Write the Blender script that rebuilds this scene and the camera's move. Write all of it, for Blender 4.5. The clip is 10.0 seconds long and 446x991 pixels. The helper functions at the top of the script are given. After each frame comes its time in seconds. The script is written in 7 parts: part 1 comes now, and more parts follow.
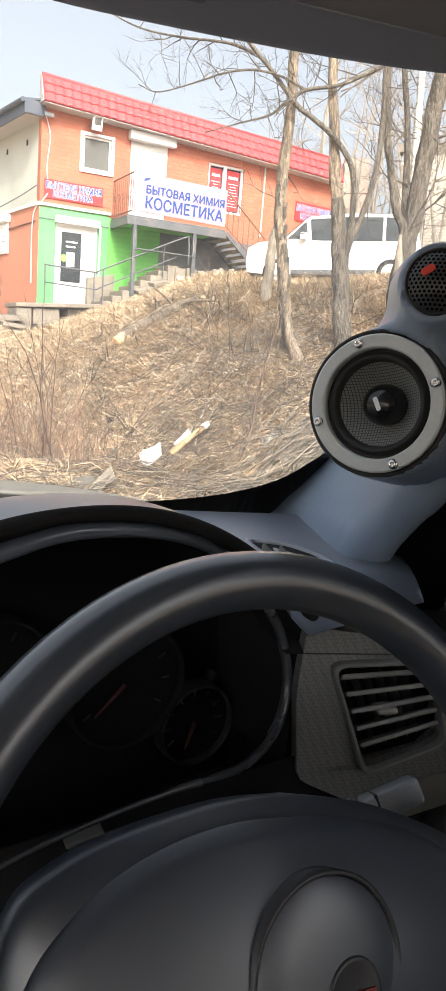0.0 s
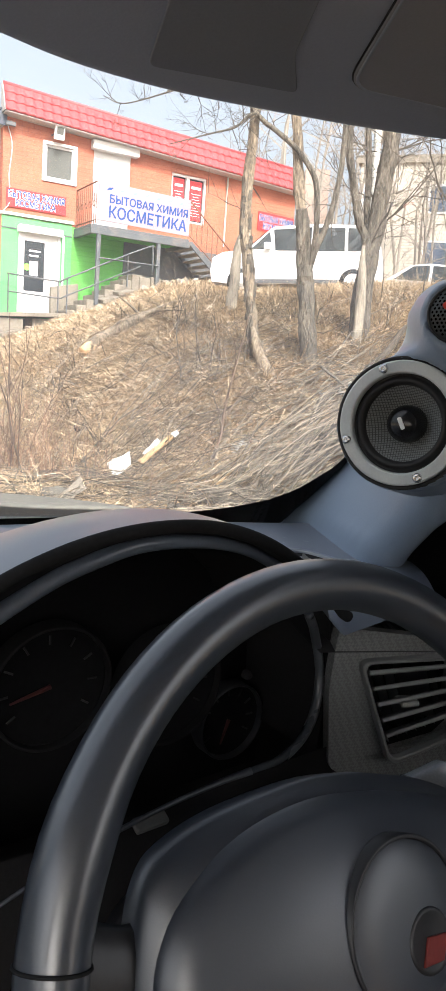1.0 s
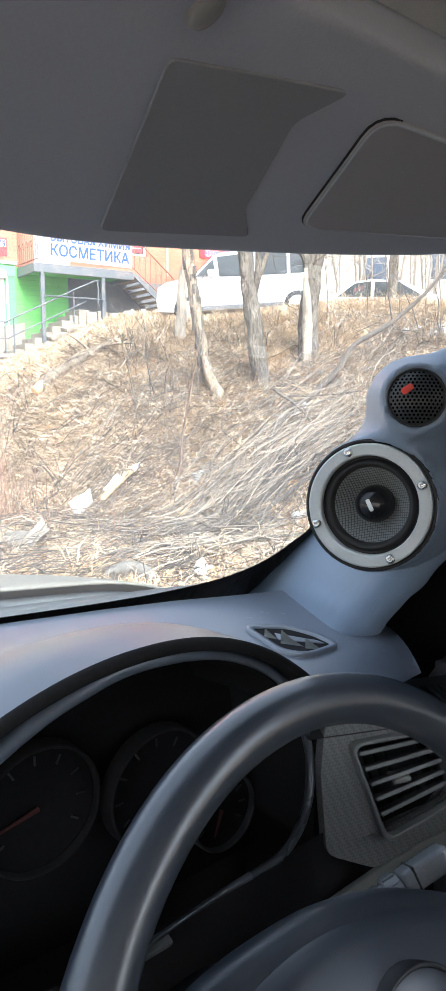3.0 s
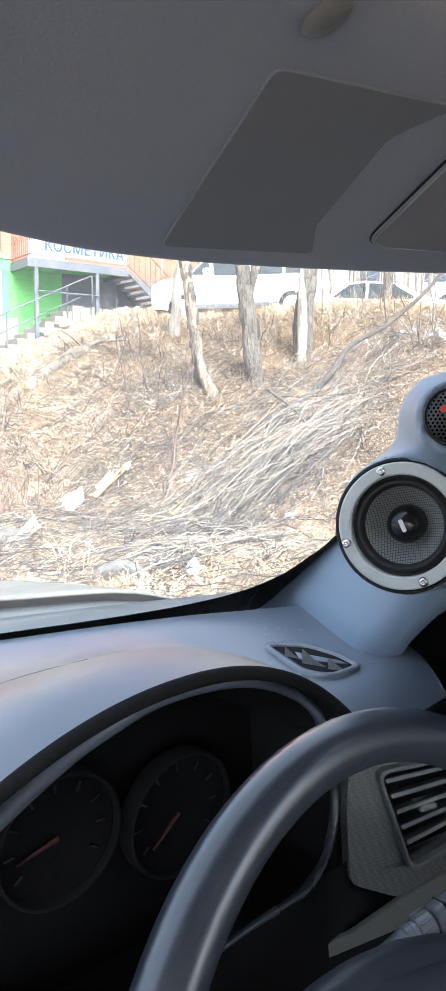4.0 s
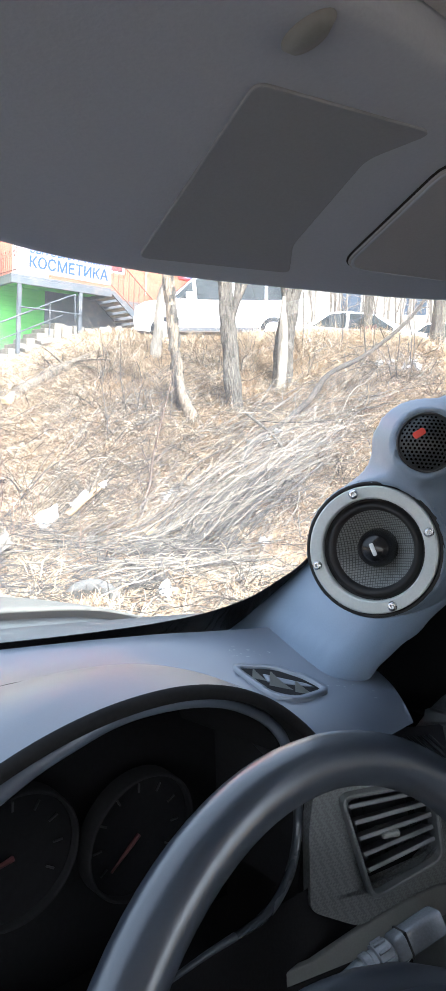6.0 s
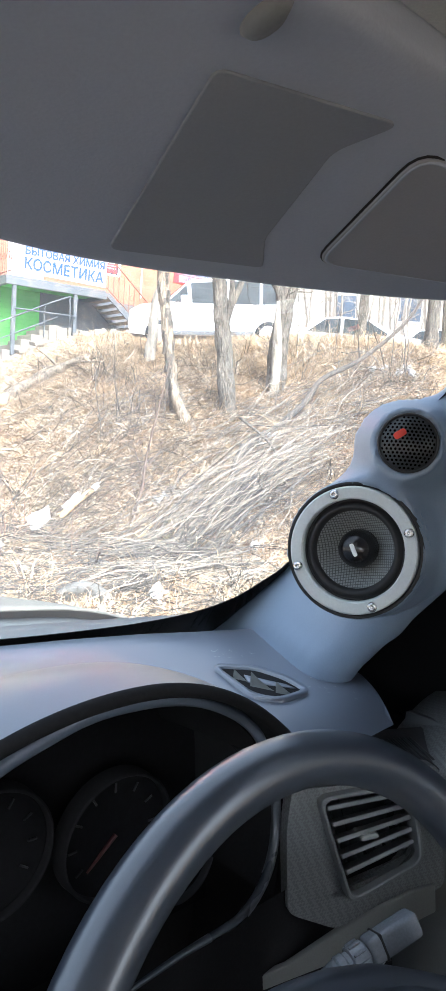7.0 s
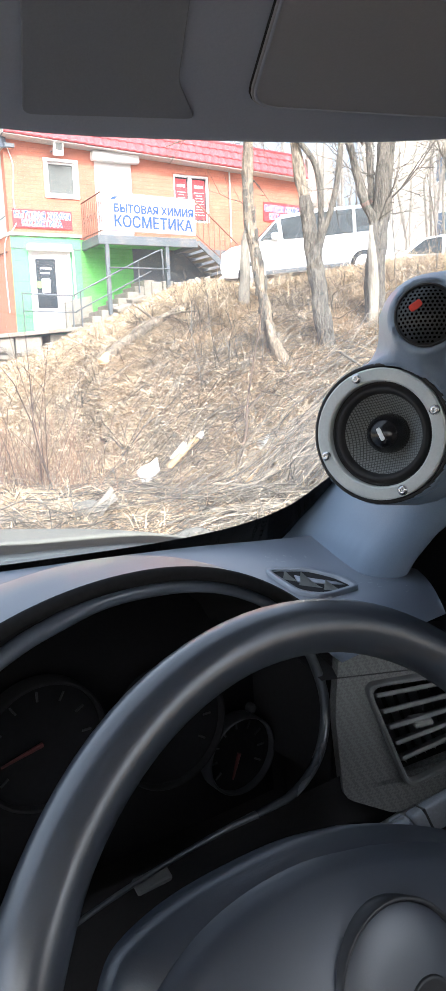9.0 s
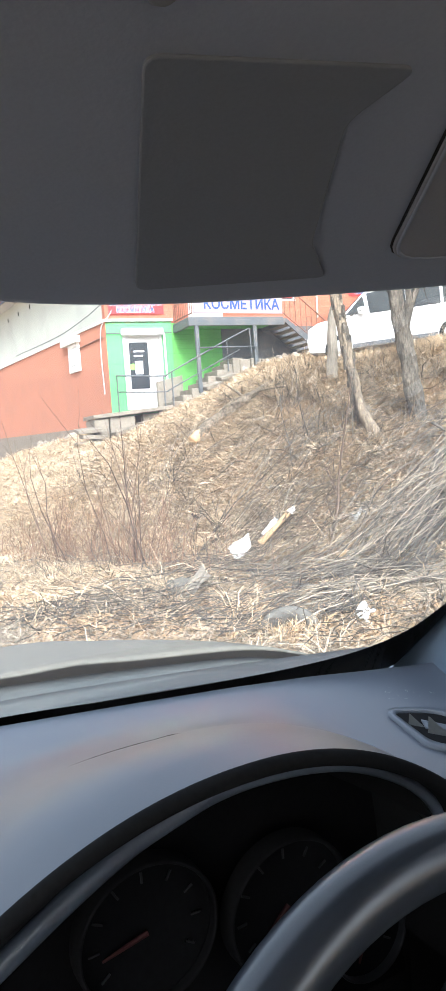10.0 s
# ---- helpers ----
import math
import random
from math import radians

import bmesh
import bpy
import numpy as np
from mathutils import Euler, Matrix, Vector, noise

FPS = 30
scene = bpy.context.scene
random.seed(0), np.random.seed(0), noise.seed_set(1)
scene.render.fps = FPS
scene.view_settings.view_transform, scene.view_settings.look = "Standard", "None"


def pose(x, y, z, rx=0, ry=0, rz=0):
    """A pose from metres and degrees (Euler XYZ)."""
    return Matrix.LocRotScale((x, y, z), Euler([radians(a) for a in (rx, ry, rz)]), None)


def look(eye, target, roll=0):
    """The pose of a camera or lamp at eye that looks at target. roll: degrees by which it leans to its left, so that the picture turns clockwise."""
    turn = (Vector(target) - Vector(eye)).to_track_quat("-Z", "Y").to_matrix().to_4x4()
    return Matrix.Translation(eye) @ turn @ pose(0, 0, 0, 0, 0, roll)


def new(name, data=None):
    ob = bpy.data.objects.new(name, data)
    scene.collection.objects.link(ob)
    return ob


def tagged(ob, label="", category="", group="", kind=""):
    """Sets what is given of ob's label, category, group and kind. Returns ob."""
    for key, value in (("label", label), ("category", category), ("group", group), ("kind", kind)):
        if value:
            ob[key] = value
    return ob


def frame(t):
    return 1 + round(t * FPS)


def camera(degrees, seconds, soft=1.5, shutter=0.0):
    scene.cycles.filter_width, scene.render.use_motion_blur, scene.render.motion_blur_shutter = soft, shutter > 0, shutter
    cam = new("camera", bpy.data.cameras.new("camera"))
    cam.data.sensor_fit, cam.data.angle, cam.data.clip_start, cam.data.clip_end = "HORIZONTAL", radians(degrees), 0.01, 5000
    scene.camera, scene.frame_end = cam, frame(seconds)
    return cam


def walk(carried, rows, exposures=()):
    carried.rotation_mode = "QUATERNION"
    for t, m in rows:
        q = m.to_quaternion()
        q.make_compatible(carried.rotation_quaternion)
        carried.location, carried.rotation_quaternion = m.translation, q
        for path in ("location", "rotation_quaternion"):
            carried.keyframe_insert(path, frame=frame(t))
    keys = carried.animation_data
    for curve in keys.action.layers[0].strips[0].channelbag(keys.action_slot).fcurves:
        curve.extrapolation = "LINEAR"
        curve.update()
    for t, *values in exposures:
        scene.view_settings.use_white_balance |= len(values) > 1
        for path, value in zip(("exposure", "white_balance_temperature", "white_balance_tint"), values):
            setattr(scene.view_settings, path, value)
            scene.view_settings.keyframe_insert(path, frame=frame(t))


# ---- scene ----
# camera and its walk
cam = camera(32.91, 10.0, soft=1.6)
PATH = [
    (0.0, pose(0.0000, 0.0000, 1.2000, 79.26, -4.42, 0.84)),
    (0.5, pose(-0.0474, -0.0318, 1.1989, 79.47, -5.21, -0.98)),
    (1.0, pose(-0.0639, -0.0505, 1.2094, 80.06, -4.20, -1.94)),
    (1.5, pose(-0.0457, -0.0434, 1.2249, 83.51, -1.42, 1.37)),
    (2.0, pose(-0.0307, -0.0389, 1.2229, 81.68, 1.03, -0.52)),
    (2.5, pose(-0.0234, -0.0430, 1.2353, 81.69, 0.45, -4.76)),
    (3.0, pose(-0.0732, -0.0363, 1.2691, 81.96, -0.03, -5.46)),
    (4.5, pose(-0.1041, -0.0031, 1.2838, 81.83, -1.72, -6.56)),
    (5.0, pose(-0.0926, -0.0071, 1.2874, 82.67, -2.06, -7.10)),
    (5.5, pose(-0.1037, -0.0085, 1.2826, 83.29, -2.62, -7.36)),
    (7.0, pose(-0.0889, -0.0082, 1.2737, 83.97, -3.91, -8.09)),
    (7.5, pose(-0.0897, -0.0107, 1.2745, 83.97, -3.89, -8.09)),
    (8.0, pose(-0.0850, -0.0087, 1.2706, 84.40, -4.17, -7.91)),
    (8.5, pose(-0.0605, -0.0234, 1.2438, 83.16, -4.17, -4.31)),
    (9.0, pose(-0.0157, -0.0209, 1.2353, 79.69, 2.02, -0.32)),
    (9.5, pose(-0.0202, -0.0042, 1.2281, 79.02, 2.80, 2.80)),
    (10.0, pose(-0.0342, 0.0388, 1.2838, 85.42, 3.87, 6.32)),
]
walk(cam, PATH, exposures=[(0.0, 1.48, 6650, 10), (1.0, 1.5, 6400, 10), (1.5, 1.6, 6080, 10), (2.0, 1.7, 6000, 9), (2.5, 1.9, 5830, 8), (3.0, 2.1, 5740, 7), (4.5, 2.26, 5550, 7), (7.5, 2.26, 5550, 7), (8.0, 2.22, 5600, 8), (8.5, 2.12, 5730, 8), (9.0, 1.98, 5780, 8), (9.5, 1.86, 5750, 8), (10.0, 1.58, 5780, 7)])

# world, sun, exposure
SUN_DIR = Vector((0.20, -0.74, 0.64)).normalized()
world = bpy.data.worlds.new("world")
scene.world = world
world.use_nodes = True
wn = world.node_tree.nodes
sky = wn.new("ShaderNodeTexSky")
sky.sky_type = "NISHITA"
sky.sun_disc = False
sky.sun_elevation = math.asin(SUN_DIR.z)
sky.sun_rotation = math.atan2(SUN_DIR.x, SUN_DIR.y)
sky.dust_density = 9.0
sky.air_density = 1.0
sky.altitude = 100
wn["Background"].inputs["Strength"].default_value = 0.15
haze = wn.new("ShaderNodeHueSaturation")
haze.inputs["Saturation"].default_value = 0.40
world.node_tree.links.new(sky.outputs["Color"], haze.inputs["Color"])
world.node_tree.links.new(haze.outputs["Color"], wn["Background"].inputs["Color"])
sun_data = bpy.data.lights.new("sun", "SUN")
sun_data.energy = 1.9
sun_data.angle = radians(0.6)
sun_data.color = (1.0, 0.95, 0.87)
sun = new("sun", sun_data)
sun.matrix_basis = look(SUN_DIR * 60, (0, 0, 0))


# materials
def mat(name, color, rough=0.6, metal=0.0, var=0.15, scale=8.0, fine=90.0, bump=0.1, dist=0.002, spec=0.5, stain=None, stain_scale=2.0, stain_amt=0.5, stretch=(1, 1, 1), per_object=0.0, coat=0.0, island=0.0, rvar=0.08, coat_rough=0.05):
    """A surface with variation at two scales, an optional stain colour and a fine relief."""
    m = bpy.data.materials.new(name)
    m.use_nodes = True
    nt = m.node_tree
    n, l = nt.nodes, nt.links
    b = n["Principled BSDF"]
    b.inputs["Roughness"].default_value = rough
    b.inputs["Metallic"].default_value = metal
    b.inputs["Specular IOR Level"].default_value = spec
    b.inputs["Coat Weight"].default_value = coat
    b.inputs["Coat Roughness"].default_value = coat_rough
    tc = n.new("ShaderNodeTexCoord")
    mp = n.new("ShaderNodeMapping")
    mp.inputs["Scale"].default_value = stretch
    l.new(tc.outputs["Object"], mp.inputs["Vector"])
    big = n.new("ShaderNodeTexNoise")
    big.inputs["Scale"].default_value = scale
    big.inputs["Detail"].default_value = 5
    small = n.new("ShaderNodeTexNoise")
    small.inputs["Scale"].default_value = fine
    small.inputs["Detail"].default_value = 4
    for t in (big, small):
        l.new(mp.outputs["Vector"], t.inputs["Vector"])
    add = n.new("ShaderNodeMath")
    add.operation = "ADD"
    l.new(big.outputs["Fac"], add.inputs[0])
    l.new(small.outputs["Fac"], add.inputs[1])
    ramp = n.new("ShaderNodeMapRange")
    ramp.inputs["From Min"].default_value = 0.6
    ramp.inputs["From Max"].default_value = 1.4
    ramp.inputs["To Min"].default_value = 1 - var
    ramp.inputs["To Max"].default_value = 1 + var
    l.new(add.outputs[0], ramp.inputs["Value"])
    hsv = n.new("ShaderNodeHueSaturation")
    hsv.inputs["Color"].default_value = (*color, 1)
    l.new(ramp.outputs["Result"], hsv.inputs["Value"])
    col = hsv.outputs["Color"]
    if per_object:
        info = n.new("ShaderNodeObjectInfo")
        r2 = n.new("ShaderNodeMapRange")
        r2.inputs["To Min"].default_value = 1 - per_object
        r2.inputs["To Max"].default_value = 1 + per_object
        l.new(info.outputs["Random"], r2.inputs["Value"])
        h2 = n.new("ShaderNodeHueSaturation")
        l.new(col, h2.inputs["Color"])
        l.new(r2.outputs["Result"], h2.inputs["Value"])
        col = h2.outputs["Color"]
    if island:
        geo = n.new("ShaderNodeNewGeometry")
        r3 = n.new("ShaderNodeMapRange")
        r3.inputs["To Min"].default_value = 1 - island
        r3.inputs["To Max"].default_value = 1 + island * 0.6
        l.new(geo.outputs["Random Per Island"], r3.inputs["Value"])
        h3 = n.new("ShaderNodeHueSaturation")
        l.new(col, h3.inputs["Color"])
        l.new(r3.outputs["Result"], h3.inputs["Value"])
        col = h3.outputs["Color"]
    if stain:
        st = n.new("ShaderNodeTexNoise")
        st.inputs["Scale"].default_value = stain_scale
        st.inputs["Detail"].default_value = 7
        st.inputs["Roughness"].default_value = 0.65
        l.new(mp.outputs["Vector"], st.inputs["Vector"])
        sr = n.new("ShaderNodeMapRange")
        sr.inputs["From Min"].default_value = 0.5
        sr.inputs["From Max"].default_value = 0.72
        sr.inputs["To Max"].default_value = stain_amt
        l.new(st.outputs["Fac"], sr.inputs["Value"])
        mx = n.new("ShaderNodeMix")
        mx.data_type = "RGBA"
        l.new(sr.outputs["Result"], mx.inputs["Factor"])
        l.new(col, mx.inputs[6])
        mx.inputs[7].default_value = (*stain, 1)
        col = mx.outputs[2]
    l.new(col, b.inputs["Base Color"])
    rr = n.new("ShaderNodeMapRange")
    rr.inputs["From Min"].default_value = 0.3
    rr.inputs["From Max"].default_value = 0.7
    rr.inputs["To Min"].default_value = max(0.02, rough - rvar)
    rr.inputs["To Max"].default_value = min(1, rough + rvar)
    l.new(big.outputs["Fac"], rr.inputs["Value"])
    l.new(rr.outputs["Result"], b.inputs["Roughness"])
    if bump:
        bp = n.new("ShaderNodeBump")
        bp.inputs["Strength"].default_value = bump
        bp.inputs["Distance"].default_value = dist
        l.new(small.outputs["Fac"], bp.inputs["Height"])
        l.new(bp.outputs["Normal"], b.inputs["Normal"])
    return m


def glass_mat(name, tint, gloss_rough=0.02, amount=1.0, dust=0.0):
    """A thin pane: clear straight through, with a mirror gloss by Fresnel and a dusty translucent layer that also
    imitates veiling haze.
    """
    m = bpy.data.materials.new(name)
    m.use_nodes = True
    nt = m.node_tree
    n, l = nt.nodes, nt.links
    n.remove(n["Principled BSDF"])
    tr = n.new("ShaderNodeBsdfTransparent")
    tr.inputs["Color"].default_value = (*tint, 1)
    gl = n.new("ShaderNodeBsdfGlossy")
    gl.inputs["Roughness"].default_value = gloss_rough
    fr = n.new("ShaderNodeFresnel")
    fr.inputs["IOR"].default_value = 1.35
    mul = n.new("ShaderNodeMath")
    mul.operation = "MULTIPLY"
    mul.inputs[1].default_value = amount
    l.new(fr.outputs["Fac"], mul.inputs[0])
    # pale layer washes out the view: veiling glare as well as dust
    veil = n.new("ShaderNodeBsdfTranslucent")
    veil.inputs["Color"].default_value = (0.80, 0.79, 0.77, 1)
    tc = n.new("ShaderNodeTexCoord")
    smear = n.new("ShaderNodeTexNoise")
    smear.inputs["Scale"].default_value = 5.0
    smear.inputs["Detail"].default_value = 6
    l.new(tc.outputs["Object"], smear.inputs["Vector"])
    rg = n.new("ShaderNodeMapRange")
    rg.inputs["From Min"].default_value = 0.3
    rg.inputs["From Max"].default_value = 0.7
    rg.inputs["To Min"].default_value = dust * 0.85
    rg.inputs["To Max"].default_value = dust * 1.15
    l.new(smear.outputs["Fac"], rg.inputs["Value"])
    md = n.new("ShaderNodeMixShader")
    l.new(rg.outputs["Result"], md.inputs["Fac"])
    l.new(tr.outputs[0], md.inputs[1])
    l.new(veil.outputs[0], md.inputs[2])
    mx = n.new("ShaderNodeMixShader")
    l.new(mul.outputs[0], mx.inputs["Fac"])
    l.new(md.outputs[0], mx.inputs[1])
    l.new(gl.outputs[0], mx.inputs[2])
    l.new(mx.outputs[0], n["Material Output"].inputs["Surface"])
    return m


def brick_mat(name, c1, c2, mortar, bw, bh, axis_u, rough=0.8, msize=0.012, bump=0.4):
    """Brick or panel courses on an upright wall; axis_u is the level direction of the wall."""
    m = mat(name, c1, rough)
    nt = m.node_tree
    n, l = nt.nodes, nt.links
    b = n["Principled BSDF"]
    tc = n.new("ShaderNodeTexCoord")
    dot = n.new("ShaderNodeVectorMath")
    dot.operation = "DOT_PRODUCT"
    dot.inputs[1].default_value = (axis_u[0], axis_u[1], 0)
    l.new(tc.outputs["Object"], dot.inputs[0])
    sep = n.new("ShaderNodeSeparateXYZ")
    l.new(tc.outputs["Object"], sep.inputs[0])
    com = n.new("ShaderNodeCombineXYZ")
    l.new(dot.outputs["Value"], com.inputs["X"])
    l.new(sep.outputs["Z"], com.inputs["Y"])
    br = n.new("ShaderNodeTexBrick")
    br.inputs["Scale"].default_value = 1
    br.inputs["Brick Width"].default_value = bw
    br.inputs["Row Height"].default_value = bh
    br.inputs["Mortar Size"].default_value = msize
    br.inputs["Mortar Smooth"].default_value = 0.3
    br.inputs["Color1"].default_value = (*c1, 1)
    br.inputs["Color2"].default_value = (*c2, 1)
    br.inputs["Mortar"].default_value = (*mortar, 1)
    l.new(com.outputs[0], br.inputs["Vector"])
    noi = n.new("ShaderNodeTexNoise")
    noi.inputs["Scale"].default_value = 1.3
    noi.inputs["Detail"].default_value = 8
    l.new(tc.outputs["Object"], noi.inputs["Vector"])
    rg = n.new("ShaderNodeMapRange")
    rg.inputs["From Min"].default_value = 0.3
    rg.inputs["From Max"].default_value = 0.7
    rg.inputs["To Min"].default_value = 0.86
    rg.inputs["To Max"].default_value = 1.1
    l.new(noi.outputs["Fac"], rg.inputs["Value"])
    hs = n.new("ShaderNodeHueSaturation")
    l.new(br.outputs["Color"], hs.inputs["Color"])
    l.new(rg.outputs["Result"], hs.inputs["Value"])
    l.new(hs.outputs["Color"], b.inputs["Base Color"])
    bp = n.new("ShaderNodeBump")
    bp.invert = True
    bp.inputs["Strength"].default_value = bump
    bp.inputs["Distance"].default_value = 0.01
    l.new(br.outputs["Fac"], bp.inputs["Height"])
    l.new(bp.outputs["Normal"], b.inputs["Normal"])
    return m


M = {}
M["dash"] = mat("dash_plastic", (0.118, 0.140, 0.182), 0.40, spec=1.0, coat=0.8, coat_rough=0.36, var=0.1, scale=6, fine=900, bump=0.2, dist=0.0005, stain=(0.19, 0.19, 0.20), stain_scale=5, stain_amt=0.3)
M["trim"] = mat("trim_plastic", (0.225, 0.285, 0.37), 0.42, var=0.08, scale=5, fine=700, bump=0.2, dist=0.0005)
M["panel"] = mat("panel_plastic", (0.145, 0.152, 0.154), 0.5, var=0.1, fine=600, bump=0.2, dist=0.0006)
M["panel_light"] = mat("light_panel_plastic", (0.19, 0.195, 0.185), 0.5, var=0.1, fine=600, bump=0.15, dist=0.0006)
M["bezel"] = mat("satin_bezel", (0.10, 0.122, 0.162), 0.30, spec=1.0, var=0.1, fine=500, bump=0.05)
M["black"] = mat("black_plastic", (0.024, 0.025, 0.028), 0.42, var=0.15, fine=400, bump=0.1, dist=0.0005)
M["frit"] = mat("black_frit", (0.006, 0.006, 0.007), 0.6, spec=0.2, var=0.1, bump=0)
M["trim_dark"] = mat("bezel_plastic", (0.06, 0.068, 0.08), 0.3, spec=0.8, var=0.1, fine=500, bump=0.1)
M["hole"] = mat("grille_hole", (0.002, 0.002, 0.002), 0.9, spec=0.0, var=0.1, bump=0)
M["grille"] = mat("grille_metal", (0.035, 0.037, 0.04), 0.35, var=0.1, bump=0)
M["matt_black"] = mat("matt_black", (0.017, 0.017, 0.018), 0.9, spec=0.15, var=0.2, fine=300, bump=0.1)
M["rubber"] = mat("rubber", (0.015, 0.015, 0.016), 0.7, var=0.2, fine=300, bump=0.1)
M["leather"] = mat("wheel_leather", (0.024, 0.032, 0.047), 0.36, spec=1.0, coat=1.0, coat_rough=0.22, rvar=0.03, var=0.12, scale=60, fine=900, bump=0.1, dist=0.0004)
M["pad"] = mat("wheel_pad", (0.028, 0.036, 0.052), 0.42, spec=1.0, coat=0.6, coat_rough=0.32, var=0.08, scale=10, fine=1100, bump=0.15, dist=0.0004)
M["stalk"] = mat("stalk_plastic", (0.30, 0.325, 0.36), 0.18, spec=1.0, var=0.15, fine=500, bump=0.08)
M["liner"] = mat("headliner_fabric", (0.34, 0.355, 0.36), 0.95, var=0.08, scale=10, fine=900, bump=0.3, dist=0.001)
M["visor"] = mat("visor_vinyl", (0.295, 0.323, 0.385), 0.8, var=0.05, scale=6, fine=700, bump=0.2, dist=0.0006)
M["visor_lid"] = mat("visor_lid_plastic", (0.245, 0.25, 0.27), 0.6, var=0.05, scale=6, fine=700, bump=0.15, dist=0.0006)
M["visor_patch"] = mat("visor_cover", (0.185, 0.20, 0.23), 0.75, var=0.05, scale=6, fine=700, bump=0.2, dist=0.0006)
M["ring"] = mat("satin_grey_metal", (0.52, 0.56, 0.56), 0.5, 0.0, var=0.08, scale=30, fine=500, bump=0.05, dist=0.0003)
M["chrome"] = mat("screw_steel", (0.7, 0.7, 0.7), 0.2, 1.0, var=0.1, scale=60, fine=500, bump=0.05)


def weave_mat(name, color, cell, rough=0.5, depth=0.0006, dark=0.75):
    """A moulded grain of small squares."""
    m = mat(name, color, rough, var=0.1, fine=600)
    n, l = m.node_tree.nodes, m.node_tree.links
    tc = n.new("ShaderNodeTexCoord")
    rot = n.new("ShaderNodeMapping")
    rot.inputs["Rotation"].default_value = (0.6, 0.5, 0.3)
    l.new(tc.outputs["Object"], rot.inputs["Vector"])
    ck = n.new("ShaderNodeTexChecker")
    ck.inputs["Scale"].default_value = 1 / cell
    ck.inputs["Color1"].default_value = (1, 1, 1, 1)
    ck.inputs["Color2"].default_value = (dark, dark, dark, 1)
    base = n["Principled BSDF"].inputs["Base Color"]
    mx = n.new("ShaderNodeMix")
    mx.data_type = "RGBA"
    mx.blend_type = "MULTIPLY"
    mx.inputs["Factor"].default_value = 1.0
    l.new(base.links[0].from_socket, mx.inputs[6])
    l.new(ck.outputs["Color"], mx.inputs[7])
    l.new(mx.outputs[2], base)
    l.new(rot.outputs["Vector"], ck.inputs["Vector"])
    bp = n.new("ShaderNodeBump")
    bp.inputs["Strength"].default_value = 0.7
    bp.inputs["Distance"].default_value = depth
    l.new(ck.outputs["Fac"], bp.inputs["Height"])
    l.new(bp.outputs["Normal"], n["Principled BSDF"].inputs["Normal"])
    return m


M["weave"] = weave_mat("woven_grain", (0.165, 0.172, 0.172), 0.0028, 0.5, 0.0010, 0.72)
M["dome"] = mat("dust_cap", (0.012, 0.012, 0.014), 0.22, var=0.1, fine=500, bump=0.02)
M["red"] = mat("red_enamel", (0.62, 0.05, 0.03), 0.35, var=0.1, fine=300, bump=0.02)
M["dull_red"] = mat("dull_red_enamel", (0.20, 0.022, 0.018), 0.45, var=0.15, fine=300, bump=0.05)
M["dial_mark"] = mat("dial_print", (0.018, 0.018, 0.018), 0.6, var=0.1, bump=0)
M["gauge"] = mat("gauge_face", (0.011, 0.011, 0.012), 0.85, spec=0.05, var=0.2, fine=200, bump=0.02)
M["gauge_mark"] = mat("gauge_marks", (0.055, 0.008, 0.006), 0.6, var=0.1)
M["hood"] = mat("dusty_silver_paint", (0.18, 0.172, 0.152), 0.75, 0.0, spec=0.15, var=0.12, scale=3, fine=120, bump=0.05, stain=(0.22, 0.20, 0.165), stain_scale=4, stain_amt=0.6)
M["cowl"] = mat("grey_cowl_plastic", (0.10, 0.112, 0.115), 0.6, spec=0.4, var=0.15, scale=10, fine=200, bump=0.1, stain=(0.17, 0.165, 0.15), stain_scale=5, stain_amt=0.4)
M["glass"] = glass_mat("windscreen_glass", (0.86, 0.885, 0.88), 0.02, 0.13, 0.082)
M["ground"] = mat("dry_hillside", (0.42, 0.315, 0.212), 0.95, var=0.5, scale=3.0, fine=24, bump=1.0, dist=0.06, stain=(0.27, 0.20, 0.135), stain_scale=2.6, stain_amt=0.5)
M["straw"] = mat("dry_straw", (0.61, 0.475, 0.322), 0.85, island=0.55, var=0.5, scale=2.6, fine=8, bump=0, stain=(0.47, 0.35, 0.22), stain_scale=0.8, stain_amt=0.6)
M["straw_red"] = mat("tawny_straw", (0.54, 0.365, 0.215), 0.85, island=0.55, var=0.5, scale=2.9, fine=9, bump=0)
M["straw_grey"] = mat("grey_straw", (0.43, 0.355, 0.27), 0.9, island=0.62, var=0.45, scale=3, fine=11, bump=0)
M["reed"] = mat("reed_stems", (0.27, 0.165, 0.108), 0.85, island=0.5, var=0.5, scale=2, fine=30, bump=0)
M["shoot"] = mat("brown_shoots", (0.13, 0.085, 0.06), 0.8, island=0.4, var=0.3, scale=3, fine=30, bump=0)
M["twig"] = mat("grey_twigs", (0.165, 0.138, 0.110), 0.9, island=0.75, var=0.4, scale=1.5, fine=30, bump=0)
M["twig_pale"] = mat("pale_twigs", (0.34, 0.285, 0.225), 0.9, island=0.7, var=0.4, scale=1.5, fine=30, bump=0)
M["bark"] = mat("bark", (0.135, 0.115, 0.092), 0.95, var=0.85, scale=14, fine=55, bump=1.0, dist=0.05, stretch=(1, 1, 0.28), stain=(0.05, 0.04, 0.032), stain_scale=24, stain_amt=0.85)
M["bark_dark"] = mat("dark_bark", (0.085, 0.07, 0.056), 0.95, var=0.4, scale=4, fine=25, bump=1.0, dist=0.02, stretch=(1, 1, 0.2))
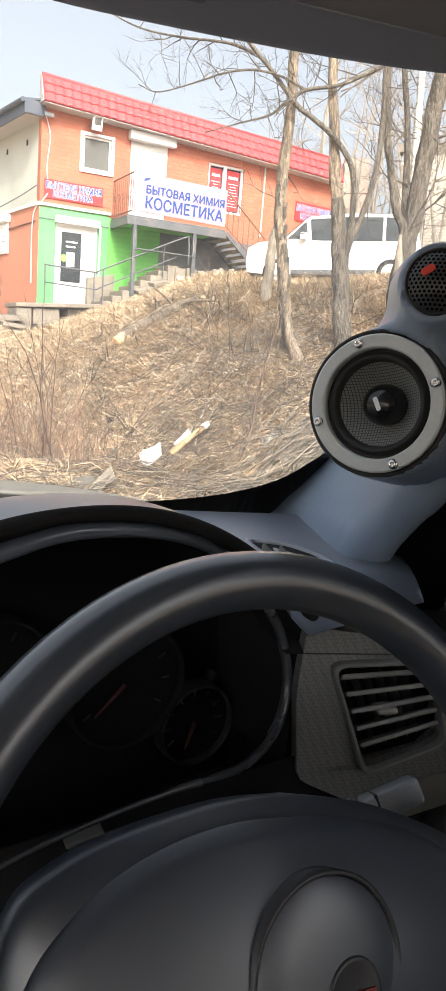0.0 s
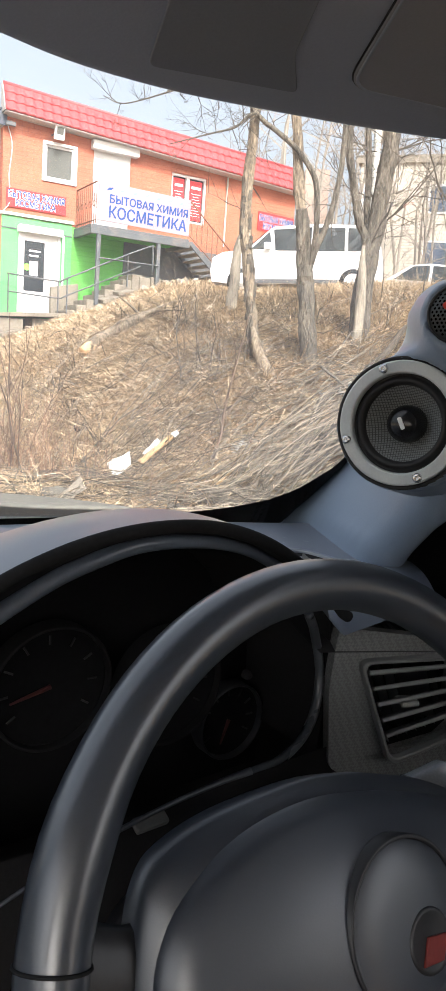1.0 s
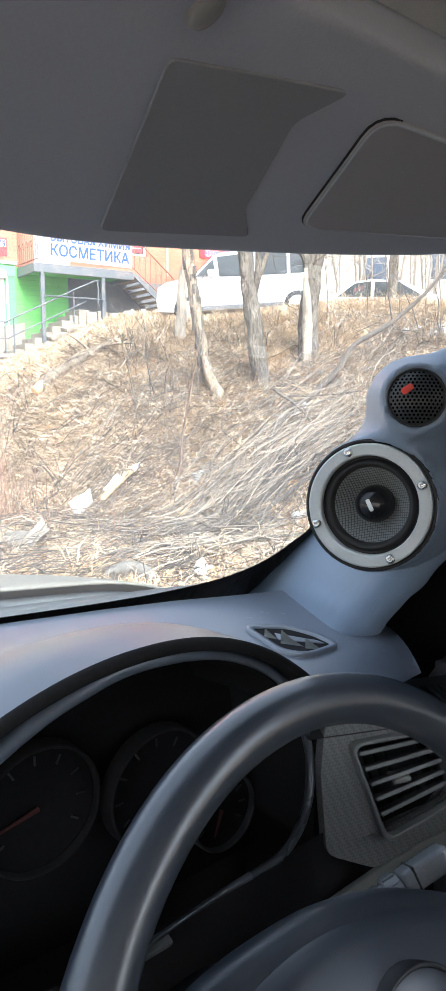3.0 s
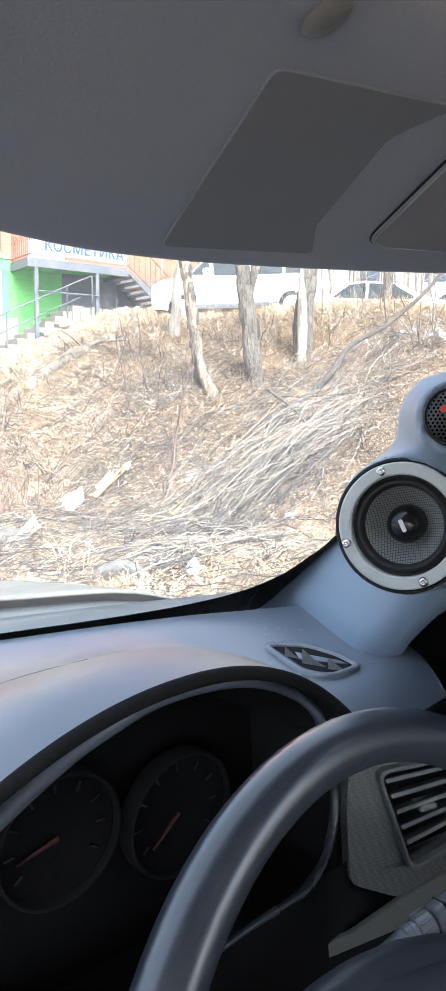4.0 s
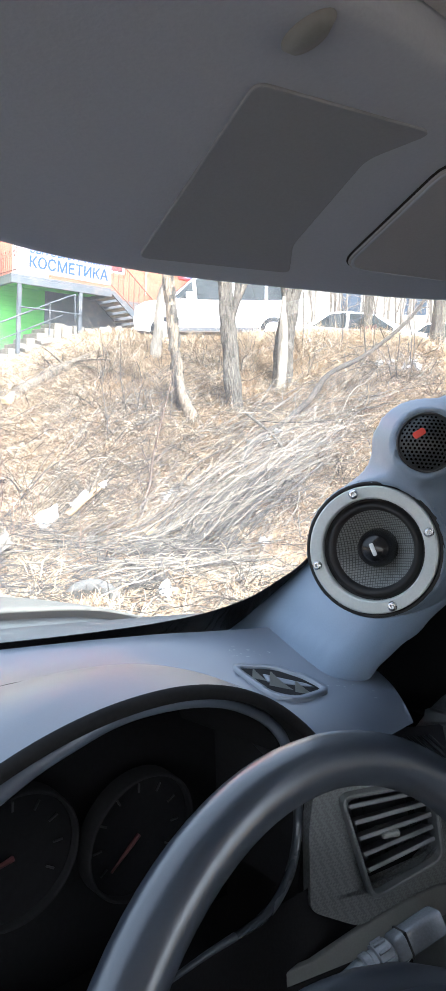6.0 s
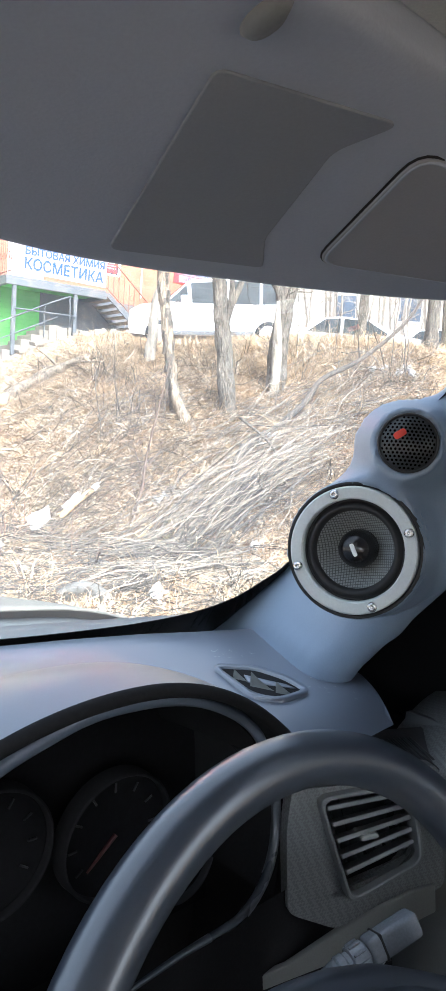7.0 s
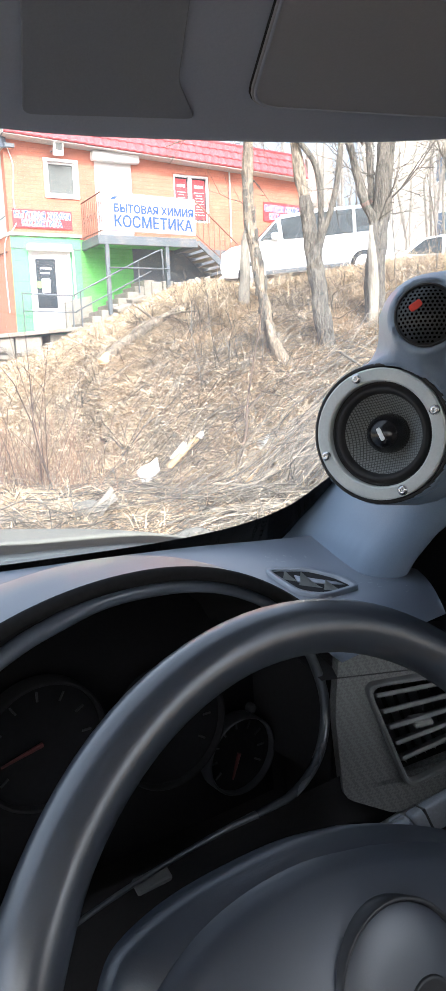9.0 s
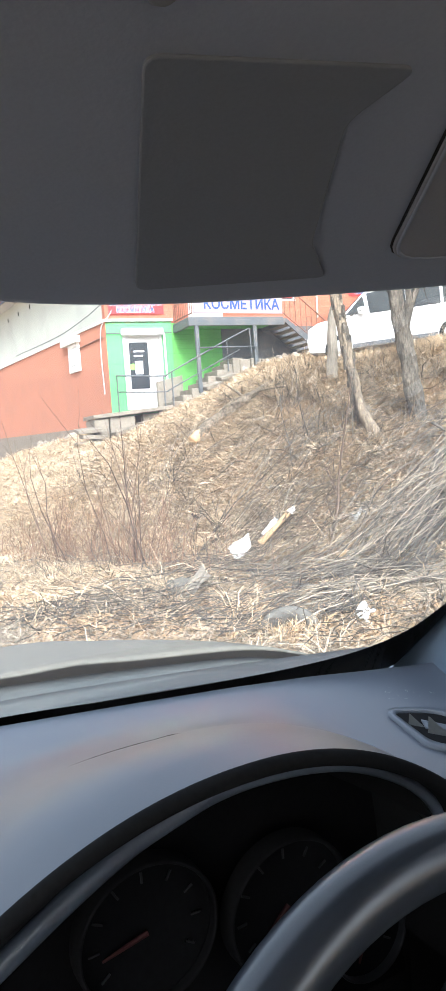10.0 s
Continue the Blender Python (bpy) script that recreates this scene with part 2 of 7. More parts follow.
M["deadwood"] = mat("bare_deadwood", (0.235, 0.185, 0.135), 0.9, var=0.75, scale=11, fine=44, bump=1.0, dist=0.04, stretch=(1, 1, 0.3), stain=(0.07, 0.052, 0.038), stain_scale=16, stain_amt=0.95)
M["birch"] = mat("birch_bark", (0.50, 0.485, 0.455), 0.8, var=0.25, scale=6, fine=30, bump=0.3, stretch=(1, 1, 2.5), stain=(0.06, 0.055, 0.05), stain_scale=5, stain_amt=0.9)
M["woods"] = mat("far_twigs", (0.27, 0.235, 0.20), 0.95, var=0.3, scale=0.5, fine=5, bump=0)
M["white"] = mat("white_litter", (0.66, 0.66, 0.65), 0.6, var=0.08, scale=6, fine=60, bump=0.1, stain=(0.42, 0.36, 0.29), stain_scale=6, stain_amt=0.5)
M["board"] = mat("broken_board", (0.42, 0.28, 0.15), 0.85, var=0.25, scale=6, fine=60, bump=0.2)
M["card"] = mat("weathered_sheet", (0.20, 0.172, 0.14), 0.85, var=0.2, scale=6, fine=50, bump=0.2)
M["tyre"] = mat("old_tyre", (0.13, 0.12, 0.105), 0.85, var=0.3, scale=8, fine=80, bump=0.3, stain=(0.25, 0.21, 0.16), stain_scale=6, stain_amt=0.6)
HX, HY = 0.88134, 0.47247
M["orange"] = brick_mat("orange_brick_cladding", (0.44, 0.138, 0.078), (0.475, 0.155, 0.09), (0.34, 0.105, 0.062), 0.30, 0.10, (HX, HY), 0.75, 0.006, 0.4)
M["pink"] = mat("salmon_render", (0.47, 0.195, 0.12), 0.85, var=0.1, scale=1.2, fine=40, bump=0.2, dist=0.004, stain=(0.38, 0.17, 0.11), stain_scale=1.0, stain_amt=0.6)
M["plaster"] = mat("pale_plaster", (0.46, 0.48, 0.43), 0.85, var=0.08, scale=1, fine=40, bump=0.15, stain=(0.33, 0.34, 0.31), stain_scale=0.8, stain_amt=0.5)
M["mint"] = brick_mat("mint_siding", (0.115, 0.42, 0.14), (0.122, 0.435, 0.147), (0.085, 0.33, 0.11), 4.0, 0.26, (HX, HY), 0.6, 0.006, 0.4)
M["green"] = brick_mat("green_siding", (0.115, 0.40, 0.07), (0.125, 0.42, 0.075), (0.075, 0.29, 0.045), 4.0, 0.13, (HX, HY), 0.6, 0.006, 0.4)
M["roof"] = mat("red_metal_tile", (0.42, 0.06, 0.065), 0.5, var=0.12, scale=2, fine=40, bump=0.05, stain=(0.50, 0.15, 0.145), stain_scale=1.5, stain_amt=0.4)
M["roof_grey"] = mat("blue_grey_metal", (0.075, 0.088, 0.118), 0.6, 0.0, var=0.15, scale=2, fine=40, bump=0.1, stain=(0.12, 0.12, 0.12), stain_scale=2, stain_amt=0.4)
M["soffit"] = mat("soffit_board", (0.42, 0.40, 0.38), 0.7, var=0.15, scale=3, fine=40, bump=0.1)
M["white_paint"] = mat("white_paint", (0.70, 0.70, 0.70), 0.6, var=0.05, scale=3, fine=60, bump=0.05, stain=(0.6, 0.58, 0.55), stain_scale=2, stain_amt=0.3)
M["steel"] = mat("grey_painted_steel", (0.105, 0.112, 0.122), 0.55, 0.2, var=0.2, scale=4, fine=60, bump=0.1, stain=(0.28, 0.2, 0.15), stain_scale=4, stain_amt=0.4)
M["rail"] = mat("brown_iron", (0.20, 0.095, 0.06), 0.6, 0.2, var=0.2, fine=60, bump=0.1)
M["banner"] = mat("banner_vinyl", (0.33, 0.255, 0.285), 0.5, var=0.05, scale=2, fine=30, bump=0.05)
M["blue"] = mat("sign_blue", (0.008, 0.055, 0.23), 0.5, var=0.08, bump=0)
M["sign_red"] = mat("sign_red", (0.48, 0.03, 0.035), 0.5, var=0.1, bump=0)
M["sign_white"] = mat("sign_white", (0.8, 0.8, 0.82), 0.5, var=0.04, bump=0)
M["pane"] = mat("dull_pane", (0.12, 0.12, 0.11), 0.35, spec=0.2, var=0.15, scale=1.5, fine=20, bump=0)
M["pane_dark"] = mat("dark_pane", (0.03, 0.034, 0.04), 0.08, var=0.2, scale=1, fine=10, bump=0)
M["poster_green"] = mat("green_sticker", (0.25, 0.7, 0.1), 0.5, var=0.05, bump=0)
M["concrete"] = mat("rough_concrete", (0.245, 0.212, 0.172), 0.9, var=0.3, scale=3, fine=30, bump=0.6, dist=0.02, stain=(0.15, 0.12, 0.09), stain_scale=4, stain_amt=0.8)
M["stone"] = mat("pale_rubble", (0.38, 0.335, 0.28), 0.9, var=0.3, scale=3, fine=30, bump=0.6, dist=0.02, per_object=0.3)
M["car_white"] = mat("white_car_paint", (0.80, 0.80, 0.80), 0.25, var=0.03, scale=2, fine=20, bump=0, coat=0.4)
M["car_glass"] = mat("car_window", (0.075, 0.085, 0.09), 0.06, var=0.3, scale=1.2, fine=4, bump=0)
M["car_glass_pale"] = mat("pale_blue_print", (0.20, 0.28, 0.50), 0.5, var=0.1, bump=0)
M["blue_pane"] = mat("blue_pane", (0.10, 0.125, 0.17), 0.15, var=0.15, scale=1, fine=8, bump=0)
M["lamp_glass"] = mat("lamp_glass", (0.55, 0.57, 0.58), 0.12, var=0.15, scale=12, fine=60, bump=0.1)
M["silver"] = mat("wheel_silver", (0.5, 0.5, 0.5), 0.35, 0.7, var=0.1, bump=0)
M["pale_brick"] = brick_mat("pale_silicate_brick", (0.52, 0.47, 0.40), (0.58, 0.53, 0.45), (0.42, 0.38, 0.33), 0.5, 0.16, (0.8, -0.6), 0.9, 0.02, 0.5)
M["stripped"] = mat("stripped_wood", (0.27, 0.235, 0.19), 0.9, var=0.5, scale=8, fine=40, bump=0.8, dist=0.02, stretch=(1, 1, 0.25), stain=(0.12, 0.095, 0.07), stain_scale=12, stain_amt=0.8)
M["sawn"] = mat("sawn_wood", (0.62, 0.40, 0.22), 0.85, var=0.2, scale=20, fine=80, bump=0.2)
M["chimney"] = mat("chimney_brick", (0.42, 0.30, 0.25), 0.9, var=0.2, scale=3, fine=20)


# mesh helpers
def link_bm(name, bm, material, smooth=False):
    bmesh.ops.recalc_face_normals(bm, faces=bm.faces)
    me = bpy.data.meshes.new(name)
    bm.to_mesh(me)
    bm.free()
    me.materials.append(material)
    if smooth:
        me.shade_smooth()
    return new(name, me)


def thing(name, at, label, category, group="", kind=""):
    e = new(name)
    e.empty_display_size = 0.1
    e.matrix_basis = Matrix.Translation(at)
    return tagged(e, label, category, group, kind)


def part(name, bm, material, parent, label="", smooth=False):
    ob = link_bm(name, bm, material, smooth)
    ob.parent = parent
    if parent.parent is None:
        ob.matrix_parent_inverse = parent.matrix_basis.inverted()
    if label:
        ob["label"] = label
    return ob


def single(name, bm, material, label, category, group="", kind="", smooth=False):
    return tagged(link_bm(name, bm, material, smooth), label, category, group, kind)


def raw(name, verts, faces, material, smooth=False):
    me = bpy.data.meshes.new(name)
    me.from_pydata(verts, [], faces)
    me.materials.append(material)
    if smooth:
        me.shade_smooth()
    return new(name, me)


def box(x0, x1, y0, y1, z0, z1, m=None, bevel=0.0, bm=None, segments=2):
    """A box, with rounded edges where bevel is given, in the frame m."""
    own = bmesh.new()
    g = bmesh.ops.create_cube(own, size=1)
    bmesh.ops.scale(own, vec=(x1 - x0, y1 - y0, z1 - z0), verts=own.verts)
    bmesh.ops.translate(own, vec=((x0 + x1) / 2, (y0 + y1) / 2, (z0 + z1) / 2), verts=own.verts)
    if bevel:
        bmesh.ops.bevel(own, geom=list(own.edges), offset=bevel, segments=segments, affect="EDGES", profile=0.5)
    if m is not None:
        bmesh.ops.transform(own, matrix=m, verts=own.verts)
    if bm is None:
        return own
    return join(bm, own)


def join(bm, own):
    me = bpy.data.meshes.new("tmp")
    own.to_mesh(me)
    own.free()
    bm.from_mesh(me)
    bpy.data.meshes.remove(me)
    return bm


def tube(points, radii, sides=8, closed=False, bm=None, cap=True, squash=None):
    """A round bar along points; radii is one number or one per point."""
    bm = bm or bmesh.new()
    pts = [Vector(p) for p in points]
    n = len(pts)
    if not isinstance(radii, (list, tuple)):
        radii = [radii] * n
    rings = []
    up = None
    for i, p in enumerate(pts):
        a = pts[(i - 1) % n] if closed or i else p
        b = pts[(i + 1) % n] if closed or i < n - 1 else p
        d = (b - a).normalized()
        if up is None:
            up = d.orthogonal().normalized()
        up = (up - d * up.dot(d))
        up = up.normalized() if up.length > 1e-6 else d.orthogonal().normalized()
        side = d.cross(up)
        rings.append([bm.verts.new(p + (up * math.cos(t) + side * math.sin(t)) * radii[i]) for t in (2 * math.pi * k / sides for k in range(sides))])
    for i in range(n if closed else n - 1):
        r0, r1 = rings[i], rings[(i + 1) % n]
        shift = 0
        if closed and i == n - 1:
            shift = min(range(sides), key=lambda s: (r0[0].co - r1[s].co).length)
        for k in range(sides):
            bm.faces.new((r0[k], r0[(k + 1) % sides], r1[(k + 1 + shift) % sides], r1[(k + shift) % sides]))
    if cap and not closed:
        bm.faces.new(rings[0][::-1])
        bm.faces.new(rings[-1])
    return bm


def lathe(profile, m, steps=48, bm=None):
    """Turns (radius, height) pairs round the z axis of the frame m."""
    bm = bm or bmesh.new()
    rings = []
    for r, z in profile:
        if r < 1e-6:
            rings.append([bm.verts.new(m @ Vector((0, 0, z)))])
        else:
            rings.append([bm.verts.new(m @ Vector((r * math.cos(t), r * math.sin(t), z))) for t in (2 * math.pi * k / steps for k in range(steps))])
    for a, b in zip(rings, rings[1:]):
        for k in range(steps):
            q = (k + 1) % steps
            if len(a) == 1 and len(b) > 1:
                bm.faces.new((a[0], b[k], b[q]))
            elif len(b) == 1 and len(a) > 1:
                bm.faces.new((a[k], b[0], a[q]))
            elif len(a) > 1:
                bm.faces.new((a[k], b[k], b[q], a[q]))
    return bm


def slab(outline, thick, m=None, bevel=0.0, bm=None):
    """A plate with the outline (x, y) in its own plane, thick along z, in the frame m."""
    own = bmesh.new()
    vs = [own.verts.new((x, y, 0)) for x, y in outline]
    f = own.faces.new(vs)
    ex = bmesh.ops.extrude_face_region(own, geom=[f])
    bmesh.ops.translate(own, vec=(0, 0, thick), verts=[v for v in ex["geom"] if isinstance(v, bmesh.types.BMVert)])
    if bevel:
        bmesh.ops.bevel(own, geom=list(own.edges), offset=bevel, segments=2, affect="EDGES", profile=0.5)
    if m is not None:
        bmesh.ops.transform(own, matrix=m, verts=own.verts)
    return own if bm is None else join(bm, own)


def sheet(fn, nu, nv, bm=None, thick=0.0):
    """A grid surface fn(u, v) for u and v from 0 to 1, with thickness downwards along its normals."""
    bm = bm or bmesh.new()
    g = [[bm.verts.new(fn(i / nu, j / nv)) for j in range(nv + 1)] for i in range(nu + 1)]
    fs = [bm.faces.new((g[i][j], g[i + 1][j], g[i + 1][j + 1], g[i][j + 1])) for i in range(nu) for j in range(nv)]
    if thick:
        bmesh.ops.recalc_face_normals(bm, faces=fs)
        bmesh.ops.solidify(bm, geom=fs, thickness=thick)
    return bm


def frame_of(o, x, y):
    """A frame with its origin, x axis and y axis given."""
    x = Vector(x).normalized()
    z = x.cross(Vector(y)).normalized()
    y = z.cross(x)
    m = Matrix((x, y, z)).transposed().to_4x4()
    m.translation = o
    return m


def smooth_path(pts, per=6):
    """A Catmull-Rom curve through the points."""
    p = [Vector(q) for q in pts]
    p = [p[0] * 2 - p[1]] + p + [p[-1] * 2 - p[-2]]
    out = []
    for i in range(1, len(p) - 2):
        for k in range(per):
            t = k / per
            out.append(0.5 * ((2 * p[i]) + (p[i + 1] - p[i - 1]) * t + (2 * p[i - 1] - 5 * p[i] + 4 * p[i + 1] - p[i + 2]) * t * t + (3 * p[i] - p[i - 1] - 3 * p[i + 1] + p[i + 2]) * t ** 3))
    return out + [p[-2]]


def lerp_list(vals, n):
    return [float(np.interp(i / (n - 1), [k / (len(vals) - 1) for k in range(len(vals))], vals)) for i in range(n)]


def surface_net(field, lo, hi, step):
    """The zero surface of field(x, y, z), arrays in metres, as vertices and quads."""
    ax = [np.arange(lo[k], hi[k] + step, step) for k in range(3)]
    gx, gy, gz = np.meshgrid(*ax, indexing="ij")
    f = field(gx, gy, gz)
    neg = f < 0
    nx, ny, nz = f.shape
    acc = np.zeros((nx - 1, ny - 1, nz - 1, 3))
    cnt = np.zeros((nx - 1, ny - 1, nz - 1))
    corners = [(a, b, c) for a in (0, 1) for b in (0, 1) for c in (0, 1)]
    sub = {c: (slice(c[0], nx - 1 + c[0]), slice(c[1], ny - 1 + c[1]), slice(c[2], nz - 1 + c[2])) for c in corners}
    for a in corners:
        for k in range(3):
            if a[k] == 0:
                b = tuple(1 if i == k else a[i] for i in range(3))
                fa, fb = f[sub[a]], f[sub[b]]
                cross = neg[sub[a]] != neg[sub[b]]
                t = np.where(cross, fa / np.where(cross, fa - fb, 1), 0)
                for i in range(3):
                    acc[..., i] += np.where(cross, a[i] + (t if i == k else 0), 0)
                cnt += cross
    on = cnt > 0
    idx = -np.ones(on.shape, int)
    idx[on] = np.arange(on.sum())
    cell = np.argwhere(on)
    verts = (cell + acc[on] / cnt[on][:, None]) * step + np.array(lo)
    faces = []
    for k in range(3):
        i, j = [q for q in range(3) if q != k]
        s0 = [slice(1, -1)] * 3
        s0[k] = slice(0, -1)
        s1 = list(s0)
        s1[k] = slice(1, None)
        cr = np.argwhere(neg[tuple(s0)] != neg[tuple(s1)])
        off = np.ones(3, int)
        off[k] = 0
        e = cr + off
        flip = neg[tuple(e.T)]
        quad = []
        for da, db in ((0, 0), (1, 0), (1, 1), (0, 1)):
            c = e.copy()
            c[:, i] -= da
            c[:, j] -= db
            quad.append(idx[tuple(c.T)])
        q = np.stack(quad, 1)
        if k == 1:
            flip = ~flip
        q[~flip] = q[~flip][:, ::-1]
        faces.append(q)
    return verts, np.concatenate(faces)


def smin(a, b, k):
    h = np.clip(0.5 + 0.5 * (b - a) / k, 0, 1)
    return b + (a - b) * h - k * h * (1 - h)


def seg_dist(x, y, z, a, b):
    a, b = np.array(a), np.array(b)
    d = b - a
    t = np.clip(((x - a[0]) * d[0] + (y - a[1]) * d[1] + (z - a[2]) * d[2]) / (d @ d), 0, 1)
    return np.sqrt((x - a[0] - t * d[0]) ** 2 + (y - a[1] - t * d[1]) ** 2 + (z - a[2] - t * d[2]) ** 2), t


def text_mesh(words, size, m, depth=0.004, spread=1.0, bold=0.0):
    """The words as a solid mesh, lower left corner at the origin of the frame m; returns a bmesh and its width."""
    cu = bpy.data.curves.new("words", "FONT")
    cu.body = words
    cu.size = size
    cu.extrude = depth / 2
    cu.offset = bold
    cu.space_character = spread
    ob = bpy.data.objects.new("words", cu)
    scene.collection.objects.link(ob)
    dg = bpy.context.evaluated_depsgraph_get()
    me = bpy.data.meshes.new_from_object(ob.evaluated_get(dg))
    bm = bmesh.new()
    bm.from_mesh(me)
    bpy.data.objects.remove(ob)
    bpy.data.curves.remove(cu)
    bpy.data.meshes.remove(me)
    w = max(v.co.x for v in bm.verts) - min(v.co.x for v in bm.verts) if bm.verts else 0
    return bm, w


def fit_text(words, width, height, m, depth=0.004, bold=0.0, round_edge=False):
    """The words stretched to a width and a capital height; bold thickens the strokes."""
    one, _ = text_mesh(words, 1.0, m, depth, 1.0, 0.0)
    xs = [v.co.x for v in one.verts]
    ys = [v.co.y for v in one.verts]
    bmesh.ops.translate(one, vec=(-min(xs), -min(ys), 0), verts=one.verts)
    bmesh.ops.scale(one, vec=(width / (max(xs) - min(xs)), height / (max(ys) - min(ys)), 1), verts=one.verts)
    ways = [(math.cos(k * math.pi / 4), math.sin(k * math.pi / 4)) for k in range(8)] if round_edge else [(-1, 0), (1, 0), (0, 1), (0, -1)]
    bm = bmesh.new()
    for k, (x, y) in enumerate([(0, 0)] + (ways if bold else [])):
        cp = one.copy()
        bmesh.ops.transform(cp, matrix=m @ Matrix.Translation((x * bold, y * bold, 0.0003 * k)), verts=cp.verts)
        join(bm, cp)
    one.free()
    return bm


# ---- the car that the camera sits in; its own frame: x right, y ahead, z up ----
CAR = Matrix.Rotation(radians(35.74), 4, "Z")


def C(x, y, z):
    return CAR @ Vector((x, y, z))


def car_part(name, bm, material, parent, label="", smooth=False):
    bmesh.ops.transform(bm, matrix=CAR, verts=bm.verts)
    return part(name, bm, material, parent, label, smooth)


def clamp01(v):
    return max(0.0, min(1.0, v))


def sstep(a, b, v):
    t = clamp01((v - a) / (b - a))
    return t * t * (3 - 2 * t)


GROUND_Z = -0.35


# dashboard
def screen_foot(x):
    """How far ahead the windscreen stands on the dashboard."""
    return 0.80 - 0.30 * max(0.0, x - 0.12) ** 1.35 - 0.02 * abs(min(0.0, x))


def arch(x):
    w = 0.205 if x < 0.19 else 0.192
    return 0.094 * max(0.0, 1 - abs((x - 0.19) / w) ** 2.1)


def dash_top(x, y):
    rise = arch(x) * (1 - sstep(0.42, 0.70, y))
    roll = 0.05 * max(0.0, (0.47 - y) / 0.1) ** 2 if x > 0.36 else 0.0
    left = 0.012 * sstep(0.05, -0.1, x)
    return 1.012 + rise + 0.012 * sstep(0.5, 0.7, y) - roll - left


dashboard = thing("dashboard", C(0.2, 0.55, 0.7), "dark grey grained plastic dashboard with a hooded instrument cowl", "dashboard")


def dash_end(x):
    """How far ahead the dash top runs, up to the black border of the glass."""
    return float(np.interp(x, [-0.6, -0.2, 0.10, 0.25, 0.36, 0.44, 0.50, 0.545, 0.62], [0.792, 0.796, 0.780, 0.748, 0.722, 0.698, 0.675, 0.660, 0.640])) - 0.003


def dash_fn(u, v):
    x = -0.62 + 1.20 * u
    y0 = 0.405 - 0.01 * math.cos((x - 0.19) * 8)
    y = y0 + (dash_end(x) - y0) * v
    x = min(x, 0.525 + 0.68 * max(0.0, y - 0.412))
    return (x, y, dash_top(x, y))


bm = sheet(dash_fn, 110, 40)
top = car_part("dash_top", bm, M["dash"], dashboard, "", True)

# rounded lip of the cowl, its shaded inner wall and the thin bezel line


def cowl_curve(drop, y, grow=0.0, n=60, x0=-0.03, x1=0.385):
    pts = []
    for i in range(n + 1):
        x = x0 + (x1 - x0) * i / n
        pts.append((x, y - 0.01 * math.cos((x - 0.19) * 8), 1.012 + arch(x) - drop))
    return pts


def bezel_z(x):
    """Height of the satin lip that frames the instruments."""
    return float(np.interp(x, [-0.03, 0.0, 0.057, 0.09, 0.125, 0.154, 0.18, 0.21, 0.249, 0.284, 0.319, 0.342, 0.352], [0.985, 1.0, 1.033, 1.052, 1.069, 1.078, 1.084, 1.085, 1.081, 1.071, 1.052, 1.031, 1.012]))


bm = tube(cowl_curve(0.0042, 0.4036), 0.0048, 14)
car_part("cowl_lip", bm, M["matt_black"], top, "soft black edge of the cowl", True)
bm = sheet(lambda u, v: (-0.03 + 0.38 * u, 0.398 + 0.024 * v, (1.012 + arch(-0.03 + 0.38 * u) - 0.008) * (1 - v) + (bezel_z(-0.03 + 0.38 * u) + 0.004) * v), 60, 5)
car_part("cowl_inner_wall", bm, M["matt_black"], dashboard, "", True)


cluster = thing("instrument_cluster", C(0.2, 0.47, 0.88), "black instrument cluster with unlit dials behind a shaded bezel", "instrument cluster")
lip = [(x, 0.418, bezel_z(x)) for x in (-0.03, 0.0, 0.057, 0.09, 0.125, 0.154, 0.18, 0.21, 0.249, 0.284, 0.319, 0.342, 0.352)]
pts = smooth_path(lip, 5)
bm = tube(pts, lerp_list([0.0064, 0.0062, 0.0058, 0.0050, 0.0040], len(pts)), 12)
car_part("bezel_lip", bm, M["bezel"], cluster, "satin grey lip along the top of the bezel", True)
bm2 = sheet(lambda u, v: (-0.02 + 0.37 * u, 0.424 + 0.12 * v, bezel_z(-0.02 + 0.37 * u) - 0.004 - 0.012 * v), 40, 4)
car_part("hood_lining", bm2, M["matt_black"], cluster, "", True)
low = [(0.352, 0.418, 1.012), (0.378, 0.434, 0.986), (0.398, 0.442, 0.945), (0.392, 0.436, 0.915), (0.37, 0.425, 0.897), (0.335, 0.414, 0.889), (0.302, 0.410, 0.890), (0.26, 0.408, 0.891), (0.2, 0.405, 0.888), (0.14, 0.402, 0.880), (0.08, 0.40, 0.864)]
pts = smooth_path(low, 6)
bm = tube(pts, lerp_list([0.0040, 0.0044, 0.0042, 0.0020, 0.0016], len(pts)), 8)
car_part("bezel_corner", bm, M["trim_dark"], cluster, "", True)
bm = sheet(lambda u, v: (-0.10 + 0.52 * u, 0.545 + 0.02 * v, 0.80 + (dash_top(-0.10 + 0.52 * u, 0.55) - 0.006 - 0.80) * v), 30, 6, thick=0.004)
car_part("dial_panel", bm, M["gauge"], cluster)
bm = sheet(lambda u, v: (0.405 + 0.004 * math.sin(u * 3), 0.44 + 0.12 * v, 0.86 + 0.135 * u), 10, 4, thick=0.003)
car_part("side_wall", bm, M["matt_black"], cluster)
bm = sheet(lambda u, v: (-0.06, 0.41 + 0.15 * v, 0.80 + 0.20 * u), 6, 4, thick=0.003)
car_part("side_wall", bm, M["matt_black"], cluster)
